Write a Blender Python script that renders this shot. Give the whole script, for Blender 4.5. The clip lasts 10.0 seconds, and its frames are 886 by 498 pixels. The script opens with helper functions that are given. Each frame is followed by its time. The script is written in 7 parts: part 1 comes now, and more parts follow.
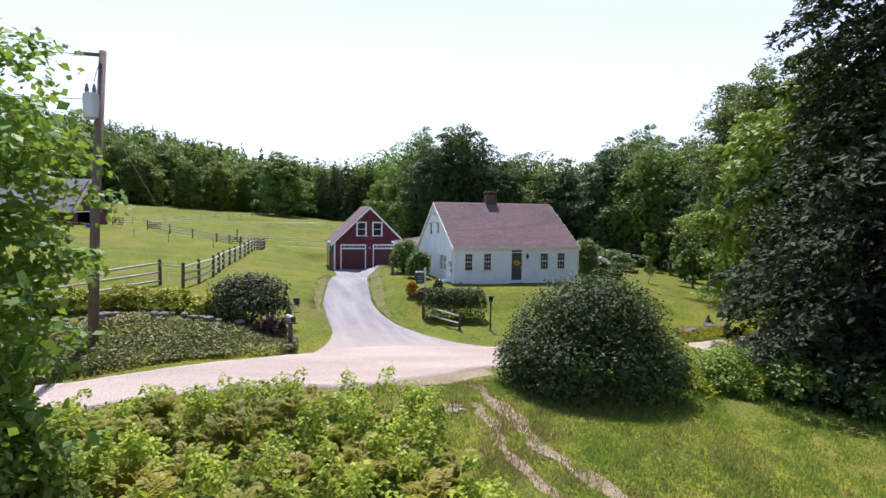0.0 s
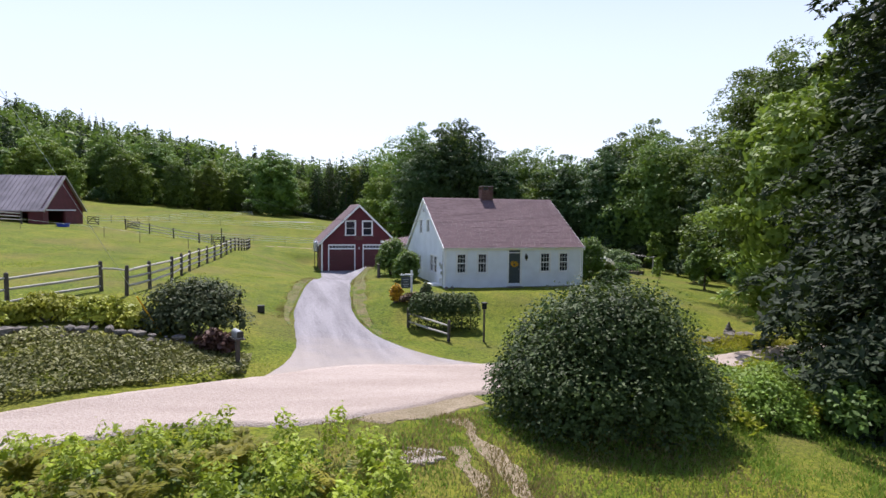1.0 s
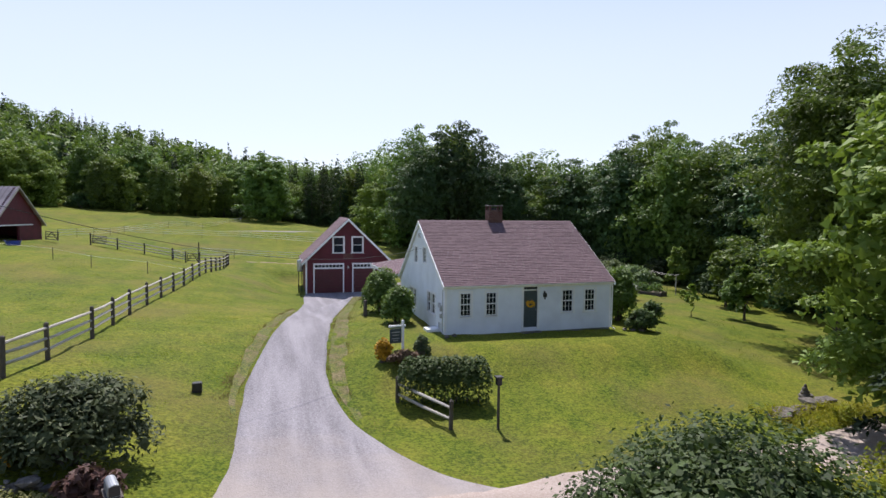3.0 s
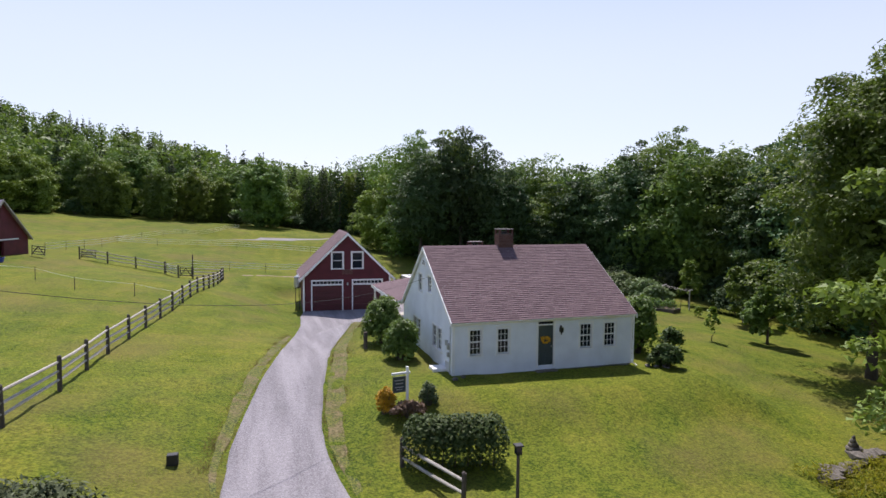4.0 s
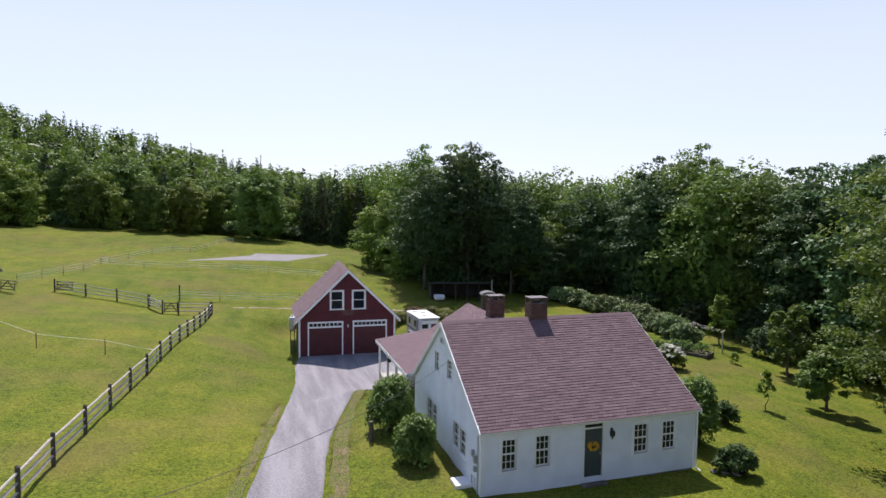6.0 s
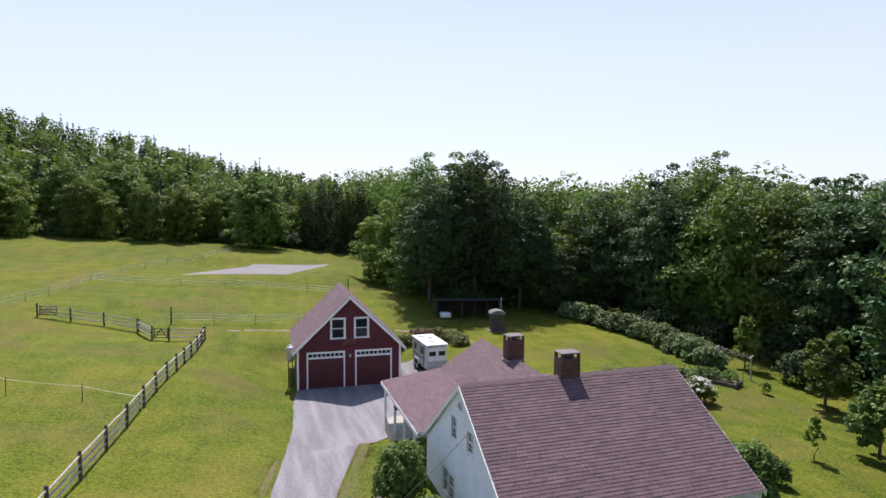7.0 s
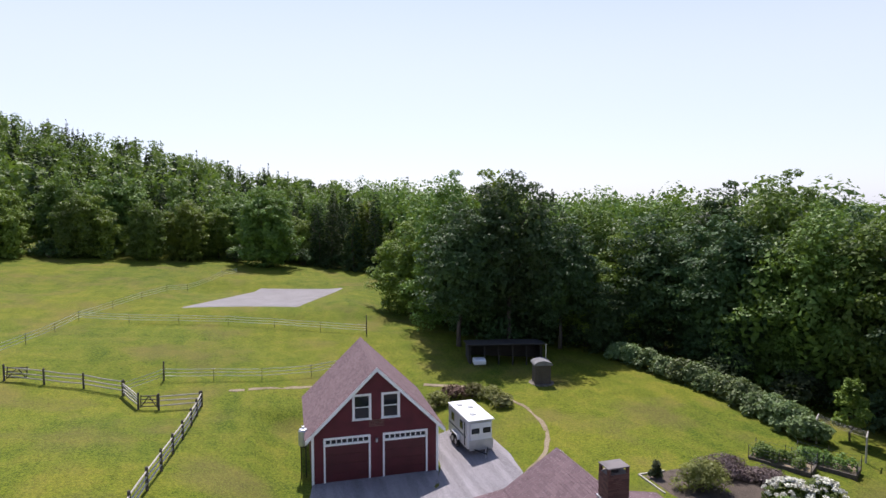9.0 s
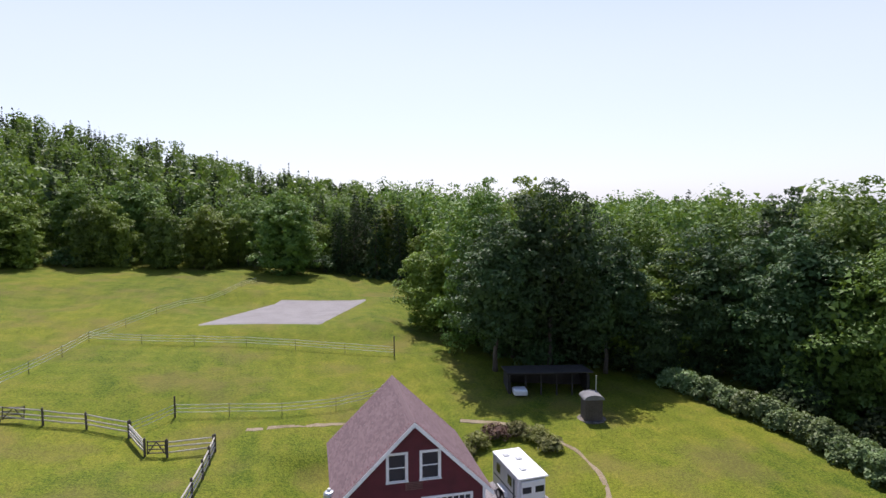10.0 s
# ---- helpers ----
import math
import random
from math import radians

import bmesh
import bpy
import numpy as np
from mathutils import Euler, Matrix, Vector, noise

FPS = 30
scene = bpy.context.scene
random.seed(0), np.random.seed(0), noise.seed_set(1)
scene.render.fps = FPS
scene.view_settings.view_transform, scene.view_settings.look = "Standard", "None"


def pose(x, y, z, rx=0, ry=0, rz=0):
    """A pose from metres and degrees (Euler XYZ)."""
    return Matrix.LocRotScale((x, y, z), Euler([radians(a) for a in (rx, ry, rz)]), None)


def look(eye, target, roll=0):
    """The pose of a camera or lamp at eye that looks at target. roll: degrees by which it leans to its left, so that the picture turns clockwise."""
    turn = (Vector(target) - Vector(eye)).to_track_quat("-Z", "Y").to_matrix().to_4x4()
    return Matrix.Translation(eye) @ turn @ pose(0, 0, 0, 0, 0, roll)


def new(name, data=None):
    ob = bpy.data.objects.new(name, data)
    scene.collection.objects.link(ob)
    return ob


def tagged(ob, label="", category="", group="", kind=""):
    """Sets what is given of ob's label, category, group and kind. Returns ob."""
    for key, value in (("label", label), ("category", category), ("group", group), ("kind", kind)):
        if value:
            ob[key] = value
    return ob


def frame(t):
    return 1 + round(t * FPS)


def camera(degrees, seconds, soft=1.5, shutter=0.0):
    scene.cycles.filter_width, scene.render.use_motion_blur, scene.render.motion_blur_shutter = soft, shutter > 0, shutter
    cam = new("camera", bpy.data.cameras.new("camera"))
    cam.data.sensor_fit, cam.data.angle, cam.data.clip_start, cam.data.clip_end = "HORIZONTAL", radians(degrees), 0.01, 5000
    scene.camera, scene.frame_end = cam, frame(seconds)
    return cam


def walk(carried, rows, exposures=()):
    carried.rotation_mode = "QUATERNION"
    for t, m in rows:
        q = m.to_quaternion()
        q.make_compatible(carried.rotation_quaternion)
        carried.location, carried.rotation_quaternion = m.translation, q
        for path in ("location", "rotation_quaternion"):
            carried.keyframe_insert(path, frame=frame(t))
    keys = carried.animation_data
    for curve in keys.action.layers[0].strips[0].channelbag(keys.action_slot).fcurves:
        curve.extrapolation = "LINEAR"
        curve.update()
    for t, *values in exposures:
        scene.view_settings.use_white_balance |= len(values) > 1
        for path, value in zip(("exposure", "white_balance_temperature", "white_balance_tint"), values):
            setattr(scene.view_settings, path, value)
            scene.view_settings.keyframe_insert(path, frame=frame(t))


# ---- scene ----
cam = camera(75.2, 10.0)
PATH = [
    (0, (4.196, 4.08, 4.757), (4.794, 5.985, 4.63), 0.8),
    (0.5, (5.102, 5.902, 4.63), (5.701, 7.806, 4.503), 0.8),
    (1, (5.977, 7.674, 4.498), (6.576, 9.577, 4.372), 0.7),
    (1.5, (6.692, 9.485, 4.52), (7.293, 11.388, 4.392), 0.7),
    (2, (7.288, 11.24, 4.912), (7.889, 13.143, 4.785), 0.7),
    (2.5, (7.739, 12.915, 5.474), (8.341, 14.818, 5.345), 0.6),
    (2.7, (7.878, 13.559, 5.691), (8.481, 15.462, 5.563), 0.6),
    (3.8, (8.442, 16.681, 7.139), (9.044, 18.584, 7.009), 0.6),
    (4, (8.525, 17.146, 7.442), (9.127, 19.048, 7.311), 0.5),
    (4.5, (8.677, 18.477, 8.174), (9.284, 20.378, 8.044), 0.6),
    (5, (8.895, 19.88, 8.968), (9.501, 21.781, 8.836), 0.6),
    (5.5, (9.112, 21.344, 9.826), (9.719, 23.245, 9.689), 0.5),
    (5.7, (9.108, 21.872, 10.066), (9.715, 23.773, 9.934), 0.8),
    (6.8, (9.43, 25.531, 12.071), (10.038, 27.431, 11.926), 0.4),
    (7, (9.589, 26.429, 12.364), (10.195, 28.33, 12.223), 0.4),
    (7.5, (9.69, 28.438, 13.194), (10.297, 30.339, 13.054), 0.3),
    (8, (9.777, 30.719, 13.912), (10.384, 32.619, 13.775), 0.2),
    (8.2, (9.739, 31.554, 14.137), (10.345, 33.456, 14.01), 0.5),
    (8.5, (9.897, 33.168, 14.668), (10.492, 35.072, 14.534), 0.2),
    (9, (9.917, 35.973, 15.658), (10.494, 37.883, 15.514), 0.1),
    (9.5, (10.044, 38.871, 16.476), (10.588, 40.79, 16.328), -0.0),
    (10, (10.019, 41.923, 17.362), (10.531, 43.85, 17.205), -0.2),
]
walk(cam, [(t, look(eye, target, roll)) for t, eye, target, roll in PATH], [(0.0, 0.42, 5950, 18), (1.5, 0.2, 5950, 17), (2.6, 0.13, 5950, 16), (3.8, 0.06, 6080, 19), (7.0, 0.1, 6050, 18), (10.0, 0.12, 6050, 19)])

# ---- world, sun, exposure ----
SUN_DIR = Vector((0.07, 0.53, 0.93)).normalized()
world = bpy.data.worlds.new("sky")
scene.world = world
world.use_nodes = True
wn = world.node_tree.nodes
sky = wn.new("ShaderNodeTexSky")
sky.sky_type = "NISHITA"
sky.sun_disc = False
sky.sun_elevation = math.asin(SUN_DIR.z)
sky.sun_rotation = math.atan2(SUN_DIR.x, SUN_DIR.y)
sky.air_density, sky.dust_density, sky.ozone_density = 1.0, 1.0, 1.0
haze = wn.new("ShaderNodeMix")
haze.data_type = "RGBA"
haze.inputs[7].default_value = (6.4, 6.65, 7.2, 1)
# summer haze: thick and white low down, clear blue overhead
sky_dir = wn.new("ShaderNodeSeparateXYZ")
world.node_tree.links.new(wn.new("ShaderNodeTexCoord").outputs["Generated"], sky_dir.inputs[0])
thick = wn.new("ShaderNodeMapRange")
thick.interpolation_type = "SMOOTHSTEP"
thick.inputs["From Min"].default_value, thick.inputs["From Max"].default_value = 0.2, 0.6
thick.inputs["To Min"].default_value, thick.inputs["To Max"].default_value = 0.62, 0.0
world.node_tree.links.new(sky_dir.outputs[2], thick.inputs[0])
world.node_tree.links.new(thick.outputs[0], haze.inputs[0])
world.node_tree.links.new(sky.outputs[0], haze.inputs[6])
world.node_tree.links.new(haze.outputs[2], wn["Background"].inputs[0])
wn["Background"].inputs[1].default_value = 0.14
sun_data = bpy.data.lights.new("sun", "SUN")
sun_data.energy, sun_data.angle, sun_data.color = 5.6, radians(0.6), (1.0, 0.92, 0.79)
sun = new("sun", sun_data)
sun.matrix_world = look(SUN_DIR * 200, (0, 0, 0))


# ---- materials ----
def material(name, rough=0.8, metal=0.0):
    m = bpy.data.materials.new(name)
    m.use_nodes = True
    b = m.node_tree.nodes["Principled BSDF"]
    b.inputs["Roughness"].default_value = rough
    b.inputs["Metallic"].default_value = metal
    return m, m.node_tree, b


def coords(nt, kind="Object"):
    return nt.nodes.new("ShaderNodeTexCoord").outputs[kind]


def noise_tex(nt, scale, detail=4.0, vec=None, stretch=None):
    n = nt.nodes.new("ShaderNodeTexNoise")
    n.inputs["Scale"].default_value = scale
    n.inputs["Detail"].default_value = detail
    v = vec or coords(nt)
    if stretch:
        mp = nt.nodes.new("ShaderNodeMapping")
        mp.inputs["Scale"].default_value = stretch
        nt.links.new(v, mp.inputs[0])
        v = mp.outputs[0]
    nt.links.new(v, n.inputs["Vector"])
    return n.outputs["Fac"]


def ramp(nt, fac, stops):
    r = nt.nodes.new("ShaderNodeValToRGB")
    el = r.color_ramp.elements
    while len(el) < len(stops):
        el.new(0.5)
    for e, (p, c) in zip(el, stops):
        e.position, e.color = p, (*c, 1)
    nt.links.new(fac, r.inputs[0])
    return r.outputs[0]


def mix(nt, fac, a, b, mode="MIX"):
    n = nt.nodes.new("ShaderNodeMix")
    n.data_type, n.blend_type = "RGBA", mode
    for sock, v in ((n.inputs[0], fac), (n.inputs[6], a), (n.inputs[7], b)):
        if isinstance(v, (int, float)):
            sock.default_value = v
        elif isinstance(v, tuple):
            sock.default_value = (*v, 1)
        else:
            nt.links.new(v, sock)
    return n.outputs[2]


def bump(nt, b, height, strength, distance):
    n = nt.nodes.new("ShaderNodeBump")
    n.inputs["Strength"].default_value = strength
    n.inputs["Distance"].default_value = distance
    nt.links.new(height, n.inputs["Height"])
    nt.links.new(n.outputs[0], b.inputs["Normal"])


def painted(name, colour, rough=0.6, wear=0.12, scale=3.0, metal=0.0):
    """Plain coat with faint weathering at two scales and fine relief."""
    m, nt, b = material(name, rough, metal)
    dark = tuple(c * (1 - wear * 2.2) for c in colour)
    lite = tuple(min(1, c * (1 + wear)) for c in colour)
    big = ramp(nt, noise_tex(nt, scale * 0.4, 5), [(0.3, dark), (0.6, colour), (0.8, lite)])
    fine = noise_tex(nt, scale * 14, 3)
    nt.links.new(mix(nt, wear, big, ramp(nt, fine, [(0.3, dark), (0.7, lite)])), b.inputs["Base Color"])
    bump(nt, b, fine, 0.25, 0.006)
    return m


def wooden(name, a, c, rough=0.85, along=(1, 1, 12)):
    m, nt, b = material(name, rough)
    grain = noise_tex(nt, 6, 6, stretch=along)
    nt.links.new(mix(nt, 0.35, ramp(nt, grain, [(0.3, a), (0.7, c)]), ramp(nt, noise_tex(nt, 1.1, 4), [(0.3, a), (0.7, c)])), b.inputs["Base Color"])
    bump(nt, b, grain, 0.5, 0.01)
    return m


def leafy(name, dark, lite, through_colour, sheen=0.55, thin=0.2):
    """Leaves: varied from leaf to leaf and tree to tree, letting some light through."""
    m, nt, b = material(name, sheen)
    nodes = nt.nodes
    isl = nodes.new("ShaderNodeNewGeometry").outputs["Random Per Island"]
    obj = nodes.new("ShaderNodeObjectInfo").outputs["Random"]
    col = ramp(nt, isl, [(0.0, dark), (0.75, lite), (1.0, tuple(c * 1.35 for c in lite))])
    patch = noise_tex(nt, 0.35, 3)
    col = mix(nt, 0.5, col, ramp(nt, patch, [(0.3, tuple(c * 0.55 for c in dark)), (0.7, tuple(c * 1.2 for c in lite))]))
    hue = nodes.new("ShaderNodeHueSaturation")
    mp = nodes.new("ShaderNodeMapRange")
    mp.inputs["To Min"].default_value, mp.inputs["To Max"].default_value = 0.466, 0.508
    nt.links.new(obj, mp.inputs[0])
    nt.links.new(mp.outputs[0], hue.inputs["Hue"])
    mv = nodes.new("ShaderNodeMapRange")
    mv.inputs["To Min"].default_value, mv.inputs["To Max"].default_value = 0.68, 1.3
    nt.links.new(obj, mv.inputs[0])
    nt.links.new(mv.outputs[0], hue.inputs["Value"])
    nt.links.new(col, hue.inputs["Color"])
    nt.links.new(hue.outputs[0], b.inputs["Base Color"])
    b.inputs["Specular IOR Level"].default_value = 0.22
    tr = nodes.new("ShaderNodeBsdfTranslucent")
    tr.inputs[0].default_value = (*through_colour, 1)
    ms = nodes.new("ShaderNodeMixShader")
    ms.inputs[0].default_value = thin
    nt.links.new(b.outputs[0], ms.inputs[1])
    nt.links.new(tr.outputs[0], ms.inputs[2])
    nt.links.new(ms.outputs[0], nodes["Material Output"].inputs[0])
    return m


def grassy():
    """Turf: broad dry and lush areas with the undulations' shading painted in, mown streaks, tufts and fine blades."""
    m, nt, b = material("grass", 0.9)
    pos = coords(nt)
    broad = ramp(nt, noise_tex(nt, 0.055, 6, pos), [(0.42, (0.028, 0.068, 0.004)), (0.5, (0.092, 0.132, 0.006)), (0.58, (0.18, 0.182, 0.008))])
    patch = ramp(nt, noise_tex(nt, 0.45, 7, pos), [(0.42, (0.028, 0.066, 0.004)), (0.51, (0.095, 0.13, 0.007)), (0.6, (0.185, 0.165, 0.022))])
    tuft = ramp(nt, noise_tex(nt, 4.5, 8, pos), [(0.4, (0.018, 0.035, 0.003)), (0.5, (0.095, 0.125, 0.007)), (0.6, (0.23, 0.235, 0.018))])
    streak = ramp(nt, noise_tex(nt, 0.8, 5, pos, stretch=(1.0, 0.12, 1)), [(0.4, (0.05, 0.085, 0.006)), (0.6, (0.16, 0.155, 0.02))])
    blade = ramp(nt, noise_tex(nt, 11.0, 9, pos), [(0.42, (0.008, 0.02, 0.002)), (0.58, (0.23, 0.27, 0.018))])
    base = mix(nt, 0.28, mix(nt, 0.26, mix(nt, 0.28, mix(nt, 0.55, broad, patch), streak), tuft), blade)
    dry = ramp(nt, noise_tex(nt, 0.16, 6, pos), [(0.5, (0, 0, 0)), (0.66, (1, 1, 1))])
    base = mix(nt, mix(nt, 0.42, (0, 0, 0), dry), base, (0.15, 0.112, 0.035))
    base = mix(nt, 1.0, base, (1.06, 1.035, 1.35), "MULTIPLY")
    nt.links.new(base, b.inputs["Base Color"])
    b.inputs["Specular IOR Level"].default_value = 0.12
    bump(nt, b, noise_tex(nt, 9.0, 7, pos), 0.7, 0.08)
    return m


def gravelly(name, dark, mid, lite, tracks, sandy=None):
    m, nt, b = material(name, 0.95)
    pos = coords(nt)
    v = nt.nodes.new("ShaderNodeTexVoronoi")
    v.inputs["Scale"].default_value = 26
    nt.links.new(pos, v.inputs["Vector"])
    stones = ramp(nt, v.outputs["Color"], [(0.15, dark), (0.5, mid), (0.85, lite)])
    worn = ramp(nt, noise_tex(nt, 0.9, 6, pos, stretch=tracks), [(0.38, dark), (0.5, mid), (0.62, lite)])
    top = mix(nt, 0.42, stones, worn)
    if sandy:
        sep = nt.nodes.new("ShaderNodeSeparateXYZ")
        nt.links.new(pos, sep.inputs[0])
        far = nt.nodes.new("ShaderNodeMath")
        far.operation = "MULTIPLY_ADD"
        far.inputs[1].default_value = -7.0
        nt.links.new(noise_tex(nt, 0.7, 5, pos), far.inputs[0])
        nt.links.new(sep.outputs[1], far.inputs[2])
        rng_ = nt.nodes.new("ShaderNodeMapRange")
        rng_.inputs["From Min"].default_value, rng_.inputs["From Max"].default_value = 23.0, 29.5
        rng_.inputs["To Min"].default_value, rng_.inputs["To Max"].default_value = 0.95, 0.08
        nt.links.new(far.outputs[0], rng_.inputs[0])
        top = mix(nt, rng_.outputs[0], top, sandy)
    nt.links.new(top, b.inputs["Base Color"])
    bump(nt, b, v.outputs["Distance"], 0.7, 0.03)
    return m


M_GRASS = grassy()
M_DRIVE = gravelly("drive_gravel", (0.132, 0.126, 0.14), (0.225, 0.215, 0.238), (0.34, 0.325, 0.352), (1.9, 0.16, 1), (0.36, 0.31, 0.275))
M_ROAD = gravelly("dirt_road", (0.3, 0.24, 0.205), (0.385, 0.318, 0.28), (0.45, 0.38, 0.34), (0.2, 1.1, 1))
M_ARENA = gravelly("arena_sand", (0.19, 0.175, 0.178), (0.235, 0.222, 0.225), (0.28, 0.265, 0.268), (0.5, 0.5, 1))
M_DIRT = gravelly("bare_soil", (0.15, 0.12, 0.06), (0.24, 0.19, 0.12), (0.33, 0.27, 0.19), (1, 1, 1))
M_SOIL = gravelly("garden_soil", (0.045, 0.034, 0.026), (0.08, 0.062, 0.048), (0.13, 0.1, 0.08), (1, 1, 1))
# shed boards near black: the trees' shade is put into their colour
M_SHADED_WOOD = wooden("shaded_shed_boards", (0.018, 0.016, 0.015), (0.055, 0.05, 0.046))


def thatch():
    """Sun-dried turf: straw and soil showing between thin green grass."""
    m, nt, b = material("dry_thatch", 0.95)
    pos = coords(nt)
    straw = ramp(nt, noise_tex(nt, 9.0, 7, pos), [(0.38, (0.08, 0.065, 0.025)), (0.5, (0.14, 0.115, 0.045)), (0.62, (0.22, 0.175, 0.085))])
    green = ramp(nt, noise_tex(nt, 14.0, 7, pos), [(0.4, (0.03, 0.05, 0.006)), (0.6, (0.16, 0.17, 0.02))])
    thin = ramp(nt, noise_tex(nt, 1.3, 6, pos), [(0.38, (0, 0, 0)), (0.54, (1, 1, 1))])
    nt.links.new(mix(nt, thin, straw, green), b.inputs["Base Color"])
    bump(nt, b, noise_tex(nt, 16.0, 6, pos), 0.7, 0.04)
    return m


M_DRY = thatch()
M_WHITE = painted("white_clapboard_paint", (0.77, 0.81, 0.87), 0.55, 0.05)
M_TRIM = painted("white_trim_paint", (0.82, 0.83, 0.84), 0.5, 0.04)
M_RED = painted("barn_red_paint", (0.108, 0.013, 0.022), 0.7, 0.16)
M_SIGN = painted("faded_sign_paint", (0.2, 0.105, 0.085), 0.8, 0.3, 6)
M_GDOOR = painted("dark_red_door_paint", (0.075, 0.01, 0.015), 0.55, 0.1)
M_DOOR = painted("grey_green_door_paint", (0.055, 0.075, 0.085), 0.5, 0.08)
M_STONE = painted("fieldstone", (0.2, 0.178, 0.155), 0.9, 0.4, 5)
M_SLAB = painted("cap_slab_stone", (0.2, 0.18, 0.18), 0.9, 0.14, 4)
M_FOUND = painted("foundation_concrete", (0.22, 0.22, 0.23), 0.9, 0.2)
M_WOOD = wooden("weathered_rail", (0.24, 0.22, 0.19), (0.54, 0.51, 0.46))
M_POST = wooden("dark_post", (0.045, 0.035, 0.03), (0.13, 0.11, 0.095), along=(12, 12, 1))
M_POLE = wooden("pole_timber", (0.085, 0.06, 0.045), (0.19, 0.14, 0.11), along=(9, 9, 0.6))
M_BARK = wooden("bark", (0.05, 0.04, 0.032), (0.13, 0.11, 0.09), along=(7, 7, 1))
M_METAL = painted("galvanised_metal", (0.5, 0.52, 0.54), 0.4, 0.1, 4, 0.6)
M_TIN = painted("barn_roof_metal", (0.3, 0.265, 0.28), 0.45, 0.2, 1.5, 0.35)
M_BLACK = painted("black_iron", (0.02, 0.02, 0.022), 0.5, 0.1)
M_BLUE = painted("blue_plastic", (0.03, 0.06, 0.4), 0.4, 0.05)
M_YELLOW = painted("yellow_flowers", (0.75, 0.42, 0.02), 0.7, 0.1)
M_RUBBER = painted("tyre_rubber", (0.02, 0.02, 0.02), 0.8, 0.1)
M_TRAILER = painted("white_trailer_skin", (0.75, 0.76, 0.77), 0.3, 0.05)
M_BRICKS = painted("chimney_mortar", (0.24, 0.2, 0.18), 0.95, 0.2, 5)
L_MAPLE = leafy("leaf_maple", (0.036, 0.076, 0.018), (0.135, 0.22, 0.045), (0.22, 0.34, 0.04))
L_NEAR = leafy("leaf_basswood", (0.035, 0.075, 0.012), (0.12, 0.2, 0.028), (0.3, 0.44, 0.045), thin=0.3)
L_DEEP = leafy("leaf_deep", (0.024, 0.058, 0.023), (0.075, 0.145, 0.05), (0.11, 0.18, 0.04))
L_LIGHT = leafy("leaf_light", (0.05, 0.1, 0.015), (0.18, 0.275, 0.045), (0.3, 0.43, 0.05))
L_PINE = leafy("needles", (0.018, 0.04, 0.014), (0.05, 0.085, 0.026), (0.04, 0.07, 0.01), 0.7)
L_HEM = leafy("hemlock_needles", (0.012, 0.028, 0.013), (0.034, 0.06, 0.025), (0.03, 0.05, 0.012), 0.7)
L_BUSH = leafy("leaf_bush", (0.016, 0.038, 0.011), (0.085, 0.138, 0.038), (0.06, 0.1, 0.016), 0.6)
L_GREY = leafy("leaf_juniper", (0.03, 0.052, 0.02), (0.12, 0.155, 0.07), (0.08, 0.1, 0.03), 0.6)
L_YELLOW = leafy("leaf_yellow", (0.12, 0.16, 0.015), (0.36, 0.37, 0.04), (0.34, 0.36, 0.04))
L_WEED = leafy("leaf_weed", (0.06, 0.1, 0.009), (0.32, 0.4, 0.035), (0.42, 0.5, 0.035), thin=0.3)
L_BRAMBLE = leafy("leaf_bramble", (0.05, 0.1, 0.012), (0.19, 0.3, 0.04), (0.34, 0.46, 0.05))
L_FERN = leafy("leaf_fern", (0.09, 0.12, 0.01), (0.33, 0.35, 0.026), (0.5, 0.52, 0.035), thin=0.3)
L_COVER = leafy("leaf_ground_cover", (0.075, 0.095, 0.028), (0.27, 0.28, 0.1), (0.14, 0.16, 0.03))
L_LAWN = leafy("lawn_blade", (0.06, 0.11, 0.01), (0.16, 0.235, 0.024), (0.34, 0.42, 0.04), 0.8, thin=0.3)
L_STRAW = leafy("straw_blade", (0.19, 0.17, 0.055), (0.36, 0.3, 0.13), (0.31, 0.27, 0.1), 0.9, thin=0.3)
L_ROUGH = leafy("rough_grass", (0.06, 0.125, 0.016), (0.175, 0.28, 0.042), (0.3, 0.43, 0.06), 0.8, thin=0.3)
L_KNOT = leafy("leaf_knotweed", (0.07, 0.13, 0.045), (0.19, 0.27, 0.11), (0.16, 0.22, 0.04), 0.5)
L_BLOOM = leafy("white_bloom", (0.6, 0.6, 0.5), (0.85, 0.85, 0.75), (0.5, 0.5, 0.4))
L_SPIREA = leafy("leaf_spirea", (0.09, 0.12, 0.03), (0.25, 0.28, 0.08), (0.3, 0.34, 0.06))
L_MAUVE = leafy("fading_perennial", (0.1, 0.075, 0.07), (0.24, 0.19, 0.18), (0.15, 0.11, 0.08))
L_MUM = leafy("orange_bloom", (0.6, 0.4, 0.01), (0.8, 0.58, 0.03), (0.5, 0.36, 0.02))
L_BROWN = leafy("leaf_brown_sedum", (0.1, 0.06, 0.04), (0.2, 0.13, 0.09), (0.1, 0.07, 0.03))


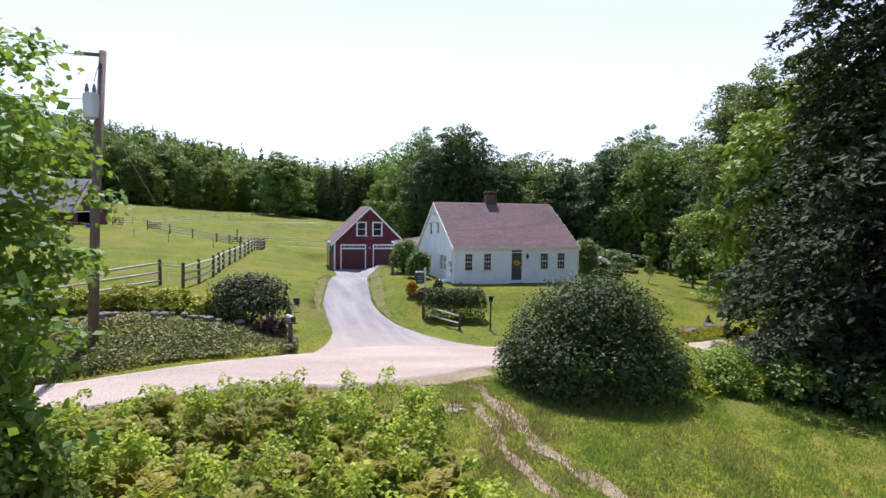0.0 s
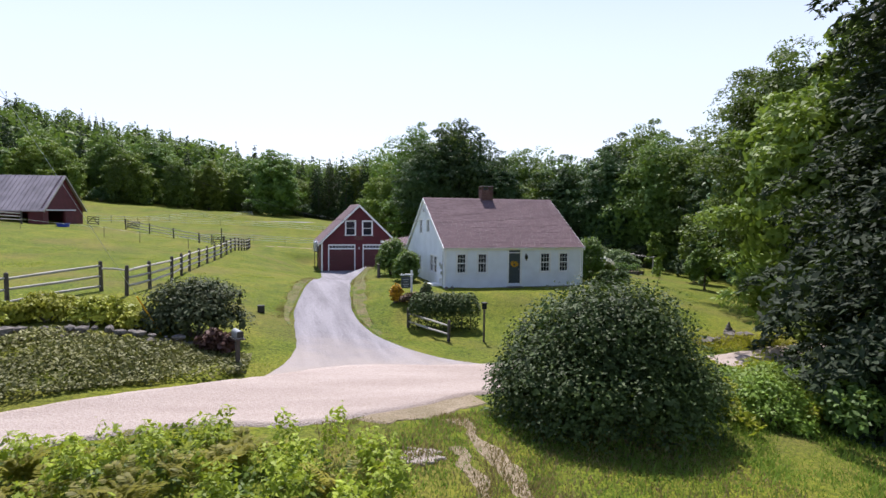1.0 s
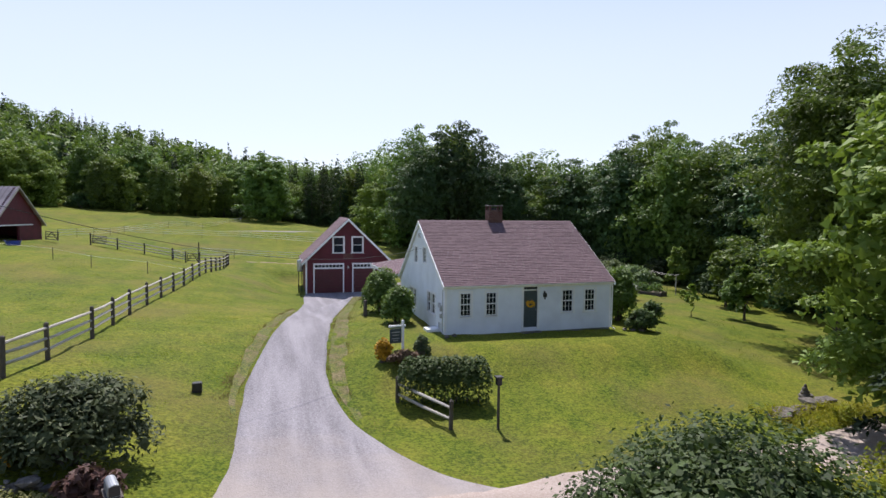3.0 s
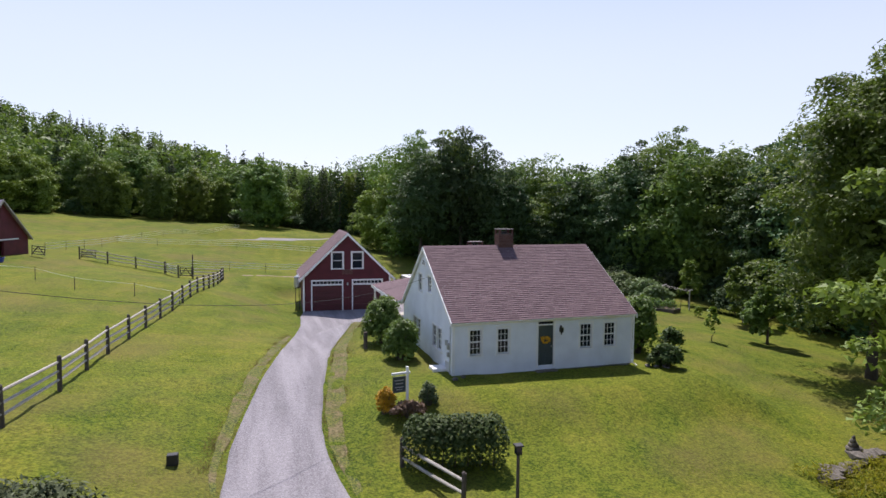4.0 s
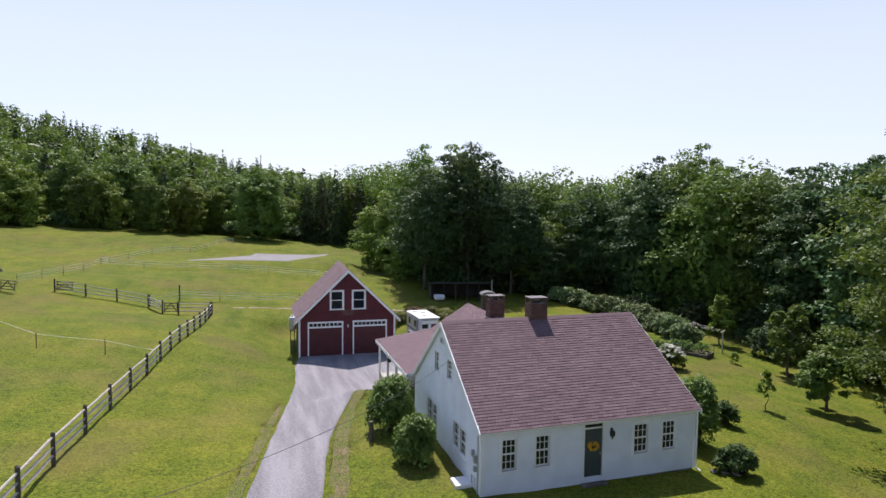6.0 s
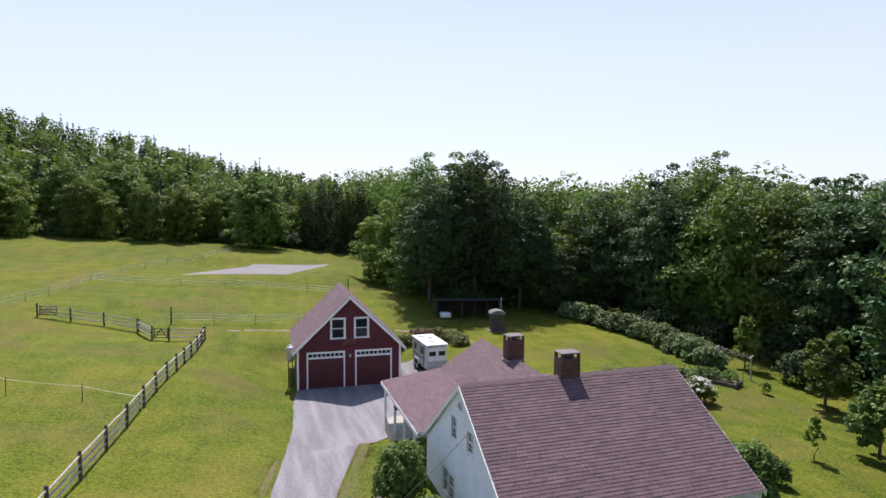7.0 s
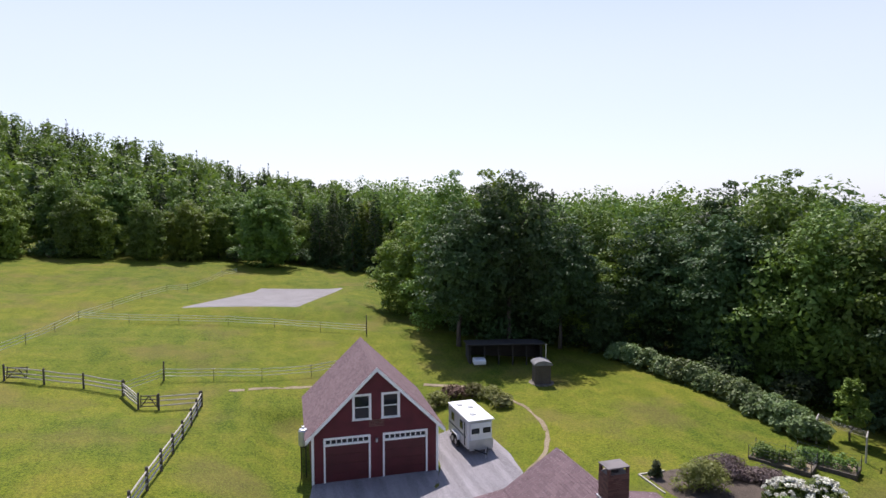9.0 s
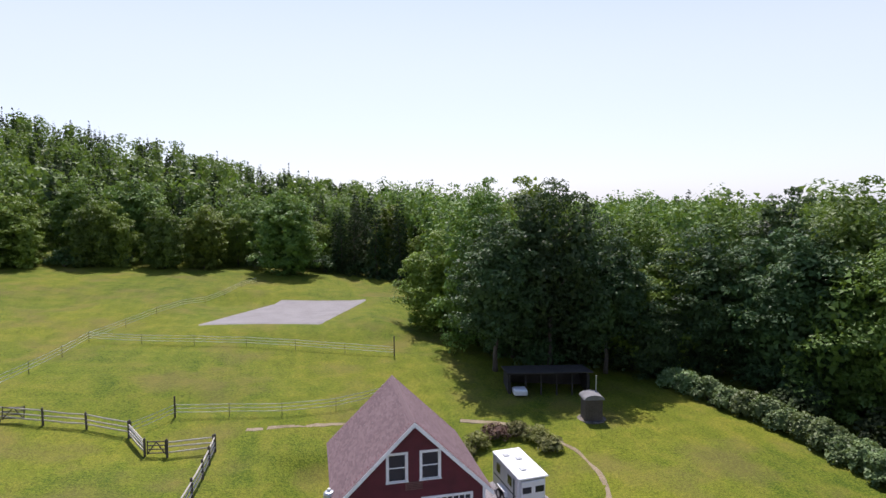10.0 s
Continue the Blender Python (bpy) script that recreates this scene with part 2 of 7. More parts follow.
def shingle_material(name, colours, single=False):
    m, nt, b = material(name, 0.92)
    isl = nt.nodes.new("ShaderNodeObjectInfo").outputs["Random"] if single else nt.nodes.new("ShaderNodeNewGeometry").outputs["Random Per Island"]
    tone = ramp(nt, isl, [(0.0, colours[0]), (0.5, colours[1]), (1.0, colours[2])])
    grit = noise_tex(nt, 60, 3)
    stain = ramp(nt, noise_tex(nt, 0.5, 5), [(0.3, colours[0]), (0.7, colours[2])])
    nt.links.new(mix(nt, 0.3, mix(nt, 0.25, tone, stain), ramp(nt, grit, [(0.3, colours[0]), (0.7, colours[2])])), b.inputs["Base Color"])
    bump(nt, b, grit, 0.4, 0.004)
    return m


M_SHINGLE = shingle_material("asphalt_shingle", ((0.095, 0.06, 0.068), (0.145, 0.094, 0.106), (0.2, 0.137, 0.148)))
M_TAB = shingle_material("single_shingle", ((0.095, 0.06, 0.068), (0.145, 0.094, 0.106), (0.2, 0.137, 0.148)), True)
M_BRICK = shingle_material("brick", ((0.06, 0.032, 0.028), (0.13, 0.06, 0.048), (0.2, 0.11, 0.085)))


def pane_material():
    m, nt, b = material("window_glass", 0.06)
    b.inputs["Base Color"].default_value = (0.014, 0.018, 0.026, 1)
    b.inputs["Specular IOR Level"].default_value = 0.35
    return m


M_GLASS = pane_material()


# ---- helpers for building ----
def box(bm, x0, x1, y0, y1, z0, z1, m=None):
    vs = [bm.verts.new(Vector((x, y, z)) if m is None else m @ Vector((x, y, z))) for z in (z0, z1) for y in (y0, y1) for x in (x0, x1)]
    for f in ((0, 2, 3, 1), (4, 5, 7, 6), (0, 1, 5, 4), (2, 6, 7, 3), (0, 4, 6, 2), (1, 3, 7, 5)):
        bm.faces.new([vs[i] for i in f])
    return vs


def prism(bm, ring, depth):
    """A flat polygon thickened by the vector depth."""
    a = [bm.verts.new(Vector(p)) for p in ring]
    b = [bm.verts.new(Vector(p) + Vector(depth)) for p in ring]
    n = len(a)
    bm.faces.new(a)
    bm.faces.new(b[::-1])
    for i in range(n):
        bm.faces.new((a[i], b[i], b[(i + 1) % n], a[(i + 1) % n]))


def tube(bm, pts, radii, sides=8):
    """A tapered, bent tube through the points."""
    pts = [Vector(p) for p in pts]
    rings = []
    for i, p in enumerate(pts):
        d = (pts[min(i + 1, len(pts) - 1)] - pts[max(i - 1, 0)]).normalized()
        u = d.orthogonal().normalized() if abs(d.z) < 0.9 else Vector((1, 0, 0)).cross(d).normalized()
        v = d.cross(u)
        rings.append([bm.verts.new(p + (u * math.cos(k * math.tau / sides) + v * math.sin(k * math.tau / sides)) * radii[i]) for k in range(sides)])
    for a, b in zip(rings, rings[1:]):
        for k in range(sides):
            bm.faces.new((a[k], a[(k + 1) % sides], b[(k + 1) % sides], b[k]))
    bm.faces.new(rings[0][::-1])
    bm.faces.new(rings[-1])


def finish(bm, name, mat, bevel=0.0, smooth=False):
    bmesh.ops.recalc_face_normals(bm, faces=bm.faces)
    if bevel:
        bmesh.ops.bevel(bm, geom=bm.edges[:], offset=bevel, segments=1, affect="EDGES")
    me = bpy.data.meshes.new(name)
    bm.to_mesh(me)
    bm.free()
    me.materials.append(mat)
    if smooth:
        me.polygons.foreach_set("use_smooth", [True] * len(me.polygons))
    return me


def part(name, bm, mat, parent, label="", bevel=0.0, smooth=False):
    ob = new(name, finish(bm, name, mat, bevel, smooth))
    ob.parent = parent
    if label:
        ob["label"] = label
    return ob


def thing(name, m, label, category, group="", kind=""):
    ob = new(name)
    ob.empty_display_size = 0.2
    ob.matrix_world = m
    return tagged(ob, label, category, group, kind)


def array_mesh(name, verts, faces_per, mat):
    """A mesh from numpy vertices, whose faces are runs of faces_per vertices."""
    me = bpy.data.meshes.new(name)
    n = len(verts)
    me.vertices.add(n)
    me.vertices.foreach_set("co", np.asarray(verts, np.float32).ravel())
    me.loops.add(n)
    me.loops.foreach_set("vertex_index", np.arange(n, dtype=np.int32))
    k = n // faces_per
    me.polygons.add(k)
    me.polygons.foreach_set("loop_start", np.arange(k, dtype=np.int32) * faces_per)
    me.polygons.foreach_set("loop_total", np.full(k, faces_per, np.int32))
    me.update(calc_edges=True)
    me.materials.append(mat)
    return me


def leaf_quads(pos, normal, size, rng, slim=0.5):
    """One pointed leaf or spray at each place, as four corners each."""
    n = len(pos)
    r = rng.normal(size=(n, 3))
    t = np.cross(normal, r)
    t /= np.linalg.norm(t, axis=1, keepdims=True) + 1e-9
    s = np.cross(normal, t)
    s /= np.linalg.norm(s, axis=1, keepdims=True) + 1e-9
    size = np.asarray(size).reshape(-1, 1)
    q = np.stack([pos - t * size * 0.5, pos + s * size * slim * 0.5 + t * size * 0.05, pos + t * size * 0.55 - normal * size * 0.12, pos - s * size * slim * 0.5 + t * size * 0.05], 1)
    return q.reshape(-1, 3)


def leaf_tris(pos, normal, size, rng, slim=0.6):
    """A pointed three-cornered spray at each place, for crowns seen from afar."""
    t = np.cross(normal, rng.normal(size=(len(pos), 3)))
    t /= np.linalg.norm(t, axis=1, keepdims=True) + 1e-9
    s = np.cross(normal, t)
    size = np.asarray(size).reshape(-1, 1)
    back = pos - t * size * 0.45
    return np.stack([back - s * size * slim * 0.5, back + s * size * slim * 0.5, pos + t * size * 0.6 - normal * size * 0.1], 1).reshape(-1, 3)


def blob_leaves(blobs, count, size, rng, slim=0.55, up=0.55, inner=0.72):
    """Leaves over the outer shells of ellipsoid clumps (x, y, z, rx, ry, rz)."""
    b = np.array(blobs, float)
    area = (b[:, 3] * b[:, 4] + b[:, 3] * b[:, 5] + b[:, 4] * b[:, 5])
    pick = rng.choice(len(b), count, p=area / area.sum())
    d = rng.normal(size=(count, 3))
    d /= np.linalg.norm(d, axis=1, keepdims=True)
    low = (d[:, 2] < -0.15) & (rng.random(count) < 0.72)
    d[low, 2] *= -1
    rad = inner + (1.06 - inner) * rng.random((count, 1)) ** 0.6
    pos = b[pick, :3] + d * rad * b[pick, 3:]
    nrm = d * 0.5 + rng.normal(size=(count, 3)) * 0.42 + np.array((0, 0, up))
    nrm /= np.linalg.norm(nrm, axis=1, keepdims=True)
    return leaf_quads(pos, nrm, size * (0.6 + 0.8 * rng.random(count)), rng, slim)


# ---- ground ----
HILLS = [
    (16, 80, 11, -2.00), (22, 46, 6, 1.42), (11, 62, 6, -1.05), (-2, 88, 6, -1.15), (-5, 179, 6, -1.23),
    (-11, 111, 11, -1.05), (12, 35, 6, -1.05), (28, 28, 6, -0.82), (-10, 10, 11, -0.84), (-30, 30, 11, -0.89),
    (-22, 132, 6, -0.78), (14, 53, 6, -0.77), (20, 66, 6, -0.50), (22, 134, 6, 0.63), (1, 35, 6, 0.64),
    (39, 50, 6, 0.42), (13, 115, 6, 0.52), (10, 100, 6, -0.51), (-12, 25, 6, -0.47), (4, 23, 6, -0.26),
    (12, 73, 6, -0.90), (4, 69, 6, 0.54), (0, 27.2, 2.2, 0.45),
]


def ground_np(x, y):
    x, y = np.asarray(x, float), np.asarray(y, float)
    xe = np.clip(x, -70, 75)
    ye = np.clip(y, -20, 200)
    z = -0.564 - 0.074 * xe + 0.02651 * ye
    for cx, cy, s, a in HILLS:
        z = z + a * np.exp(-((x - cx) ** 2 + (y - cy) ** 2) / (2 * s * s))
    z = z + 46.5 * np.exp(-(((x + 210) / 150) ** 2 + ((y - 430) / 120) ** 2) / 2) * np.clip((y - 150) / 120, 0, 1)
    pad = np.clip(1 - (np.maximum(np.abs(x - 10) / 13, np.abs(y - 126) / 13) - 0.75) / 0.5, 0, 1)
    yard = np.clip(1.35 - np.maximum(np.abs(x - 21.9) / 7.5, np.abs(y - 48) / 8.2), 0, 0.35) / 0.35
    z = z * (1 - yard) + (-0.36 - 0.02 * (x - 22)) * yard
    slab = np.clip(1.5 - np.maximum(np.abs(x - 16.6) / 5.5, np.abs(y - 76) / 5.5), 0, 0.5) / 0.5
    z = z * (1 - slab) - 2.24 * slab
    lip = 0.3 * np.exp(-((y - 113 + 0.25 * (x - 6)) / 3) ** 2 - ((x - 6) / 12) ** 2)
    return z * (1 - pad) + (2.35 - 0.045 * (y - 117)) * pad + lip


def ground(x, y):
    return float(ground_np(x, y))


def build_ground():
    xs = np.concatenate([np.linspace(-1600, -130, 22)[:-1], np.linspace(-130, -30, 26)[:-1], np.linspace(-30, 60, 151)[:-1], np.linspace(60, 160, 26)[:-1], np.linspace(160, 1600, 22)])
    ys = np.concatenate([np.linspace(-800, -30, 14)[:-1], np.linspace(-30, 110, 234)[:-1], np.linspace(110, 230, 60)[:-1], np.linspace(230, 600, 40)[:-1], np.linspace(600, 2600, 24)])
    gx, gy = np.meshgrid(xs, ys)
    gz = ground_np(gx, gy)
    rng = np.random.default_rng(3)
    gz = gz + rng.normal(size=gz.shape) * 0.02 * (np.abs(gx - 15) < 45) * (gy < 110)
    v = np.stack([gx, gy, gz], -1).reshape(-1, 3)
    w, h = len(xs), len(ys)
    i = (np.arange(h - 1)[:, None] * w + np.arange(w - 1)[None]).ravel()
    f = np.stack([i, i + 1, i + w + 1, i + w], 1)
    me = bpy.data.meshes.new("ground")
    me.from_pydata(v.tolist(), [], f.tolist())
    me.polygons.foreach_set("use_smooth", [True] * len(me.polygons))
    me.materials.append(M_GRASS)
    tagged(new("ground", me), "rolling mown grass and pasture running up to the woods", "ground", kind="structure")


def ribbon(name, left, right, mat, label, category, lift=0.05, steps=90, across=8, rag=0.25):
    """A strip of surfacing between two edge curves, lying on the ground, with ragged edges."""
    def spline(pts, t):
        pts = np.array(pts, float)
        d = np.r_[0, np.cumsum(np.linalg.norm(np.diff(pts, axis=0), axis=1))]
        d /= d[-1]
        k = len(pts) - 1
        fine = np.stack([np.interp(t, d, pts[:, j]) for j in (0, 1)], 1)
        ker = np.hanning(17)[1:-1] / 8
        half_k = 7
        pad = np.pad(fine, ((half_k, half_k), (0, 0)), mode="reflect", reflect_type="odd")
        return np.stack([np.convolve(pad[:, j], ker, "valid") for j in (0, 1)], 1)
    t = np.linspace(0, 1, steps)
    a, b = spline(left, t), spline(right, t)
    rng = np.random.default_rng(len(name))
    wob = lambda: (np.convolve(rng.normal(size=steps + 12), np.hanning(15)[1:-1] / 7, "valid") * 1.1 + rng.normal(size=steps) * 0.08) * rag
    u = (b - a) / (np.linalg.norm(b - a, axis=1, keepdims=True) + 1e-6)
    a, b = a + u * wob()[:, None], b + u * wob()[:, None]
    s = np.concatenate([[0, 0.025], np.linspace(0.08, 0.92, across - 4), [0.975, 1]])
    g = a[:, None] * (1 - s[None, :, None]) + b[:, None] * s[None, :, None]
    z = ground_np(g[..., 0], g[..., 1]) + lift
    z[:, 0] -= lift + 0.04
    z[:, -1] -= lift + 0.04
    z[0] -= lift + 0.04
    z[-1] -= lift + 0.04
    v = np.concatenate([g, z[..., None]], -1).reshape(-1, 3)
    i = (np.arange(steps - 1)[:, None] * across + np.arange(across - 1)[None]).ravel()
    f = np.stack([i, i + 1, i + across + 1, i + across], 1)
    me = bpy.data.meshes.new(name)
    me.from_pydata(v.tolist(), [], f.tolist())
    me.polygons.foreach_set("use_smooth", [True] * len(me.polygons))
    me.materials.append(mat)
    return tagged(new(name, me), label, category, kind="structure")


build_ground()
EDGE_L = [(4.8, 24.6), (6.1, 26.4), (6.8, 28.2), (7.2, 30.2), (7.3, 33), (7.35, 36.8), (8.0, 41.1), (8.5, 44.5), (9.2, 48.6), (9.95, 54), (10.8, 59.5), (11.4, 64), (11.75, 70.5), (12.2, 73)]
EDGE_R = [(17.5, 26.5), (14.9, 28.0), (13.1, 29.4), (11.9, 31.8), (11.05, 34.3), (10.7, 37), (10.75, 40), (11.15, 43), (11.7, 46.5), (12.35, 50.5), (13.3, 53.5), (15.0, 57.5), (17.4, 62.5), (20.9, 73)]
ribbon("drive", EDGE_L, EDGE_R, M_DRIVE, "pale grey gravel driveway with worn wheel tracks", "driveway", 0.07, 220, 10, 0.05)
for edge, inner, outer in ((EDGE_L, -0.12, -0.7), (EDGE_R, 0.14, 1.0)):
    run = [(float(np.interp(y, [p[1] for p in edge], [p[0] for p in edge])), float(y)) for y in np.arange(34, 59, 1.2)]
    ribbon("dry_verge", [(x + inner, y) for x, y in run], [(x + inner + (outer - inner) * (0.25 + 0.75 * math.sin(math.pi * (y - 33) / 27)), y) for x, y in run], M_DRY, "strip of dry brown grass beside the gravel drive", "verge", 0.025, 160, 8, 0.11)
ribbon("yard", [(15.4, 59.5), (17.5, 64.5), (18.5, 69), (20.8, 72.5), (22.0, 78.5)], [(17, 60.6), (20, 61), (25.2, 65), (26.2, 73), (25.5, 79.5)],
       M_DRIVE, "grey gravel yard beside the garage", "yard", 0.05, 80, 10, 0.12)
ribbon("road", [(-60, 13.5), (-20, 19.5), (-1.3, 22.9), (1.9, 24.1), (5.4, 25.7), (8, 27.6), (13, 28.6), (20, 29.4), (27, 30.8), (33, 32), (45, 33), (80, 33)],
       [(-60, 9.5), (-20, 16), (0, 20.9), (1.6, 21.6), (4.3, 22.3), (7, 22.3), (9.5, 22.8), (13, 24.3), (20, 26), (26, 27.6), (35, 28), (80, 28.5)],
       M_ROAD, "pale tan dirt road with tyre tracks", "road", 0.085, 400, 10, 0.3)
ribbon("arena", [(-1.8, 118.2), (8.4, 138.4)], [(13.5, 114.2), (22.1, 136.0)], M_ARENA, "flat grey sand riding arena in the pasture", "arena", 0.12, 40, 20, 0.12)


# ---- building parts ----
def frame_of(origin, along, up):
    """Local axes of a wall or roof plane: u along, v up, w outward."""
    u, v = Vector(along).normalized(), Vector(up).normalized()
    w = u.cross(v)
    m = Matrix((u, v, w)).transposed().to_4x4()
    m.translation = Vector(origin)
    return m


def clad_wall(bm, m, span, z0, z1, openings=(), course=0.12, lap=0.032, thick=0.14, each=None):
    """Lapped boards, course by course, cut round the openings. span(z) gives the wall's ends at that height."""
    z = z0
    while z < z1 - 0.005:
        top = min(z + course, z1)
        mid = (z + top) / 2
        a, b = span(mid)
        runs = [(a, b)]
        for (o0, o1, p0, p1) in openings:
            if p0 < mid < p1:
                runs = [r for s, e in runs for r in ((s, min(e, o0)), (max(s, o1), e)) if r[1] - r[0] > 0.01]
        for s, e in runs:
            ring = [(s, z, -thick), (s, z, lap), (s, top, 0.003), (s, top, -thick)]
            board = bmesh.new() if each else bm
            prism(board, [m @ Vector(p) for p in ring], m.to_3x3() @ Vector((e - s, 0, 0)))
            if each:
                each(board)
        z = top


def shingles(bm, m, length, run, ends=None, course=0.145, tab=0.32, seed=1, single=None, parent=None):
    """Overlapping shingle tabs up a slope from the eave; ends(v) gives the slope's ends at that distance."""
    rng = random.Random(seed)
    rows = int(run / course)
    for r in range(rows + 1):
        v0, v1 = r * course, min((r + 1) * course + 0.02, run)
        if v1 - v0 < 0.03:
            continue
        a, b = ends(v0) if ends else (0, length)
        x = a - rng.random() * tab
        while x < b:
            e = x + tab * rng.choice((0.7, 1.0, 1.0, 1.35))
            s, q = max(x, a), min(e - 0.006, b)
            if q - s > 0.02:
                h = 0.015 + rng.random() * 0.009
                if single and single(s, v0) and q - s > 0.1:
                    one_tab(parent, m @ pose(s, v0, 0), round((q - s) * 25) / 25, v1 - v0, (q - s) / (round((q - s) * 25) / 25))
                    x = e
                    continue
                vs = [bm.verts.new(m @ Vector(p)) for p in ((s, v0, -0.01), (q, v0, -0.01), (q, v0, h), (s, v0, h), (q, v1, 0.004), (s, v1, 0.004))]
                bm.faces.new((vs[0], vs[1], vs[2], vs[3]))
                bm.faces.new((vs[3], vs[2], vs[4], vs[5]))
            x = e


TABS = {}


def one_tab(parent, m, w, h, stretch):
    key = (w, round(h, 3))
    if key not in TABS:
        bm = bmesh.new()
        ring = [(0, 0, -0.01), (0, 0, 0.02), (0, h, 0.004), (0, h, -0.01)]
        prism(bm, ring, (w, 0, 0))
        TABS[key] = finish(bm, "shingle", M_TAB)
    ob = new("shingle", TABS[key])
    ob.parent = parent
    ob.matrix_local = m @ Matrix.Diagonal((stretch, 1, 1, 1))


def tabs_part(parent, mats, seed, name="shingles", single=None):
    bm = bmesh.new()
    for i, (m, length, run, ends) in enumerate(mats):
        shingles(bm, m, length, run, ends, seed=seed + i, single=single if i == 0 else None, parent=parent)
    me = bpy.data.meshes.new(name)
    bm.to_mesh(me)
    bm.free()
    me.materials.append(M_SHINGLE)
    ob = new(name, me)
    ob.parent = parent
    ob["kind"] = "stuff"
    ob["label"] = "overlapping brownish-red asphalt shingles"
    return ob


def window(parent, m, w, h, cols=3, rows=4, sill=True, casing=0.09, label="white sash window with dark panes"):
    """Casing with a sill, two sashes, glazing bars and panes, in a wall opening; m at the lower left corner."""
    bm = bmesh.new()
    for a, b, c, d in ((-casing, 0.0, -0.02, h + casing), (w, w + casing, -0.02, h + casing), (0, w, h, h + casing)):
        box(bm, a, b, c, d, -0.08, 0.04, m)
    if sill:
        box(bm, -casing - 0.03, w + casing + 0.03, -0.075, -0.02, -0.1, 0.07, m)
    win = part("window", bm, M_TRIM, parent, label)
    bm = bmesh.new()
    bar = 0.045
    for a, b, c, d, e in ((0, bar, 0, h, 0), (w - bar, w, 0, h, 0), (bar, w - bar, 0, bar, 0), (bar, w - bar, h - bar, h, 0), (bar, w - bar, h / 2 - 0.03, h / 2 + 0.03, 0)):
        box(bm, a, b, c, d, -0.06, -0.012, m)
    part("sash", bm, M_TRIM, win)
    bm = bmesh.new()
    for i in range(1, cols):
        box(bm, w * i / cols - 0.01, w * i / cols + 0.01, bar, h - bar, -0.055, -0.022, m)
    for j in range(1, rows):
        if j * 2 != rows:
            box(bm, bar, w - bar, h * j / rows - 0.01, h * j / rows + 0.01, -0.055, -0.026, m)
    part("glazing_bars", bm, M_TRIM, win)
    for c, d in ((bar, h / 2 - 0.03), (h / 2 + 0.03, h - bar)):
        bm = bmesh.new()
        box(bm, bar, w - bar, c, d, -0.05, -0.04, m)
        part("pane", bm, M_GLASS, win)
    return win


def chimney(parent, x, y, w, d, z0, z1, seed):
    """Brick stack laid course by course, with corner piers under a stone cap."""
    bm = bmesh.new()
    box(bm, x - w / 2 + 0.02, x + w / 2 - 0.02, y - d / 2 + 0.02, y + d / 2 - 0.02, z0, z1)
    ch = part("chimney", bm, M_BRICKS, parent, "weathered red brick chimney with a capped top")
    bm = bmesh.new()
    rng = random.Random(seed)
    course, k = 0.075, 0
    z = z0
    while z < z1 - 0.01:
        for side in range(4):
            length = w if side % 2 == 0 else d
            n = max(2, round(length / 0.22))
            for i in range(n + 1):
                s = (i - (0.5 if k % 2 else 0)) * length / n
                a, b = max(0, s) + 0.006, min(length, s + length / n) - 0.006
                if b - a < 0.03:
                    continue
                o = rng.random() * 0.008
                if side == 0:
                    box(bm, x - w / 2 + a, x - w / 2 + b, y - d / 2 - o, y - d / 2 + 0.05, z + 0.005, z + course - 0.005)
                elif side == 1:
                    box(bm, x + w / 2 - 0.05, x + w / 2 + o, y - d / 2 + a, y - d / 2 + b, z + 0.005, z + course - 0.005)
                elif side == 2:
                    box(bm, x - w / 2 + a, x - w / 2 + b, y + d / 2 - 0.05, y + d / 2 + o, z + 0.005, z + course - 0.005)
                else:
                    box(bm, x - w / 2 - o, x - w / 2 + 0.05, y - d / 2 + a, y - d / 2 + b, z + 0.005, z + course - 0.005)
        z += course
        k += 1
    bricks = part("bricks", bm, M_BRICK, ch, "dark red bricks")
    bricks["kind"] = "stuff"
    for i in range(2):
        for j in range(2):
            bm = bmesh.new()
            px = x - w / 2 + 0.06 + i * (w - 0.12)
            py = y - d / 2 + 0.06 + j * (d - 0.12)
            box(bm, px - 0.055, px + 0.055, py - 0.055, py + 0.055, z1, z1 + 0.24)
            part("pier", bm, M_BRICK, ch)
    bm = bmesh.new()
    tube(bm, [(x, y, z1 - 0.02), (x, y, z1 + 0.13)], [min(w, d) * 0.27, min(w, d) * 0.25], 10)
    part("flue", bm, M_BLACK, ch, "black flue liner")
    bm = bmesh.new()
    box(bm, x - w / 2 - 0.06, x + w / 2 + 0.06, y - d / 2 - 0.06, y + d / 2 + 0.06, z0 + 0.42, z0 + 0.5)
    part("flashing", bm, M_METAL, ch, "dull lead flashing at the roof")
    bm = bmesh.new()
    box(bm, x - w / 2 - 0.02, x + w / 2 + 0.02, y - d / 2 - 0.02, y + d / 2 + 0.02, z1 + 0.24, z1 + 0.29)
    part("cap", bm, M_SLAB, ch, "grey-brown stone slab cap", bevel=0.015)
    return ch


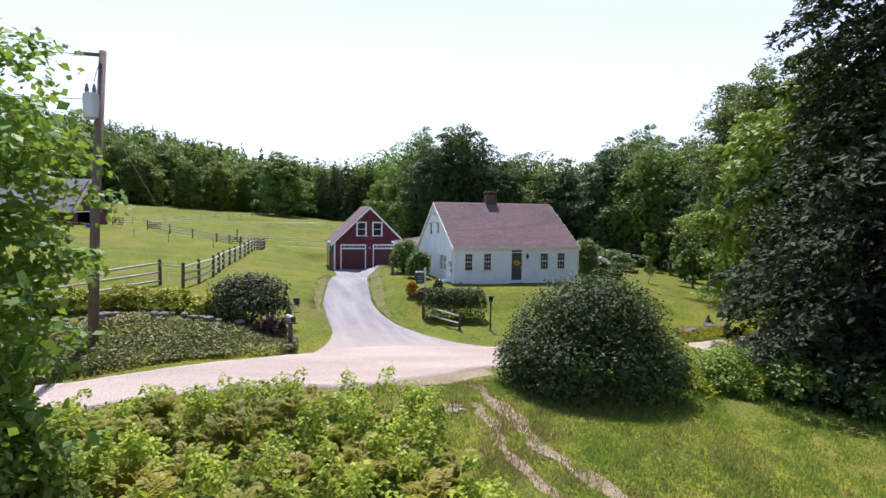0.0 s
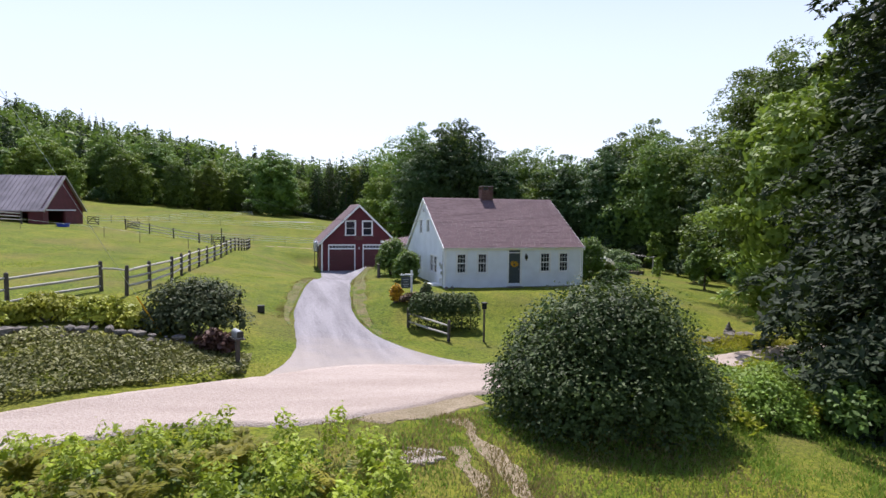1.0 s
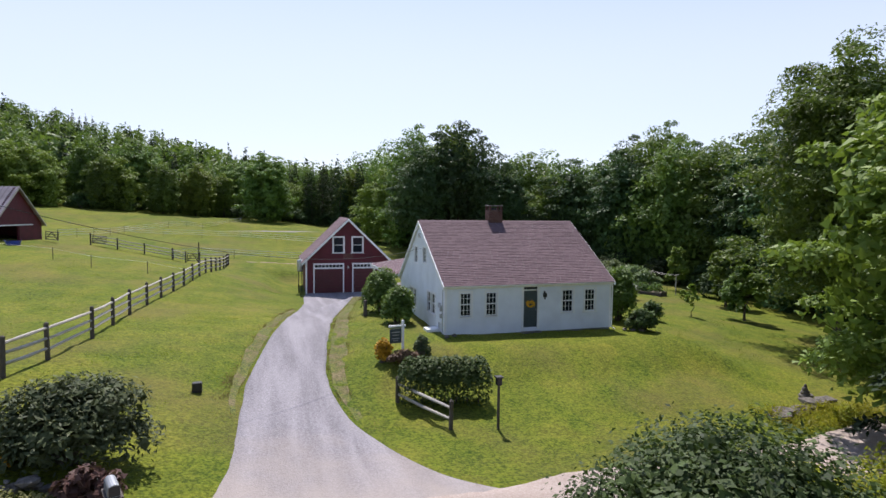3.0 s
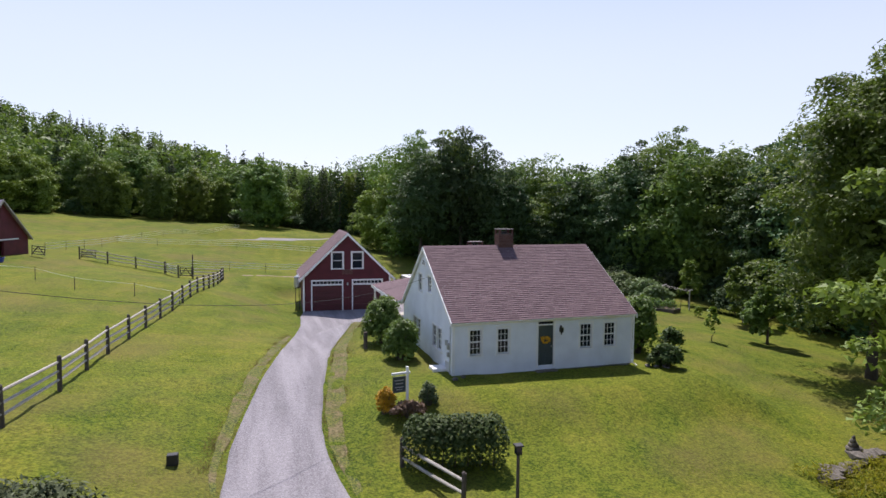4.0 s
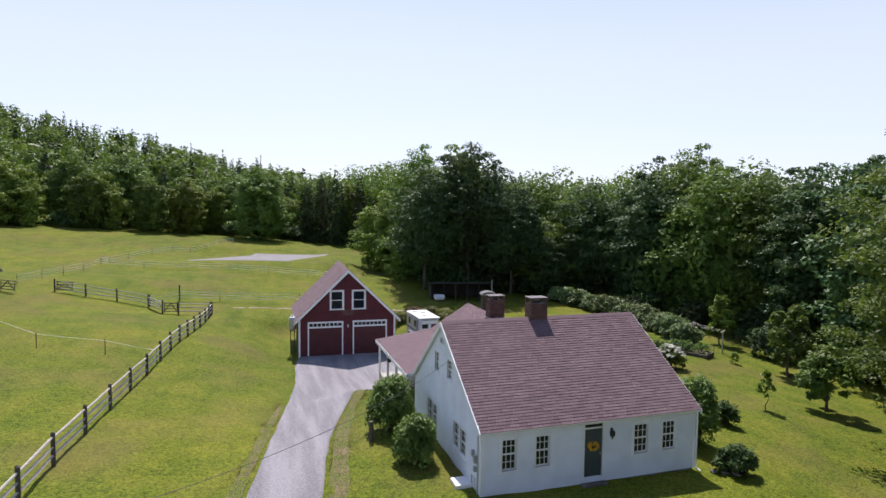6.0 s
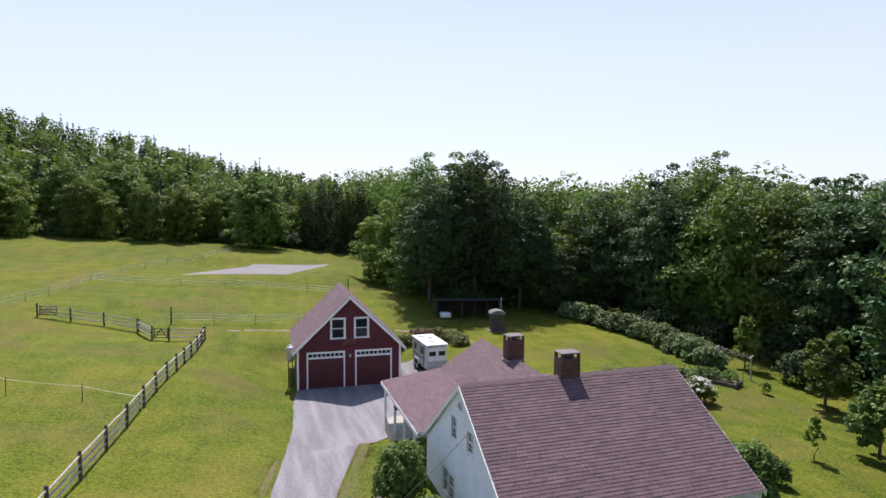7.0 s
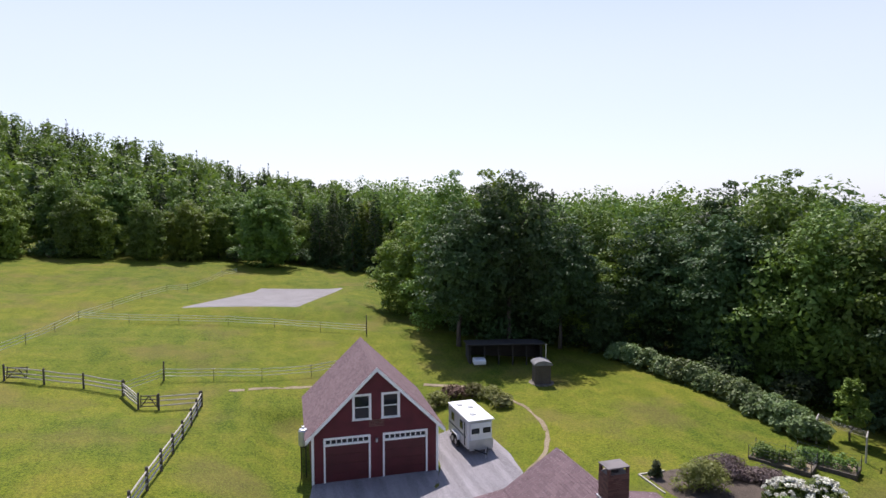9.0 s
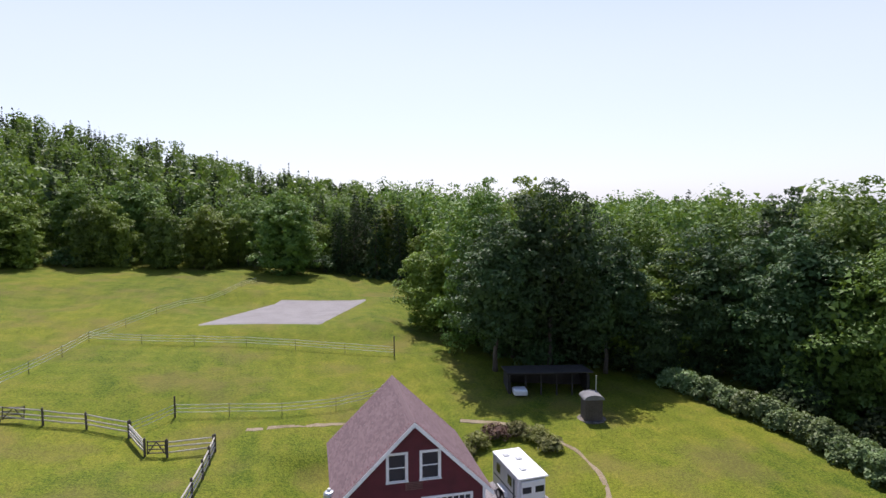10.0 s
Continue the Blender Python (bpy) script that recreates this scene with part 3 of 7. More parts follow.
def build_house():
    H = Vector((17.0, 42.3, -0.45))
    house = thing("farmhouse", Matrix.Translation(H), "white clapboard cape farmhouse with a brownish-red shingle roof", "house")
    W, D, E, R, mid = 9.8, 9.6, 2.72, 5.98, 4.85
    front = frame_of((0, 0, 0), (1, 0, 0), (0, 0, 1))
    wins = [(0.83, 1.43), (2.26, 2.86), (6.74, 7.40), (8.14, 8.78)]
    door = (4.42, 5.23)
    ops = [(a, b, 1.1, 2.34) for a, b in wins] + [(*door, 0.3, 2.62)]
    bm = bmesh.new()
    clad_wall(bm, front, lambda z: (0.1, W - 0.1), 0.12, E - 0.18, ops)
    part("front_wall", bm, M_WHITE, house, "white painted clapboards")
    for a, b in wins:
        window(house, front @ pose(a, 1.1, 0), b - a, 1.24)
    left = frame_of((0, D, 0), (0, -1, 0), (0, 0, 1))
    rear_e = 2.2
    def gable(z):
        f = min(1.0, max(0.0, (R - 0.14 - z) / (R - E)))
        g = min(1.0, max(0.0, (R - 0.14 - z) / (R - rear_e)))
        return (max(0.0, (D - mid) * (1 - g)), min(D, (D - mid) + mid * f))
    gw = [(D - 3.15, D - 2.5, 0.95, 2.05), (D - 2.3, D - 1.65, 0.95, 2.05), (D - 7.05, D - 6.4, 0.75, 1.8), (D - 6.25, D - 5.6, 0.75, 1.8),
          (D - 5.95, D - 5.35, 3.45, 4.4), (D - 4.1, D - 3.5, 3.6, 4.45), (D - 0.95, D - 0.75, 0.25, 0.7), (D - 0.6, D - 0.42, 0.25, 0.7)]
    bm = bmesh.new()
    clad_wall(bm, left, gable, 0.12, R - 0.08, gw)
    part("gable_wall", bm, M_WHITE, house, "white painted clapboard gable")
    for a, b, c, d in gw[:6]:
        window(house, left @ pose(a, c, 0), b - a, d - c, 2, 4)
    for a, b, c, d in gw[6:]:
        window(house, left @ pose(a, c, 0), b - a, d - c, 1, 2, False, 0.04)
    bm = bmesh.new()
    arch = [(D - mid + 0.3 * math.cos(k * math.pi / 10), 4.95 + 0.34 * math.sin(k * math.pi / 10), 0.02) for k in range(11)]
    prism(bm, [left @ Vector(p) for p in arch], left.to_3x3() @ Vector((0, 0, 0.045)))
    vent = part("gable_vent", bm, M_TRIM, house, "white arched louvre under the gable peak")
    for k in range(4):
        bm = bmesh.new()
        half_w = 0.3 * math.sqrt(max(0.05, 1 - ((0.06 + k * 0.07) / 0.34) ** 2)) - 0.05
        box(bm, D - mid - half_w, D - mid + half_w, 5.0 + k * 0.065, 5.03 + k * 0.065, 0.066, 0.082, left)
        part("slat", bm, M_FOUND, vent)
    right = frame_of((W, 0, 0), (0, 1, 0), (0, 0, 1))
    bm = bmesh.new()
    clad_wall(bm, right, lambda z: (D - gable(z)[1], D - gable(z)[0]), 0.12, R - 0.08)
    part("gable_wall", bm, M_WHITE, house, "white painted clapboard gable")
    bm = bmesh.new()
    clad_wall(bm, frame_of((W, D, 0), (-1, 0, 0), (0, 0, 1)), lambda z: (0.1, W - 0.1), 0.12, rear_e)
    part("rear_wall", bm, M_WHITE, house)
    bm = bmesh.new()
    box(bm, 0.03, W - 0.03, 0.03, D - 0.03, -0.6, 0.12)
    part("foundation", bm, M_FOUND, house, "grey foundation")
    for x in (-0.02, W - 0.1):
        for y in (-0.025, D - 0.1):
            bm = bmesh.new()
            box(bm, x, x + 0.12, y, y + 0.12, 0.1, (E if y < 0 else rear_e) - 0.03)
            part("corner_board", bm, M_TRIM, house)
    bm = bmesh.new()
    box(bm, -0.02, W + 0.02, -0.05, 0.03, E - 0.18, E - 0.02)
    box(bm, -0.1, W + 0.1, -0.22, -0.05, E - 0.06, E - 0.015)
    part("cornice", bm, M_TRIM, house, "white eave board")
    # roof
    eave = Vector((-0.12, -0.22, E - 0.01))
    slope = Vector((0, mid + 0.22, R - E))
    back_eave = Vector((W + 0.12, D + 0.2, rear_e))
    back = Vector((0, -(D - mid + 0.2), R - rear_e))
    bm = bmesh.new()
    n1 = Vector((0, -slope.z, slope.y)).normalized() * 0.12
    prism(bm, [eave, eave + Vector((W + 0.24, 0, 0)), eave + slope + Vector((W + 0.24, 0, 0)), eave + slope], -n1)
    n2 = Vector((0, back.z, -back.y)).normalized() * 0.12
    prism(bm, [back_eave, back_eave - Vector((W + 0.24, 0, 0)), back_eave + back - Vector((W + 0.24, 0, 0)), back_eave + back], -n2)
    roof = part("roof", bm, M_TRIM, house, "gabled roof with white rake edges")
    tabs_part(roof, [(frame_of(eave + n1 * 0.05, (1, 0, 0), slope), W + 0.24, slope.length, None), (frame_of(back_eave + n2 * 0.05, (-1, 0, 0), back), W + 0.24, back.length, None)], 5, single=lambda u, v: u < 4.6 and v > 2.9)
    for x in (-0.16, W + 0.1):
        bm = bmesh.new()
        for s, e in ((eave, eave + slope), (Vector((0, back_eave.y, back_eave.z)), Vector((0, back_eave.y, back_eave.z)) + back)):
            prism(bm, [(x, s.y, s.z - 0.2), (x, s.y, s.z - 0.01), (x, e.y, e.z - 0.01), (x, e.y, e.z - 0.2)], (0.06, 0, 0))
        part("rake_board", bm, M_TRIM, roof)
    bm = bmesh.new()
    prism(bm, [(-0.12, mid - 0.16, R - 0.08), (-0.12, mid, R + 0.035), (-0.12, mid + 0.16, R - 0.08)], (W + 0.24, 0, 0))
    part("ridge_cap", bm, M_SHINGLE, roof)
    chimney(house, 4.7, mid + 0.15, 0.87, 0.65, R - 0.7, R + 0.66, 3)
    # front door
    bm = bmesh.new()
    d0, d1 = door
    box(bm, d0, d1, 0.02, 0.08, 0.3, 2.34)
    dr = part("front_door", bm, M_DOOR, house, "closed grey-green front door with a yellow wreath")
    for i in range(2):
        for j in range(3):
            bm = bmesh.new()
            box(bm, d0 + 0.09 + i * 0.34, d0 + 0.38 + i * 0.34, 0.008, 0.022, 0.45 + j * 0.64, 0.98 + j * 0.6)
            part("door_panel", bm, M_DOOR, dr, bevel=0.004)
    bm = bmesh.new()
    box(bm, d1 - 0.1, d1 - 0.06, -0.05, 0.02, 1.25, 1.32)
    part("door_handle", bm, M_METAL, dr, "small metal handle")
    rng = np.random.default_rng(5)
    ang = rng.random(220) * math.tau
    pos = np.stack([(d0 + d1) / 2 + np.cos(ang) * 0.2, np.full(220, -0.02), 1.62 + np.sin(ang) * 0.13], 1) + rng.normal(size=(220, 3)) * 0.035
    nrm = rng.normal(size=(220, 3)) + np.array((0, -1.2, 0))
    nrm /= np.linalg.norm(nrm, axis=1, keepdims=True)
    wr = new("wreath", array_mesh("wreath", leaf_quads(pos, nrm, np.full(220, 0.11), rng), 4, M_YELLOW))
    wr.parent = dr
    wr["label"] = "wreath of yellow flowers"
    bm = bmesh.new()
    for a, b, c, d in ((d0 - 0.12, d0, 0.25, 2.74), (d1, d1 + 0.12, 0.25, 2.74), (d0, d1, 2.34, 2.4), (d0, d1, 2.58, 2.7)):
        box(bm, a, b, -0.04, 0.1, c, d - 0.16 if d > 2.72 else d)
    part("door_frame", bm, M_TRIM, house)
    for i in range(5):
        bm = bmesh.new()
        w5 = (d1 - d0) / 5
        box(bm, d0 + i * w5 + 0.015, d0 + (i + 1) * w5 - 0.015, 0.0, 0.03, 2.405, 2.575)
        part("transom_pane", bm, M_GLASS, house)
    bm = bmesh.new()
    box(bm, d0 - 0.15, d1 + 0.15, -0.32, -0.03, 0.02, 0.16)
    part("doorstep", bm, M_STONE, house, "grey stone doorstep", bevel=0.02)
    # lantern by the door
    bm = bmesh.new()
    box(bm, d1 + 0.36, d1 + 0.44, -0.1, -0.02, 2.2, 2.3)
    box(bm, d1 + 0.32, d1 + 0.48, -0.2, -0.04, 1.98, 2.2)
    box(bm, d1 + 0.37, d1 + 0.43, -0.15, -0.09, 1.86, 1.98)
    part("wall_lantern", bm, M_BLACK, house, "black iron wall lantern", bevel=0.01)
    # meter boxes and bulkhead on the gable side
    for y, z, h in ((0.35, 1.35, 0.3), (0.62, 1.5, 0.25), (0.35, 1.0, 0.2)):
        bm = bmesh.new()
        box(bm, -0.14, -0.02, y, y + 0.16, z, z + h)
        part("meter_box", bm, M_METAL, house, "grey utility meter box", bevel=0.015)
    bm = bmesh.new()
    tube(bm, [(-0.06, 0.2, 0.0), (-0.06, 0.2, 2.5)], [0.025, 0.025], 6)
    part("conduit", bm, M_METAL, house)
    bm = bmesh.new()
    box(bm, -0.72, -0.03, 0.75, 1.5, -0.5, 0.36)
    part("landing", bm, M_TRIM, house, "low white landing step", bevel=0.02)
    # downspout, front right corner
    bm = bmesh.new()
    tube(bm, [(W + 0.06, -0.06, E - 0.1), (W + 0.06, -0.06, 0.15), (W + 0.12, -0.3, 0.05)], [0.04, 0.04, 0.04], 6)
    part("downspout", bm, M_TRIM, house)

    # rear ell with its porch roof
    X0, XR, X1, Y1, Z = 3.3, 6.05, 8.6, 17.9, 4.5
    brk = 2.2
    bm = bmesh.new()
    clad_wall(bm, frame_of((X0, Y1, 0), (0, -1, 0), (0, 0, 1)), lambda z: (0.0, Y1 - D), 0.1, brk, [(1.5, 2.4, 0.1, 2.1), (4.0, 4.8, 0.9, 2.0)])
    part("ell_wall", bm, M_WHITE, house)
    bm = bmesh.new()
    box(bm, X0 + 0.03, X0 + 0.08, Y1 - 2.4, Y1 - 1.5, 0.1, 2.1)
    part("ell_door", bm, M_DOOR, house)
    window(house, frame_of((X0, Y1, 0), (0, -1, 0), (0, 0, 1)) @ pose(4.0, 0.9, 0), 0.8, 1.1)
    bm = bmesh.new()
    def ell(z):
        f = min(1, max(0, (Z - z) / (Z - brk)))
        return (X1 - XR - (X1 - XR) * f, X1 - XR + (XR - X0) * f)
    clad_wall(bm, frame_of((X1, Y1, 0), (-1, 0, 0), (0, 0, 1)), ell, 0.1, Z - 0.08)
    clad_wall(bm, frame_of((X1, D, 0), (0, 1, 0), (0, 0, 1)), lambda z: (0, Y1 - D), 0.1, brk)
    part("ell_wall", bm, M_WHITE, house)
    bm = bmesh.new()
    box(bm, X0 + 0.02, X1 - 0.02, D, Y1 - 0.02, -0.8, 0.1)
    part("foundation", bm, M_FOUND, house)
    bm = bmesh.new()
    box(bm, -0.3, X0, D + 0.1, Y1, -0.8, 0.05)
    part("porch_floor", bm, M_WOOD, house, "porch floor of worn boards")
    y0 = mid + 1.0
    left_up = Vector((XR - X0, 0, Z - brk))
    right_up = Vector((XR - X1, 0, Z - brk))
    po, pe = Vector((-0.5, D - 0.1, 2.28)), Vector((-0.5, Y1 + 0.15, 2.28))
    porch_up = Vector((X0 + 0.5, 0, brk + 0.62 - 2.28))
    brk_z = brk + 0.62
    left_up = Vector((XR - X0, 0, Z - brk_z))
    bm = bmesh.new()
    th = Vector((0, 0, -0.12))
    Le = Y1 + 0.15 - y0
    prism(bm, [(X0, y0, brk_z), (X0, Y1 + 0.15, brk_z), (XR, Y1 + 0.15, Z), (XR, y0, Z)], th)
    prism(bm, [(XR, y0, Z), (XR, Y1 + 0.15, Z), (X1 + 0.25, Y1 + 0.15, brk - 0.1), (X1 + 0.25, y0, brk - 0.1)], th)
    prism(bm, [(-0.5, D - 0.1, 2.28), (-0.5, Y1 + 0.15, 2.28), (X0, Y1 + 0.15, brk_z), (X0, D - 0.1, brk_z)], th)
    er = part("ell_roof", bm, M_TRIM, house, "lower shingled roof over the ell and its porch")
    up = Vector((0, 0, 0.012))
    r_up = Vector((XR - X1 - 0.25, 0, Z - brk + 0.1))
    tabs_part(er, [
        (frame_of(Vector((X0, Y1 + 0.15, brk_z)) + up, (0, -1, 0), left_up), Le, left_up.length, None),
        (frame_of(Vector((X1 + 0.25, y0, brk - 0.1)) + up, (0, 1, 0), r_up), Le, r_up.length, None),
        (frame_of(Vector((-0.5, Y1 + 0.15, 2.28)) + up, (0, -1, 0), porch_up), Y1 + 0.25 - D, porch_up.length, None)], 31)
    bm = bmesh.new()
    box(bm, -0.53, -0.42, D - 0.1, Y1 + 0.15, 2.08, 2.27)
    part("porch_beam", bm, M_TRIM, house)
    for y in (D + 1.2, D + 3.3, D + 5.6, Y1 - 0.15):
        bm = bmesh.new()
        box(bm, -0.35, -0.22, y - 0.07, y + 0.07, 0.0, 2.2)
        part("porch_post", bm, M_TRIM, house)
    LX, LY0, LY1, lo = 11.0, 12.6, 17.2, 1.75
    for o_, al, sp in (((X1, LY0, 0), (1, 0, 0), lambda z: (0.02, min(LX - X1, (brk + 0.05 - z) / 0.17 if z > lo else 9))), ((LX, LY0, 0), (0, 1, 0), lambda z: (0.02, LY1 - LY0))):
        bm = bmesh.new()
        clad_wall(bm, frame_of(o_, al, (0, 0, 1)), sp, 0.1, lo + (0.3 if al[0] else 0.0))
        part("lean_to_wall", bm, M_WHITE, house, "white clapboard wall of the lean-to")
    bm = bmesh.new()
    prism(bm, [(X1 - 0.1, LY0 - 0.2, brk + 0.12), (LX + 0.25, LY0 - 0.2, lo + 0.02), (LX + 0.25, LY1 + 0.1, lo + 0.02), (X1 - 0.1, LY1 + 0.1, brk + 0.12)], (0, 0, 0.08))
    lean = part("lean_to_roof", bm, M_TRIM, house, "low shingled roof over the lean-to")
    l_up = Vector((X1 - LX - 0.35, 0, brk - lo + 0.1))
    tabs_part(lean, [(frame_of(Vector((LX + 0.25, LY0 - 0.2, lo + 0.105)), (0, 1, 0), l_up), LY1 - LY0 + 0.3, l_up.length, None)], 71)
    chimney(house, 6.1, 13.3, 0.98, 0.7, Z - 0.6, Z + 0.98, 8)
    bm = bmesh.new()
    tube(bm, [(7.2, 9.0, 3.4), (7.2, 9.0, 4.7)], [0.06, 0.06], 8)
    part("vent_pipe", bm, M_BLACK, house)
    return house


def garage_door(parent, x0, x1, top):
    bm = bmesh.new()
    for a, b, c, d in ((x0 - 0.12, x0, 0, top + 0.14), (x1, x1 + 0.12, 0, top + 0.14), (x0, x1, top, top + 0.14)):
        box(bm, a, b, -0.06, 0.08, c, d)
    box(bm, x0, x1, -0.03, 0.04, top - 0.42, top - 0.28)
    fr = part("door_frame", bm, M_TRIM, parent, "white door trim")
    n = 4
    h = (top - 0.42) / n
    for i in range(n):
        bm = bmesh.new()
        box(bm, x0 + 0.004, x1 - 0.004, 0.03, 0.08, i * h + 0.006, (i + 1) * h - 0.006)
        dp = part("garage_door", bm, M_GDOOR, parent, "dark red overhead door section")
    for i in range(8):
        w = (x1 - x0) / 8
        bm = bmesh.new()
        box(bm, x0 + i * w + 0.03, x0 + (i + 1) * w - 0.03, 0.02, 0.05, top - 0.26, top - 0.03)
        part("pane", bm, M_GLASS, fr)
    for i in range(9):
        bm = bmesh.new()
        xx = x0 + i * (x1 - x0) / 8
        box(bm, max(x0, xx - 0.03), min(x1, xx + 0.03), 0.0, 0.06, top - 0.28, top)
        part("mullion", bm, M_TRIM, fr)


def build_garage():
    W, D, E, R = 8.35, 8.3, 3.5, 7.55
    g = thing("garage", pose(12.26, 72.75, -2.25, 0, 0, -1.9), "dark red two-door garage with white trim and a loft gable", "garage")
    dz = 3.05
    ops = [(0.85, 3.65, 0, dz), (4.7, 7.5, 0, dz)]
    wz0, wz1 = 4.1, 5.65
    wins = [(2.72, 3.72), (4.62, 5.62)]
    half = W / 2
    gab = lambda z: (0, W) if z < E else (half * (z - E) / (R - E), W - half * (z - E) / (R - E))
    bm = bmesh.new()
    clad_wall(bm, frame_of((0, 0, 0), (1, 0, 0), (0, 0, 1)), gab, 0.0, R - 0.1, ops + [(a, b, wz0, wz1) for a, b in wins], 0.15, 0.01)
    part("front_wall", bm, M_RED, g, "dark red painted boards")
    bm = bmesh.new()
    clad_wall(bm, frame_of((W, D, 0), (-1, 0, 0), (0, 0, 1)), gab, 0.0, R - 0.1, (), 0.15, 0.01)
    part("rear_wall", bm, M_RED, g)
    for o, a in (((0, D, 0), (0, -1, 0)), ((W, 0, 0), (0, 1, 0))):
        bm = bmesh.new()
        clad_wall(bm, frame_of(o, a, (0, 0, 1)), lambda z: (0.14, D - 0.14), 0.0, E, (), 0.15, 0.01)
        part("side_wall", bm, M_RED, g)
    for a, b in ops and [(o[0], o[1]) for o in ops]:
        garage_door(g, a, b, dz - 0.14)
    m = frame_of((0, 0, 0), (1, 0, 0), (0, 0, 1))
    for a, b in wins:
        window(g, m @ pose(a, wz0, 0), b - a, wz1 - wz0, 1, 2, True, 0.12)
    for x in (-0.03, W - 0.13):
        bm = bmesh.new()
        box(bm, x, x + 0.16, -0.04, 0.12, 0, E - 0.02)
        part("corner_board", bm, M_TRIM, g)
    o = 0.42
    s = (R - E) / half
    bm = bmesh.new()
    prism(bm, [(-o, -0.35, E - s * o), (half, -0.35, R), (half, -0.35, R - 0.2), (-o, -0.35, E - s * o - 0.2)], (0, D + 0.7, 0))
    prism(bm, [(W + o, -0.35, E - s * o), (half, -0.35, R), (half, -0.35, R - 0.2), (W + o, -0.35, E - s * o - 0.2)], (0, D + 0.7, 0))
    roof = part("roof", bm, M_FOUND, g, "steep gable roof with white rake boards")
    run = Vector((half + o, 0, s * (half + o)))
    nl = Vector((-run.z, 0, run.x)).normalized() * 0.012
    nr = Vector((run.z, 0, run.x)).normalized() * 0.012
    tabs_part(roof, [(frame_of(Vector((-o, D + 0.35, E - s * o)) + nl, (0, -1, 0), run), D + 0.7, run.length, None),
                     (frame_of(Vector((W + o, -0.35, E - s * o)) + nr, (0, 1, 0), (-run.x, 0, run.z)), D + 0.7, run.length, None)], 51)
    for y in (-0.39, D + 0.35):
        for sgn in (0, 1):
            bm = bmesh.new()
            e = -o if sgn == 0 else W + o
            prism(bm, [(e, y, E - s * o - 0.26), (e, y, E - s * o + 0.01), (half, y, R + 0.01), (half, y, R - 0.26)], (0, 0.04, 0))
            part("rake_board", bm, M_TRIM, roof, "white rake board")
    bm = bmesh.new()
    prism(bm, [(half - 0.2, -0.35, R - 0.16), (half, -0.35, R + 0.045), (half + 0.2, -0.35, R - 0.16)], (0, D + 0.7, 0))
    part("ridge_cap", bm, M_SHINGLE, roof)
    # striped sign board and lamps between the doors
    for i in range(5):
        bm = bmesh.new()
        box(bm, half - 0.5, half + 0.5, -0.05, -0.02, 3.55 + i * 0.1, 3.6 + i * 0.1)
        part("sign_board", bm, M_SIGN, g, "faded striped wooden board")
    bm = bmesh.new()
    box(bm, half - 0.07, half + 0.07, -0.16, -0.02, 2.5, 2.75)
    part("wall_lamp", bm, M_METAL, g, bevel=0.02)
    # gas tank on the side wall
    tank = thing("gas_tank", g.matrix_world @ pose(-0.5, 1.3, 0), "pale grey upright gas tank beside the garage", "tank")
    bm = bmesh.new()
    tube(bm, [(0, 0, 2.2), (0, 0, 2.3), (0, 0, 3.2), (0, 0, 3.32), (0, 0, 3.36)], [0.25, 0.32, 0.32, 0.25, 0.08], 16)
    part("tank_body", bm, M_METAL, tank, smooth=False)
    bm = bmesh.new()
    tube(bm, [(0, 0, 3.36), (0, 0, 3.5)], [0.1, 0.09], 10)
    part("cap", bm, M_TRIM, tank)
    bm = bmesh.new()
    for dx in (-0.16, 0.16):
        for dy in (-0.16, 0.16):
            tube(bm, [(dx, dy, -0.6), (dx, dy, 2.22)], [0.035, 0.035], 6)
    box(bm, -0.22, 0.22, -0.22, 0.22, 2.14, 2.2)
    part("stand", bm, M_BLACK, tank)
    return g


build_house()
build_garage()


# ---- plants ----
def crown_mesh(name, seed, h, base, r, leaves, size, mat, blobs=22, slim=0.6):
    """Round-headed crown of many overlapping clumps with gaps between them."""
    rng = np.random.default_rng(seed)
    lumps = []
    for k in range(blobs):
        t = (k + rng.random()) / blobs
        prof = (1 - t ** 2.3) ** 0.62 * (0.62 + 0.38 * min(1.0, t * 3.5))
        a = k * 2.4 + rng.random() * 1.3
        d = r * prof * (0.2 + 0.7 * rng.random() ** 0.65)
        s = r * (0.1 + 0.25 * rng.random() ** 1.7) * (0.75 + 0.35 * prof)
        lumps.append((math.cos(a) * d, math.sin(a) * d, base + (h - base) * (0.06 + 0.9 * t) - s * 0.2, s, s, s * 0.78))
    for k in range(14):
        t, a = 0.4 + 0.56 * rng.random(), rng.random() * math.tau
        prof = max(0.08, 1 - min(1, t) ** 2.3) ** 0.62
        s = r * (0.09 + 0.1 * rng.random())
        d = r * prof * (0.5 + 0.45 * rng.random())
        lumps.append((math.cos(a) * d, math.sin(a) * d, base + (h - base) * t, s, s, s * 1.25))
    outer = blob_leaves(lumps, int(leaves * 0.85), size, rng, slim)
    strays = blob_leaves([(x, y, z, a * 1.18, b * 1.18, c * 1.25) for x, y, z, a, b, c in lumps], int(leaves * 0.15), size * 0.8, rng, slim, inner=0.9)
    core = blob_leaves([(x, y, z, a * 0.72, b * 0.72, c * 0.72) for x, y, z, a, b, c in lumps], int(leaves * 0.1), size * 2.2, rng, 0.9, inner=0.25)
    return array_mesh(name, np.concatenate([outer, strays, core]), 4, mat)


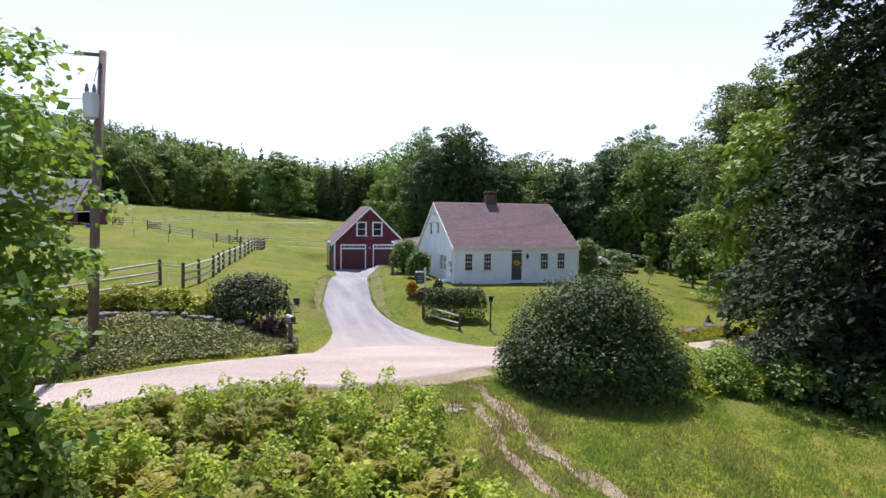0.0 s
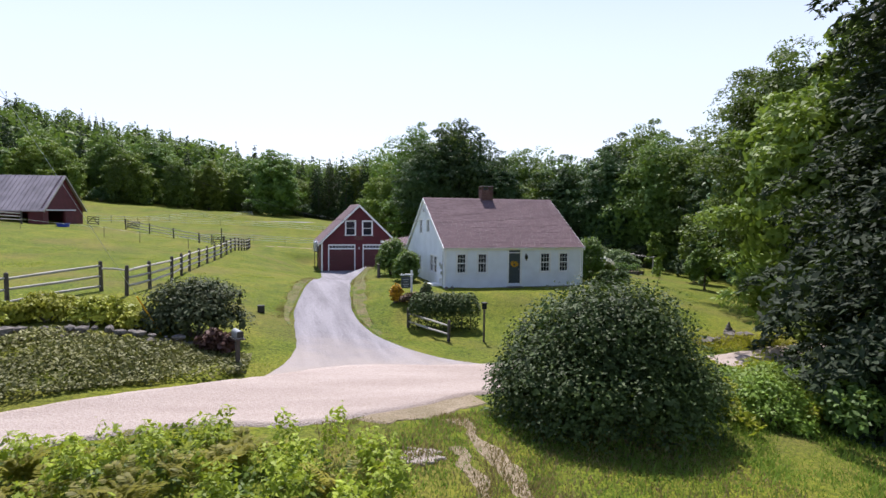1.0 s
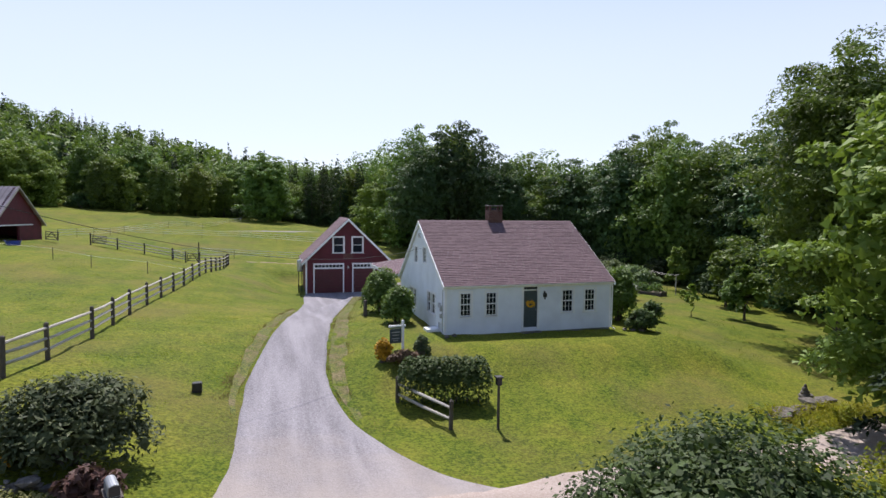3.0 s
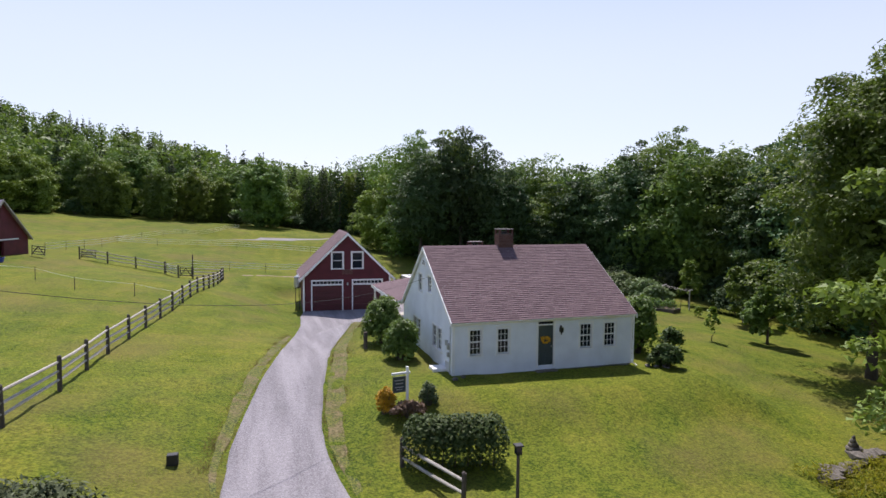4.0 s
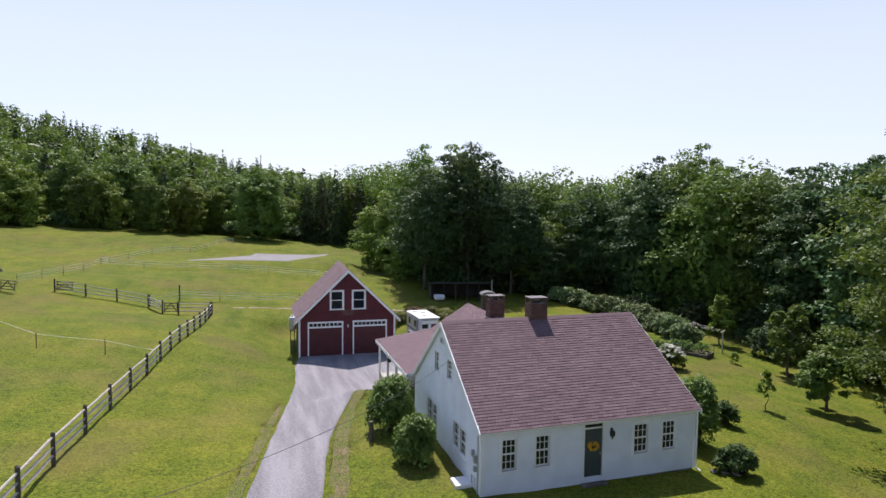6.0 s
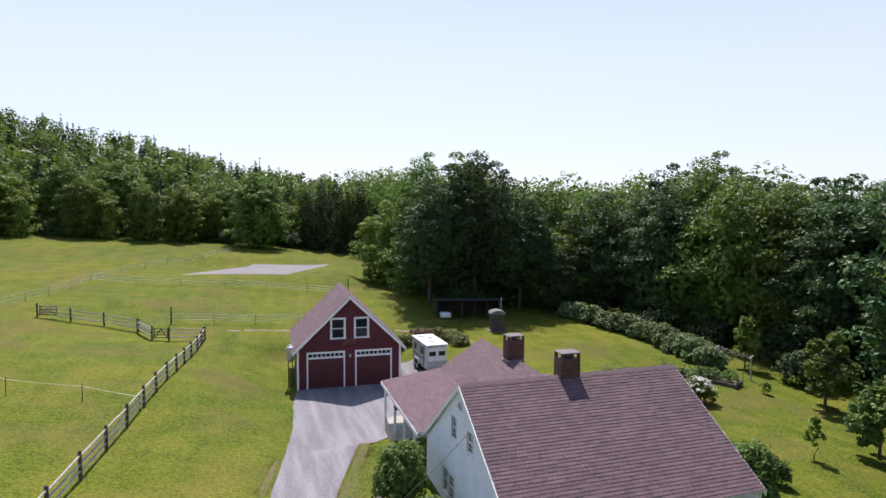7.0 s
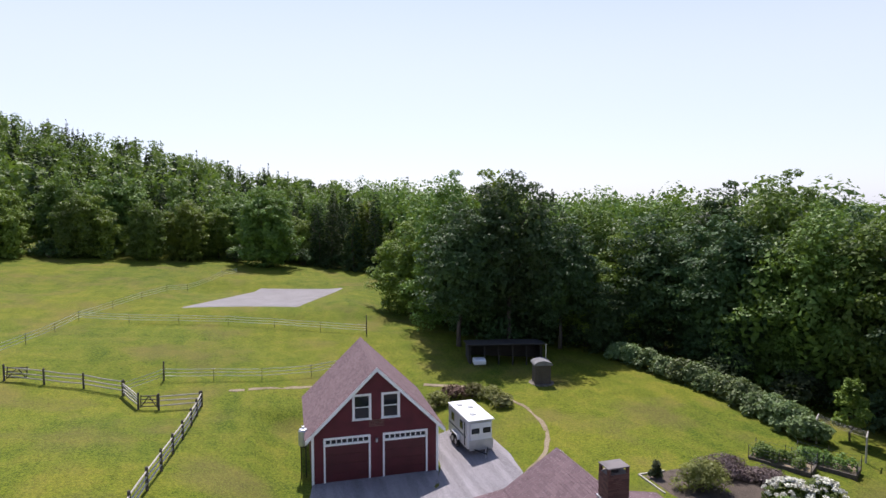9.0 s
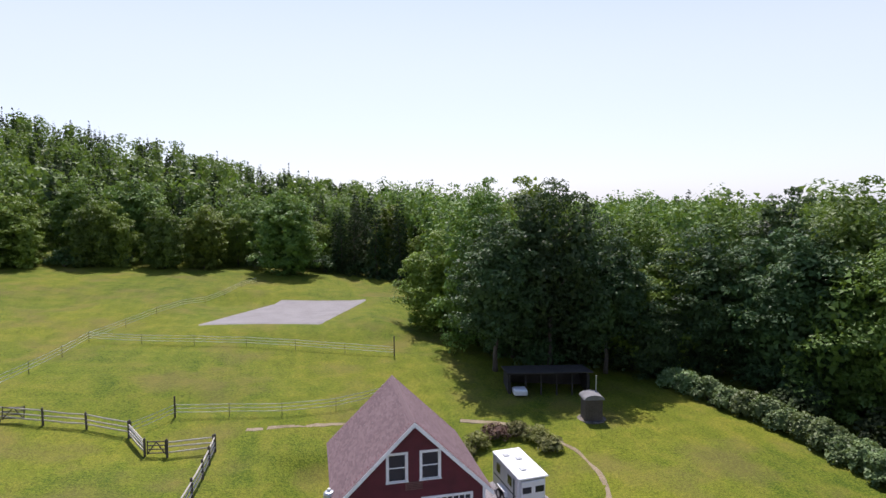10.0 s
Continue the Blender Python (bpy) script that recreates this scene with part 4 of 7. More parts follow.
def wood_crown(name, seed, h, base, r, leaves, size, mat, masses=6, tufts=22, corners=3, slim=0.7, shoulder=0.7):
    """A crown of several upright masses, each hung with tufts of leaves, dense down to the base."""
    rng = np.random.default_rng(seed)
    lumps, cores = [], []
    for k in range(masses):
        a = k * 2.4 + rng.random()
        d = 0.0 if k == 0 else r * (0.3 + 0.3 * rng.random())
        top = h * (1.0 if k == 0 else shoulder + (0.95 - shoulder) * rng.random())
        wide = r * (0.4 + 0.16 * rng.random())
        cx, cy, cz, tall = math.cos(a) * d, math.sin(a) * d, (top + base) / 2, (top - base) / 2
        cores.append((cx, cy, cz - tall * 0.08, wide * 0.62, wide * 0.62, tall * 0.86))
        for _ in range(tufts):
            v = rng.normal(size=3)
            v /= np.linalg.norm(v)
            reach = 0.72 + (0.34 if v[2] < 0.55 else 0.16) * rng.random()
            full = 1.0 + 0.25 * max(0.0, -v[2])
            sz = r * (0.1 + 0.13 * rng.random() ** 1.5)
            lumps.append((cx + v[0] * wide * reach * full, cy + v[1] * wide * reach * full, cz + v[2] * tall * min(reach, 0.97), sz * 1.2, sz * 1.2, sz * 0.66))
    lm = np.array(lumps)
    pick = rng.integers(0, len(lm), leaves)
    v = rng.normal(size=(leaves, 3))
    v /= np.linalg.norm(v, axis=1, keepdims=True)
    low = (v[:, 2] < 0) & (rng.random(leaves) < 0.65)
    v[low, 2] *= -1
    pos = lm[pick, :3] + v * lm[pick, 3:] * (0.5 + 0.62 * rng.random((leaves, 1)) ** 0.7)
    nrm = v * 0.45 + rng.normal(size=(leaves, 3)) * 0.4 + np.array((0, 0, 0.55))
    nrm /= np.linalg.norm(nrm, axis=1, keepdims=True)
    n = leaves // 4
    cm = np.array(cores)
    pick = rng.integers(0, len(cm), n)
    w = rng.normal(size=(n, 3))
    w /= np.linalg.norm(w, axis=1, keepdims=True)
    inside = cm[pick, :3] + w * cm[pick, 3:] * (0.6 + 0.4 * rng.random((n, 1)))
    nin = w + rng.normal(size=(n, 3)) * 0.4
    nin /= np.linalg.norm(nin, axis=1, keepdims=True)
    make = leaf_tris if corners == 3 else leaf_quads
    q = np.concatenate([make(pos, nrm, size * (0.55 + 0.9 * rng.random(leaves)), rng, slim), make(inside, nin, size * 1.6 * (0.7 + 0.6 * rng.random(n)), rng, 0.9)])
    q[:, 2] = np.maximum(q[:, 2], 0.05)
    return array_mesh(name, q, corners, mat)


def conifer_mesh(name, seed, h, base, r, leaves, size, mat, tiers=18, droop=0.3):
    rng = np.random.default_rng(seed)
    tier = np.minimum((tiers * (1 - np.sqrt(rng.random(leaves)))).astype(int), tiers - 1)
    per = 8
    arm = rng.integers(0, per, leaves)
    jit = rng.random((tiers, per)) * 0.6
    reach = 0.7 + 0.45 * rng.random((tiers, per))
    ang = (arm + jit[tier, arm] + tier * 0.37) * math.tau / per
    t = tier / tiers
    u = np.sqrt(rng.random(leaves))
    rad = r * (1 - t) ** 0.85 * reach[tier, arm]
    d = 0.08 * r + u * rad
    side = rng.normal(size=leaves) * 0.17 * rad * (1.1 - u) + rng.normal(size=leaves) * 0.05 * r
    z = base + (h - base) * (t + (jit[tier, arm] - 0.3) / tiers) - droop * d * u + rng.normal(size=leaves) * 0.05 * r * 0.4
    pos = np.stack([np.cos(ang) * d - np.sin(ang) * side, np.sin(ang) * d + np.cos(ang) * side, z], 1)
    nrm = np.stack([np.cos(ang) * 0.35, np.sin(ang) * 0.35, np.full(leaves, 0.8)], 1) + rng.normal(size=(leaves, 3)) * 0.4
    nrm /= np.linalg.norm(nrm, axis=1, keepdims=True)
    return array_mesh(name, leaf_quads(pos, nrm, size * (0.6 + 0.8 * rng.random(leaves)), rng, 0.42), 4, mat)


def trunk_mesh(name, seed, h, r0, limbs=7, spread=2.0, base=2.0):
    rng = random.Random(seed)
    bm = bmesh.new()
    pts = [(0, 0, -0.5)] + [(rng.uniform(-0.12, 0.12) * i, rng.uniform(-0.12, 0.12) * i, h * i / 6) for i in range(1, 7)]
    tube(bm, pts, [r0 * 1.25] + [r0 * (1 - 0.15 * i) for i in range(1, 7)], 9)
    for k in range(limbs):
        z = base + (h * 0.85 - base) * (k + rng.random()) / limbs
        a = k * 2.4 + rng.random()
        reach = spread * rng.uniform(0.5, 0.95)
        p = Vector((0, 0, z))
        q = Vector((math.cos(a) * reach * 0.5, math.sin(a) * reach * 0.5, z + reach * 0.3))
        e = Vector((math.cos(a + 0.2) * reach, math.sin(a + 0.2) * reach, z + reach * 0.75))
        tube(bm, [p, q, e], [r0 * 0.4, r0 * 0.26, r0 * 0.08], 6)
    return finish(bm, name, M_BARK, smooth=True)


def tree(m, trunk, crown, label, category="tree", group="", name="tree"):
    t = thing(name, m, label, category, group)
    for nm, me in (("trunk", trunk), ("crown", crown)):
        ob = new(nm, me)
        ob.parent = t
    return t


def set_on(x, y, turn=0.0, scale=1.0, sink=0.0, tall=1.0):
    return Matrix.Translation((x, y, ground(x, y) - sink)) @ Matrix.Rotation(turn, 4, "Z") @ Matrix.Diagonal((scale, scale, scale * tall, 1))


def bush(name, x, y, rx, ry, h, leaves, size, mat, seed, label, category="shrub", blobs=16, slim=0.6, group="", lift=0.0, skirt=0):
    """A shrub down to the ground: low clumps filling a dome, with stems inside."""
    rng = np.random.default_rng(seed)
    lumps = []
    for k in range(blobs):
        a, t = k * 2.4 + rng.random(), (k + rng.random()) / blobs
        w = math.sqrt(max(0.05, 1 - (t * 0.95) ** 2))
        d = 0.62 * w * (0.55 + 0.5 * rng.random())
        s = 0.36 + 0.14 * rng.random()
        lumps.append((math.cos(a) * d * rx, math.sin(a) * d * ry, h * (0.16 + 0.62 * t), s * rx, s * ry, s * h * 0.62))
    for k in range(skirt):
        a, up_ = k * math.tau / skirt * 2 + 0.3 * rng.random(), 0.1 if k % 2 else 0.3
        lumps.append((math.cos(a) * 0.72 * rx, math.sin(a) * 0.72 * ry, h * up_, 0.3 * rx, 0.3 * ry, 0.24 * h))
    b = thing(name, Matrix.Translation((x, y, ground(x, y) + lift)), label, category, group)
    ob = new("foliage", array_mesh("foliage", np.concatenate([blob_leaves(lumps, int(leaves * 0.9), size, rng, slim, inner=0.6), blob_leaves([(p, q, s, c * 1.12, d * 1.12, e * 1.15) for p, q, s, c, d, e in lumps], int(leaves * 0.06), size, rng, slim, inner=0.92), blob_leaves([(p, q, s, c * 0.8, d * 0.8, e * 0.8) for p, q, s, c, d, e in lumps], int(leaves * 0.1), max(size * 1.8, 0.2), rng, 0.9, inner=0.5)]), 4, mat))
    ob.parent = b
    bm = bmesh.new()
    for k in range(6):
        a = k * 1.05
        tube(bm, [(0.08 * math.cos(a), 0.08 * math.sin(a), -0.15), (0.3 * rx * math.cos(a), 0.3 * ry * math.sin(a), h * 0.4), (0.5 * rx * math.cos(a), 0.5 * ry * math.sin(a), h * 0.72)], [0.05, 0.035, 0.012], 5)
    part("stems", bm, M_BARK, b)
    return b


def scatter(name, count, inside, tall, size, mat, seed, label, category, slim=0.5, upright=0.2, box_=(0, 1, 0, 1)):
    """Leaves of low growth over a patch of ground; inside(x, y) gives the density there, tall(x, y) the height."""
    rng = np.random.default_rng(seed)
    x = rng.uniform(box_[0], box_[1], count * 3)
    y = rng.uniform(box_[2], box_[3], count * 3)
    fade = np.minimum(np.minimum(x - box_[0], box_[1] - x), y - box_[2]) / 2.6 if box_[1] - box_[0] > 8 else 1
    fade = np.clip(1.5 * fade - 1.1 * noise2(x, y, 1.3, seed) + 0.35, 0, 1)
    keep = rng.random(count * 3) < inside(x, y) * fade
    x, y = x[keep][:count], y[keep][:count]
    n = len(x)
    h = tall(x, y)
    z = ground_np(x, y) + h * rng.random(n) ** 0.6
    nrm = rng.normal(size=(n, 3)) + np.array((0, 0, 2.0 - upright * 4))
    nrm /= np.linalg.norm(nrm, axis=1, keepdims=True)
    q = leaf_quads(np.stack([x, y, z], 1), nrm, size * (0.55 + 0.9 * rng.random(n)), rng, slim)
    return tagged(new(name, array_mesh(name, q, 4, mat)), label, category, kind="stuff")


def grass_blades(name, count, inside, tall, mat, seed, label, box_):
    rng = np.random.default_rng(seed)
    x = rng.uniform(box_[0], box_[1], count * 3)
    y = rng.uniform(box_[2], box_[3], count * 3)
    keep = rng.random(count * 3) < inside(x, y)
    x, y = x[keep][:count], y[keep][:count]
    n = len(x)
    h = tall(x, y) * (0.5 + rng.random(n))
    p = np.stack([x, y, ground_np(x, y) - 0.02], 1)
    a = rng.random(n) * math.tau
    side = np.stack([np.cos(a), np.sin(a), np.zeros(n)], 1) * (0.012 + 0.06 * h)[:, None]
    lean = rng.normal(size=(n, 3)) * 0.35 * h[:, None]
    lean[:, 2] = h
    v = np.stack([p - side, p + side, p + lean], 1).reshape(-1, 3)
    return tagged(new(name, array_mesh(name, v, 3, mat)), label, "grass", kind="stuff")


def noise2(x, y, s, seed=0):
    return 0.5 + 0.25 * (np.sin(x * s + seed) * np.cos(y * s * 1.3 + seed * 2) + np.sin(x * s * 2.1 - y * s * 1.7 + seed * 3))


# crowns shared by the woods
FORMS = ((17.5, -0.6, 6.4, L_MAPLE, 6), (19, -0.8, 6.6, L_MAPLE, 7), (16.5, -0.6, 6.4, L_LIGHT, 6), (18.5, -0.6, 5.6, L_LIGHT, 5), (18.5, -0.6, 6.2, L_DEEP, 7), (17.5, -0.8, 5.8, L_DEEP, 6), (19, 3.6, 6.0, L_DEEP, 7))
WOOD_CROWNS = [wood_crown("crown", 10 + i, h, b, r, 19000, 0.31, mt, mn, 26) for i, (h, b, r, mt, mn) in enumerate(FORMS)]
FAR_CROWNS = [wood_crown("crown", 20 + i, h, b, r, 11000, 0.45, mt, mn) for i, (h, b, r, mt, mn) in enumerate(FORMS[:4])]
PINE_CROWNS = [conifer_mesh("crown", 30 + i, h, b, r, 5600, 0.5, L_PINE, 24) for i, (h, b, r) in enumerate(((19, 1.0, 3.9), (21, 1.5, 3.4), (17, 0.6, 3.6)))]
WOOD_TRUNKS = [trunk_mesh("trunk", 40 + i, 14, 0.28, 6, 3.2, 4) for i in range(2)]


def wood_edge(path, gap, depth, rows, mix_, seed, scale=(0.85, 1.15), group="trees of the wood's edge", crowns=None):
    rng = random.Random(seed)
    pts = [Vector((*p, 0)) for p in path]
    for a, b in zip(pts, pts[1:]):
        n = max(1, round((b - a).length / gap))
        nrm = Vector((-(b - a).y, (b - a).x, 0)).normalized()
        for i in range(n):
            for k in range(rows):
                p = a.lerp(b, (i + rng.uniform(0.1, 0.9)) / n) + nrm * (k * depth + rng.uniform(-0.25, 0.25) * depth)
                pine = rng.random() < mix_
                cr = rng.choice(PINE_CROWNS if pine else crowns or WOOD_CROWNS)
                tree(set_on(p.x, p.y, rng.random() * 6.28, rng.uniform(*scale) * (1 + 0.06 * k), 0.2, rng.uniform(0.92, 1.1)), rng.choice(WOOD_TRUNKS), cr,
                     "tall dark spruce at the edge of the wood" if pine else "full leafy green tree at the edge of the wood", "tree", group)


wood_edge([(-95, 132), (-60, 152), (-32, 162), (-4, 167)], 7.6, 9, 2, 0.08, 1, (0.66, 1.0), crowns=FAR_CROWNS)
tree(set_on(9, 163, 1.0, 1.12, 0.2, 0.98), WOOD_TRUNKS[0], FAR_CROWNS[0], "broad rounded green tree standing before the wood", "tree")
wood_edge([(16, 168), (30, 162), (46, 152)], 5.0, 8, 2, 0.72, 2, (0.72, 0.95), crowns=FAR_CROWNS)
# the near corner of the wood, and the gap in the far edge
# pale crown at (29.5, 116): its sunlit look is put into the leaf colour
for x, y, sc, tall, k in ((-1, 173, 0.8, 0.9, 3), (3, 179, 0.9, 1.0, 1), (15, 173, 0.8, 0.9, 2), (65.5, 69.5, 1.15, 1.04, 4), (67.5, 64.5, 1.15, 1.06, 5), (34.5, 103, 0.8, 0.9, 5), (41, 102.5, 0.8, 0.9, 4), (48.5, 96, 0.62, 0.85, 5), (29.5, 116, 0.95, 0.95, 2), (33.5, 108, 1.05, 1.12, 1), (30.8, 98.6, 0.95, 1.0, 6), (37.0, 98.2, 1.0, 1.18, 6), (43.0, 97.0, 0.92, 1.0, 6), (39, 108, 1.08, 1.22, 3), (48, 99.5, 0.85, 0.92, 2), (46.5, 107, 0.95, 1.0, 5), (53.5, 99.5, 0.92, 0.95, 3), (35, 117, 1.0, 1.0, 1), (53, 108, 1.05, 1.0, 1), (44, 117, 1.05, 1.0, 0)):
    tree(set_on(x, y, x * 1.7, sc, 0.2, tall), WOOD_TRUNKS[k % 2], WOOD_CROWNS[k], "full leafy green tree at the edge of the wood", "tree", "trees of the wood's edge")
# mostly deep-leaved crowns, so the east wood's shade sits in leaf colour
wood_edge([(58, 99), (61, 84), (64, 70), (67, 55), (71, 42), (71, 25)], 6.0, 8, 2, 0.08, 4, (1.02, 1.26), crowns=[WOOD_CROWNS[k] for k in (1, 4, 5, 4, 5)])


def far_woods(name, count, place, seed, leaves, size, pines, label, h=(14, 20)):
    """Many trees joined as one mass, for the woods behind."""
    rng = np.random.default_rng(seed)
    out_l, out_p = [], []
    forms = []
    for k in range(4):
        lumps = [(math.cos(a * 2.4 + k) * 3.6 * rng.random(), math.sin(a * 2.4 + k) * 3.6 * rng.random(), 1.4 + 13.5 * a / 13, 2.3, 2.3, 2.0) for a in range(14)]
        lm = np.array(lumps)[rng.integers(0, 14, leaves)]
        v = rng.normal(size=(leaves, 3))
        v /= np.linalg.norm(v, axis=1, keepdims=True)
        nv = v * 0.4 + rng.normal(size=(leaves, 3)) * 0.35 + np.array((0, 0, 0.5))
        nv /= np.linalg.norm(nv, axis=1, keepdims=True)
        forms.append(leaf_tris(lm[:, :3] + v * lm[:, 3:] * (0.6 + 0.5 * rng.random((leaves, 1))), nv, size * (0.6 + 0.8 * rng.random(leaves)), rng, 0.85))
    cones = []
    for k in range(3):
        t = 1 - np.sqrt(rng.random(leaves))
        a = rng.random(leaves) * math.tau
        d = 3.0 * (1 - t) ** 0.9 * (0.6 + 0.5 * rng.random(leaves))
        pos = np.stack([np.cos(a) * d, np.sin(a) * d, 0.6 + 17.5 * t + rng.normal(size=leaves) * 0.35 - 0.22 * d], 1)
        nrm = np.stack([np.cos(a) * 0.5, np.sin(a) * 0.5, np.full(leaves, 0.7)], 1) + rng.normal(size=(leaves, 3)) * 0.35
        nrm /= np.linalg.norm(nrm, axis=1, keepdims=True)
        cones.append(leaf_tris(pos, nrm, size * (0.7 + 0.7 * rng.random(leaves)), rng, 0.6))
    for i in range(count):
        x, y = place(rng)
        s = rng.uniform(*h) / 17
        a = rng.random() * math.tau
        rot = np.array(((math.cos(a), -math.sin(a), 0), (math.sin(a), math.cos(a), 0), (0, 0, 1)))
        pine = rng.random() < pines
        src = cones[i % 3] if pine else forms[i % 4]
        q = src @ rot.T * np.array((s, s, s * rng.uniform(0.9, 1.15))) + np.array((x, y, ground(x, y)))
        (out_p if pine else out_l).append(q)
    for lst, mt, nm in ((out_l, L_MAPLE, name), (out_p, L_PINE, name)):
        if lst:
            tagged(new(nm, array_mesh(nm, np.concatenate(lst), 3, mt)), label, "woods", kind="stuff")


far_woods("far_woods", 600, lambda r: (lambda u, v: (-300 + 370 * u, 184 + 16 * (1 - u) + 250 * v ** 1.3))(r.random(), r.random()), 6, 340, 1.2, 0.5, "dense mixed woods climbing the hill", (14, 18))
far_woods("far_woods", 190, lambda r: (lambda u, v: (35 + 85 * u, 128 + 110 * v - 15 * u))(r.random(), r.random()), 7, 1150, 0.58, 0.15, "dense mixed woods behind the clearing", (16.5, 20))
far_woods("far_woods", 150, lambda r: (80 + 60 * r.random(), -10 + 150 * r.random()), 8, 1000, 0.6, 0.1, "dense leafy woods east of the house", (18, 22))
far_woods("far_woods", 300, lambda r: (lambda u, v: (20 + 700 * u, 300 + 700 * v))(r.random(), r.random()), 9, 320, 2.0, 0.3, "far wooded ridge", (16, 20))
far_woods("far_woods", 60, lambda r: (-35 + 80 * r.random(), 176 + 22 * r.random()), 19, 900, 0.65, 0.6, "dense mixed woods behind the pasture", (13, 16))
far_woods("far_woods", 80, lambda r: (-75 - 60 * r.random(), 20 + 130 * r.random()), 12, 420, 1.2, 0.4, "woods beyond the pasture", (14, 18))
far_woods("far_woods", 200, lambda r: (lambda u, v: (-190 + 150 * u, 190 + 150 * v))(r.random(), r.random()), 16, 480, 1.0, 0.45, "dense mixed woods climbing the hill", (14, 18))
# single trees
maple = wood_crown("crown", 71, 21.4, 2.6, 7.1, 60000, 0.21, L_MAPLE, 9, 34, shoulder=0.86)
tree(set_on(44.0, 42.2, 0.4, 1.0), trunk_mesh("trunk", 72, 13, 0.3, 9, 4.0, 3.2), maple, "large leafy maple shading the lawn", "tree")
tree(set_on(34.3, 29.0, 0.9, 1.16), trunk_mesh("trunk", 73, 12, 0.24, 7, 3.0, 3), wood_crown("crown", 74, 16.5, 0.6, 5.2, 30000, 0.24, L_LIGHT, 7, 26), "leafy roadside tree with mid-green crown", "tree")
tree(set_on(40.5, 30.0, 2.0, 1.15), trunk_mesh("trunk", 75, 12, 0.24, 7, 3.0, 3), wood_crown("crown", 76, 17.5, 0.6, 4.8, 22000, 0.28, L_LIGHT, 6, 24), "leafy roadside tree with light green crown", "tree")
tree(set_on(57.5, 53.0, 2.4, 1.25, 0.2, 1.05), WOOD_TRUNKS[1], WOOD_CROWNS[4], "tall leafy tree rising behind the maple", "tree")
hemlock = conifer_mesh("crown", 77, 42, 1.0, 7.3, 52000, 0.34, L_HEM, 44, 0.35)
tree(set_on(28.1, 19.0, 0, 1.0), trunk_mesh("trunk", 78, 26, 0.36, 4, 1.5, 5), hemlock, "tall dark hemlock at the field's edge", "tree")
tree(set_on(32.4, 22.8, 1, 0.98), trunk_mesh("trunk", 79, 17, 0.3, 4, 1.5, 5), hemlock, "tall dark hemlock at the field's edge", "tree")
tree(set_on(31.0, 13.0, 2, 1.0), trunk_mesh("trunk", 80, 17, 0.3, 4, 1.5, 5), hemlock, "tall dark hemlock at the field's edge", "tree")
tree(set_on(24.6, 20.0, 0), trunk_mesh("trunk", 81, 5.5, 0.09, 2, 0.5, 2), conifer_mesh("crown", 82, 6.4, 0.2, 2.2, 4500, 0.34, L_PINE, 12, 0.3), "young drooping hemlock below taller trees", "tree")
tree(set_on(28.6, 25.4, 0, 0.8), trunk_mesh("trunk", 83, 5, 0.09, 5, 1.4, 1), crown_mesh("crown", 84, 6.4, 0.0, 2.3, 5000, 0.28, L_LIGHT, 18), "young light green tree beside the dirt road", "tree")
near_crown = wood_crown("crown", 85, 9.9, -0.5, 3.25, 26000, 0.155, L_NEAR, 10, 24, 4, 0.75)
tree(set_on(-1.65, 14.2, 0), trunk_mesh("trunk", 86, 8, 0.13, 8, 1.9, 1), near_crown, "broad-leaved tree with light green rounded leaves", "tree")
tree(set_on(50.5, 58.5, 0, 1.0), trunk_mesh("trunk", 87, 4.5, 0.12, 6, 1.6, 1.2), crown_mesh("crown", 88, 5.6, 0.9, 2.6, 3600, 0.32, L_MAPLE, 16), "small spreading apple tree on the lawn", "tree")
tree(set_on(44.2, 50.0, 0, 0.85), trunk_mesh("trunk", 187, 4.2, 0.12, 6, 1.6, 1.2), crown_mesh("crown", 188, 5.0, 0.7, 2.4, 3600, 0.32, L_MAPLE, 16), "small spreading apple tree on the lawn", "tree")
tree(set_on(53.5, 69.0, 0, 1.0), trunk_mesh("trunk", 89, 4.0, 0.08, 5, 1.0, 1.2), crown_mesh("crown", 90, 5.0, 1.0, 1.5, 2600, 0.24, L_LIGHT, 18), "slim pale-leaved young tree", "tree")
tree(set_on(39.3, 50.2, 0, 1.0), trunk_mesh("trunk", 91, 2.2, 0.035, 4, 0.4, 0.8), crown_mesh("crown", 92, 2.5, 0.7, 0.5, 520, 0.16, L_LIGHT, 22), "thin staked sapling on the lawn", "sapling")
tree(set_on(48.5, 62.0, 0, 1.0), trunk_mesh("trunk", 93, 1.0, 0.02, 3, 0.3, 0.2), crown_mesh("crown", 94, 1.0, 0.1, 0.45, 260, 0.16, L_LIGHT, 16), "tiny sapling in the grass", "sapling")

# shrubs
bush("basswood_suckers", 0.2, 14.2, 1.4, 1.3, 2.6, 5200, 0.15, L_NEAR, 99, "leafy green suckers at the foot of a tree", "bush", 16, 0.75)
bush("dogwood_bush", 15.25, 21.6, 3.45, 3.0, 3.8, 52000, 0.105, L_BUSH, 101, "big rounded dark green bush beside the road", "bush", 40, skirt=30)
bush("rhododendron", 3.6, 30.0, 2.15, 1.5, 2.15, 8000, 0.15, L_GREY, 102, "wide grey-green bush above the stone wall", "bush", 18, 0.4)
bush("rhododendron", 4.5, 28.3, 0.75, 0.6, 0.9, 800, 0.17, L_BROWN, 103, "small withered shrub by the mailbox", "shrub", 8)
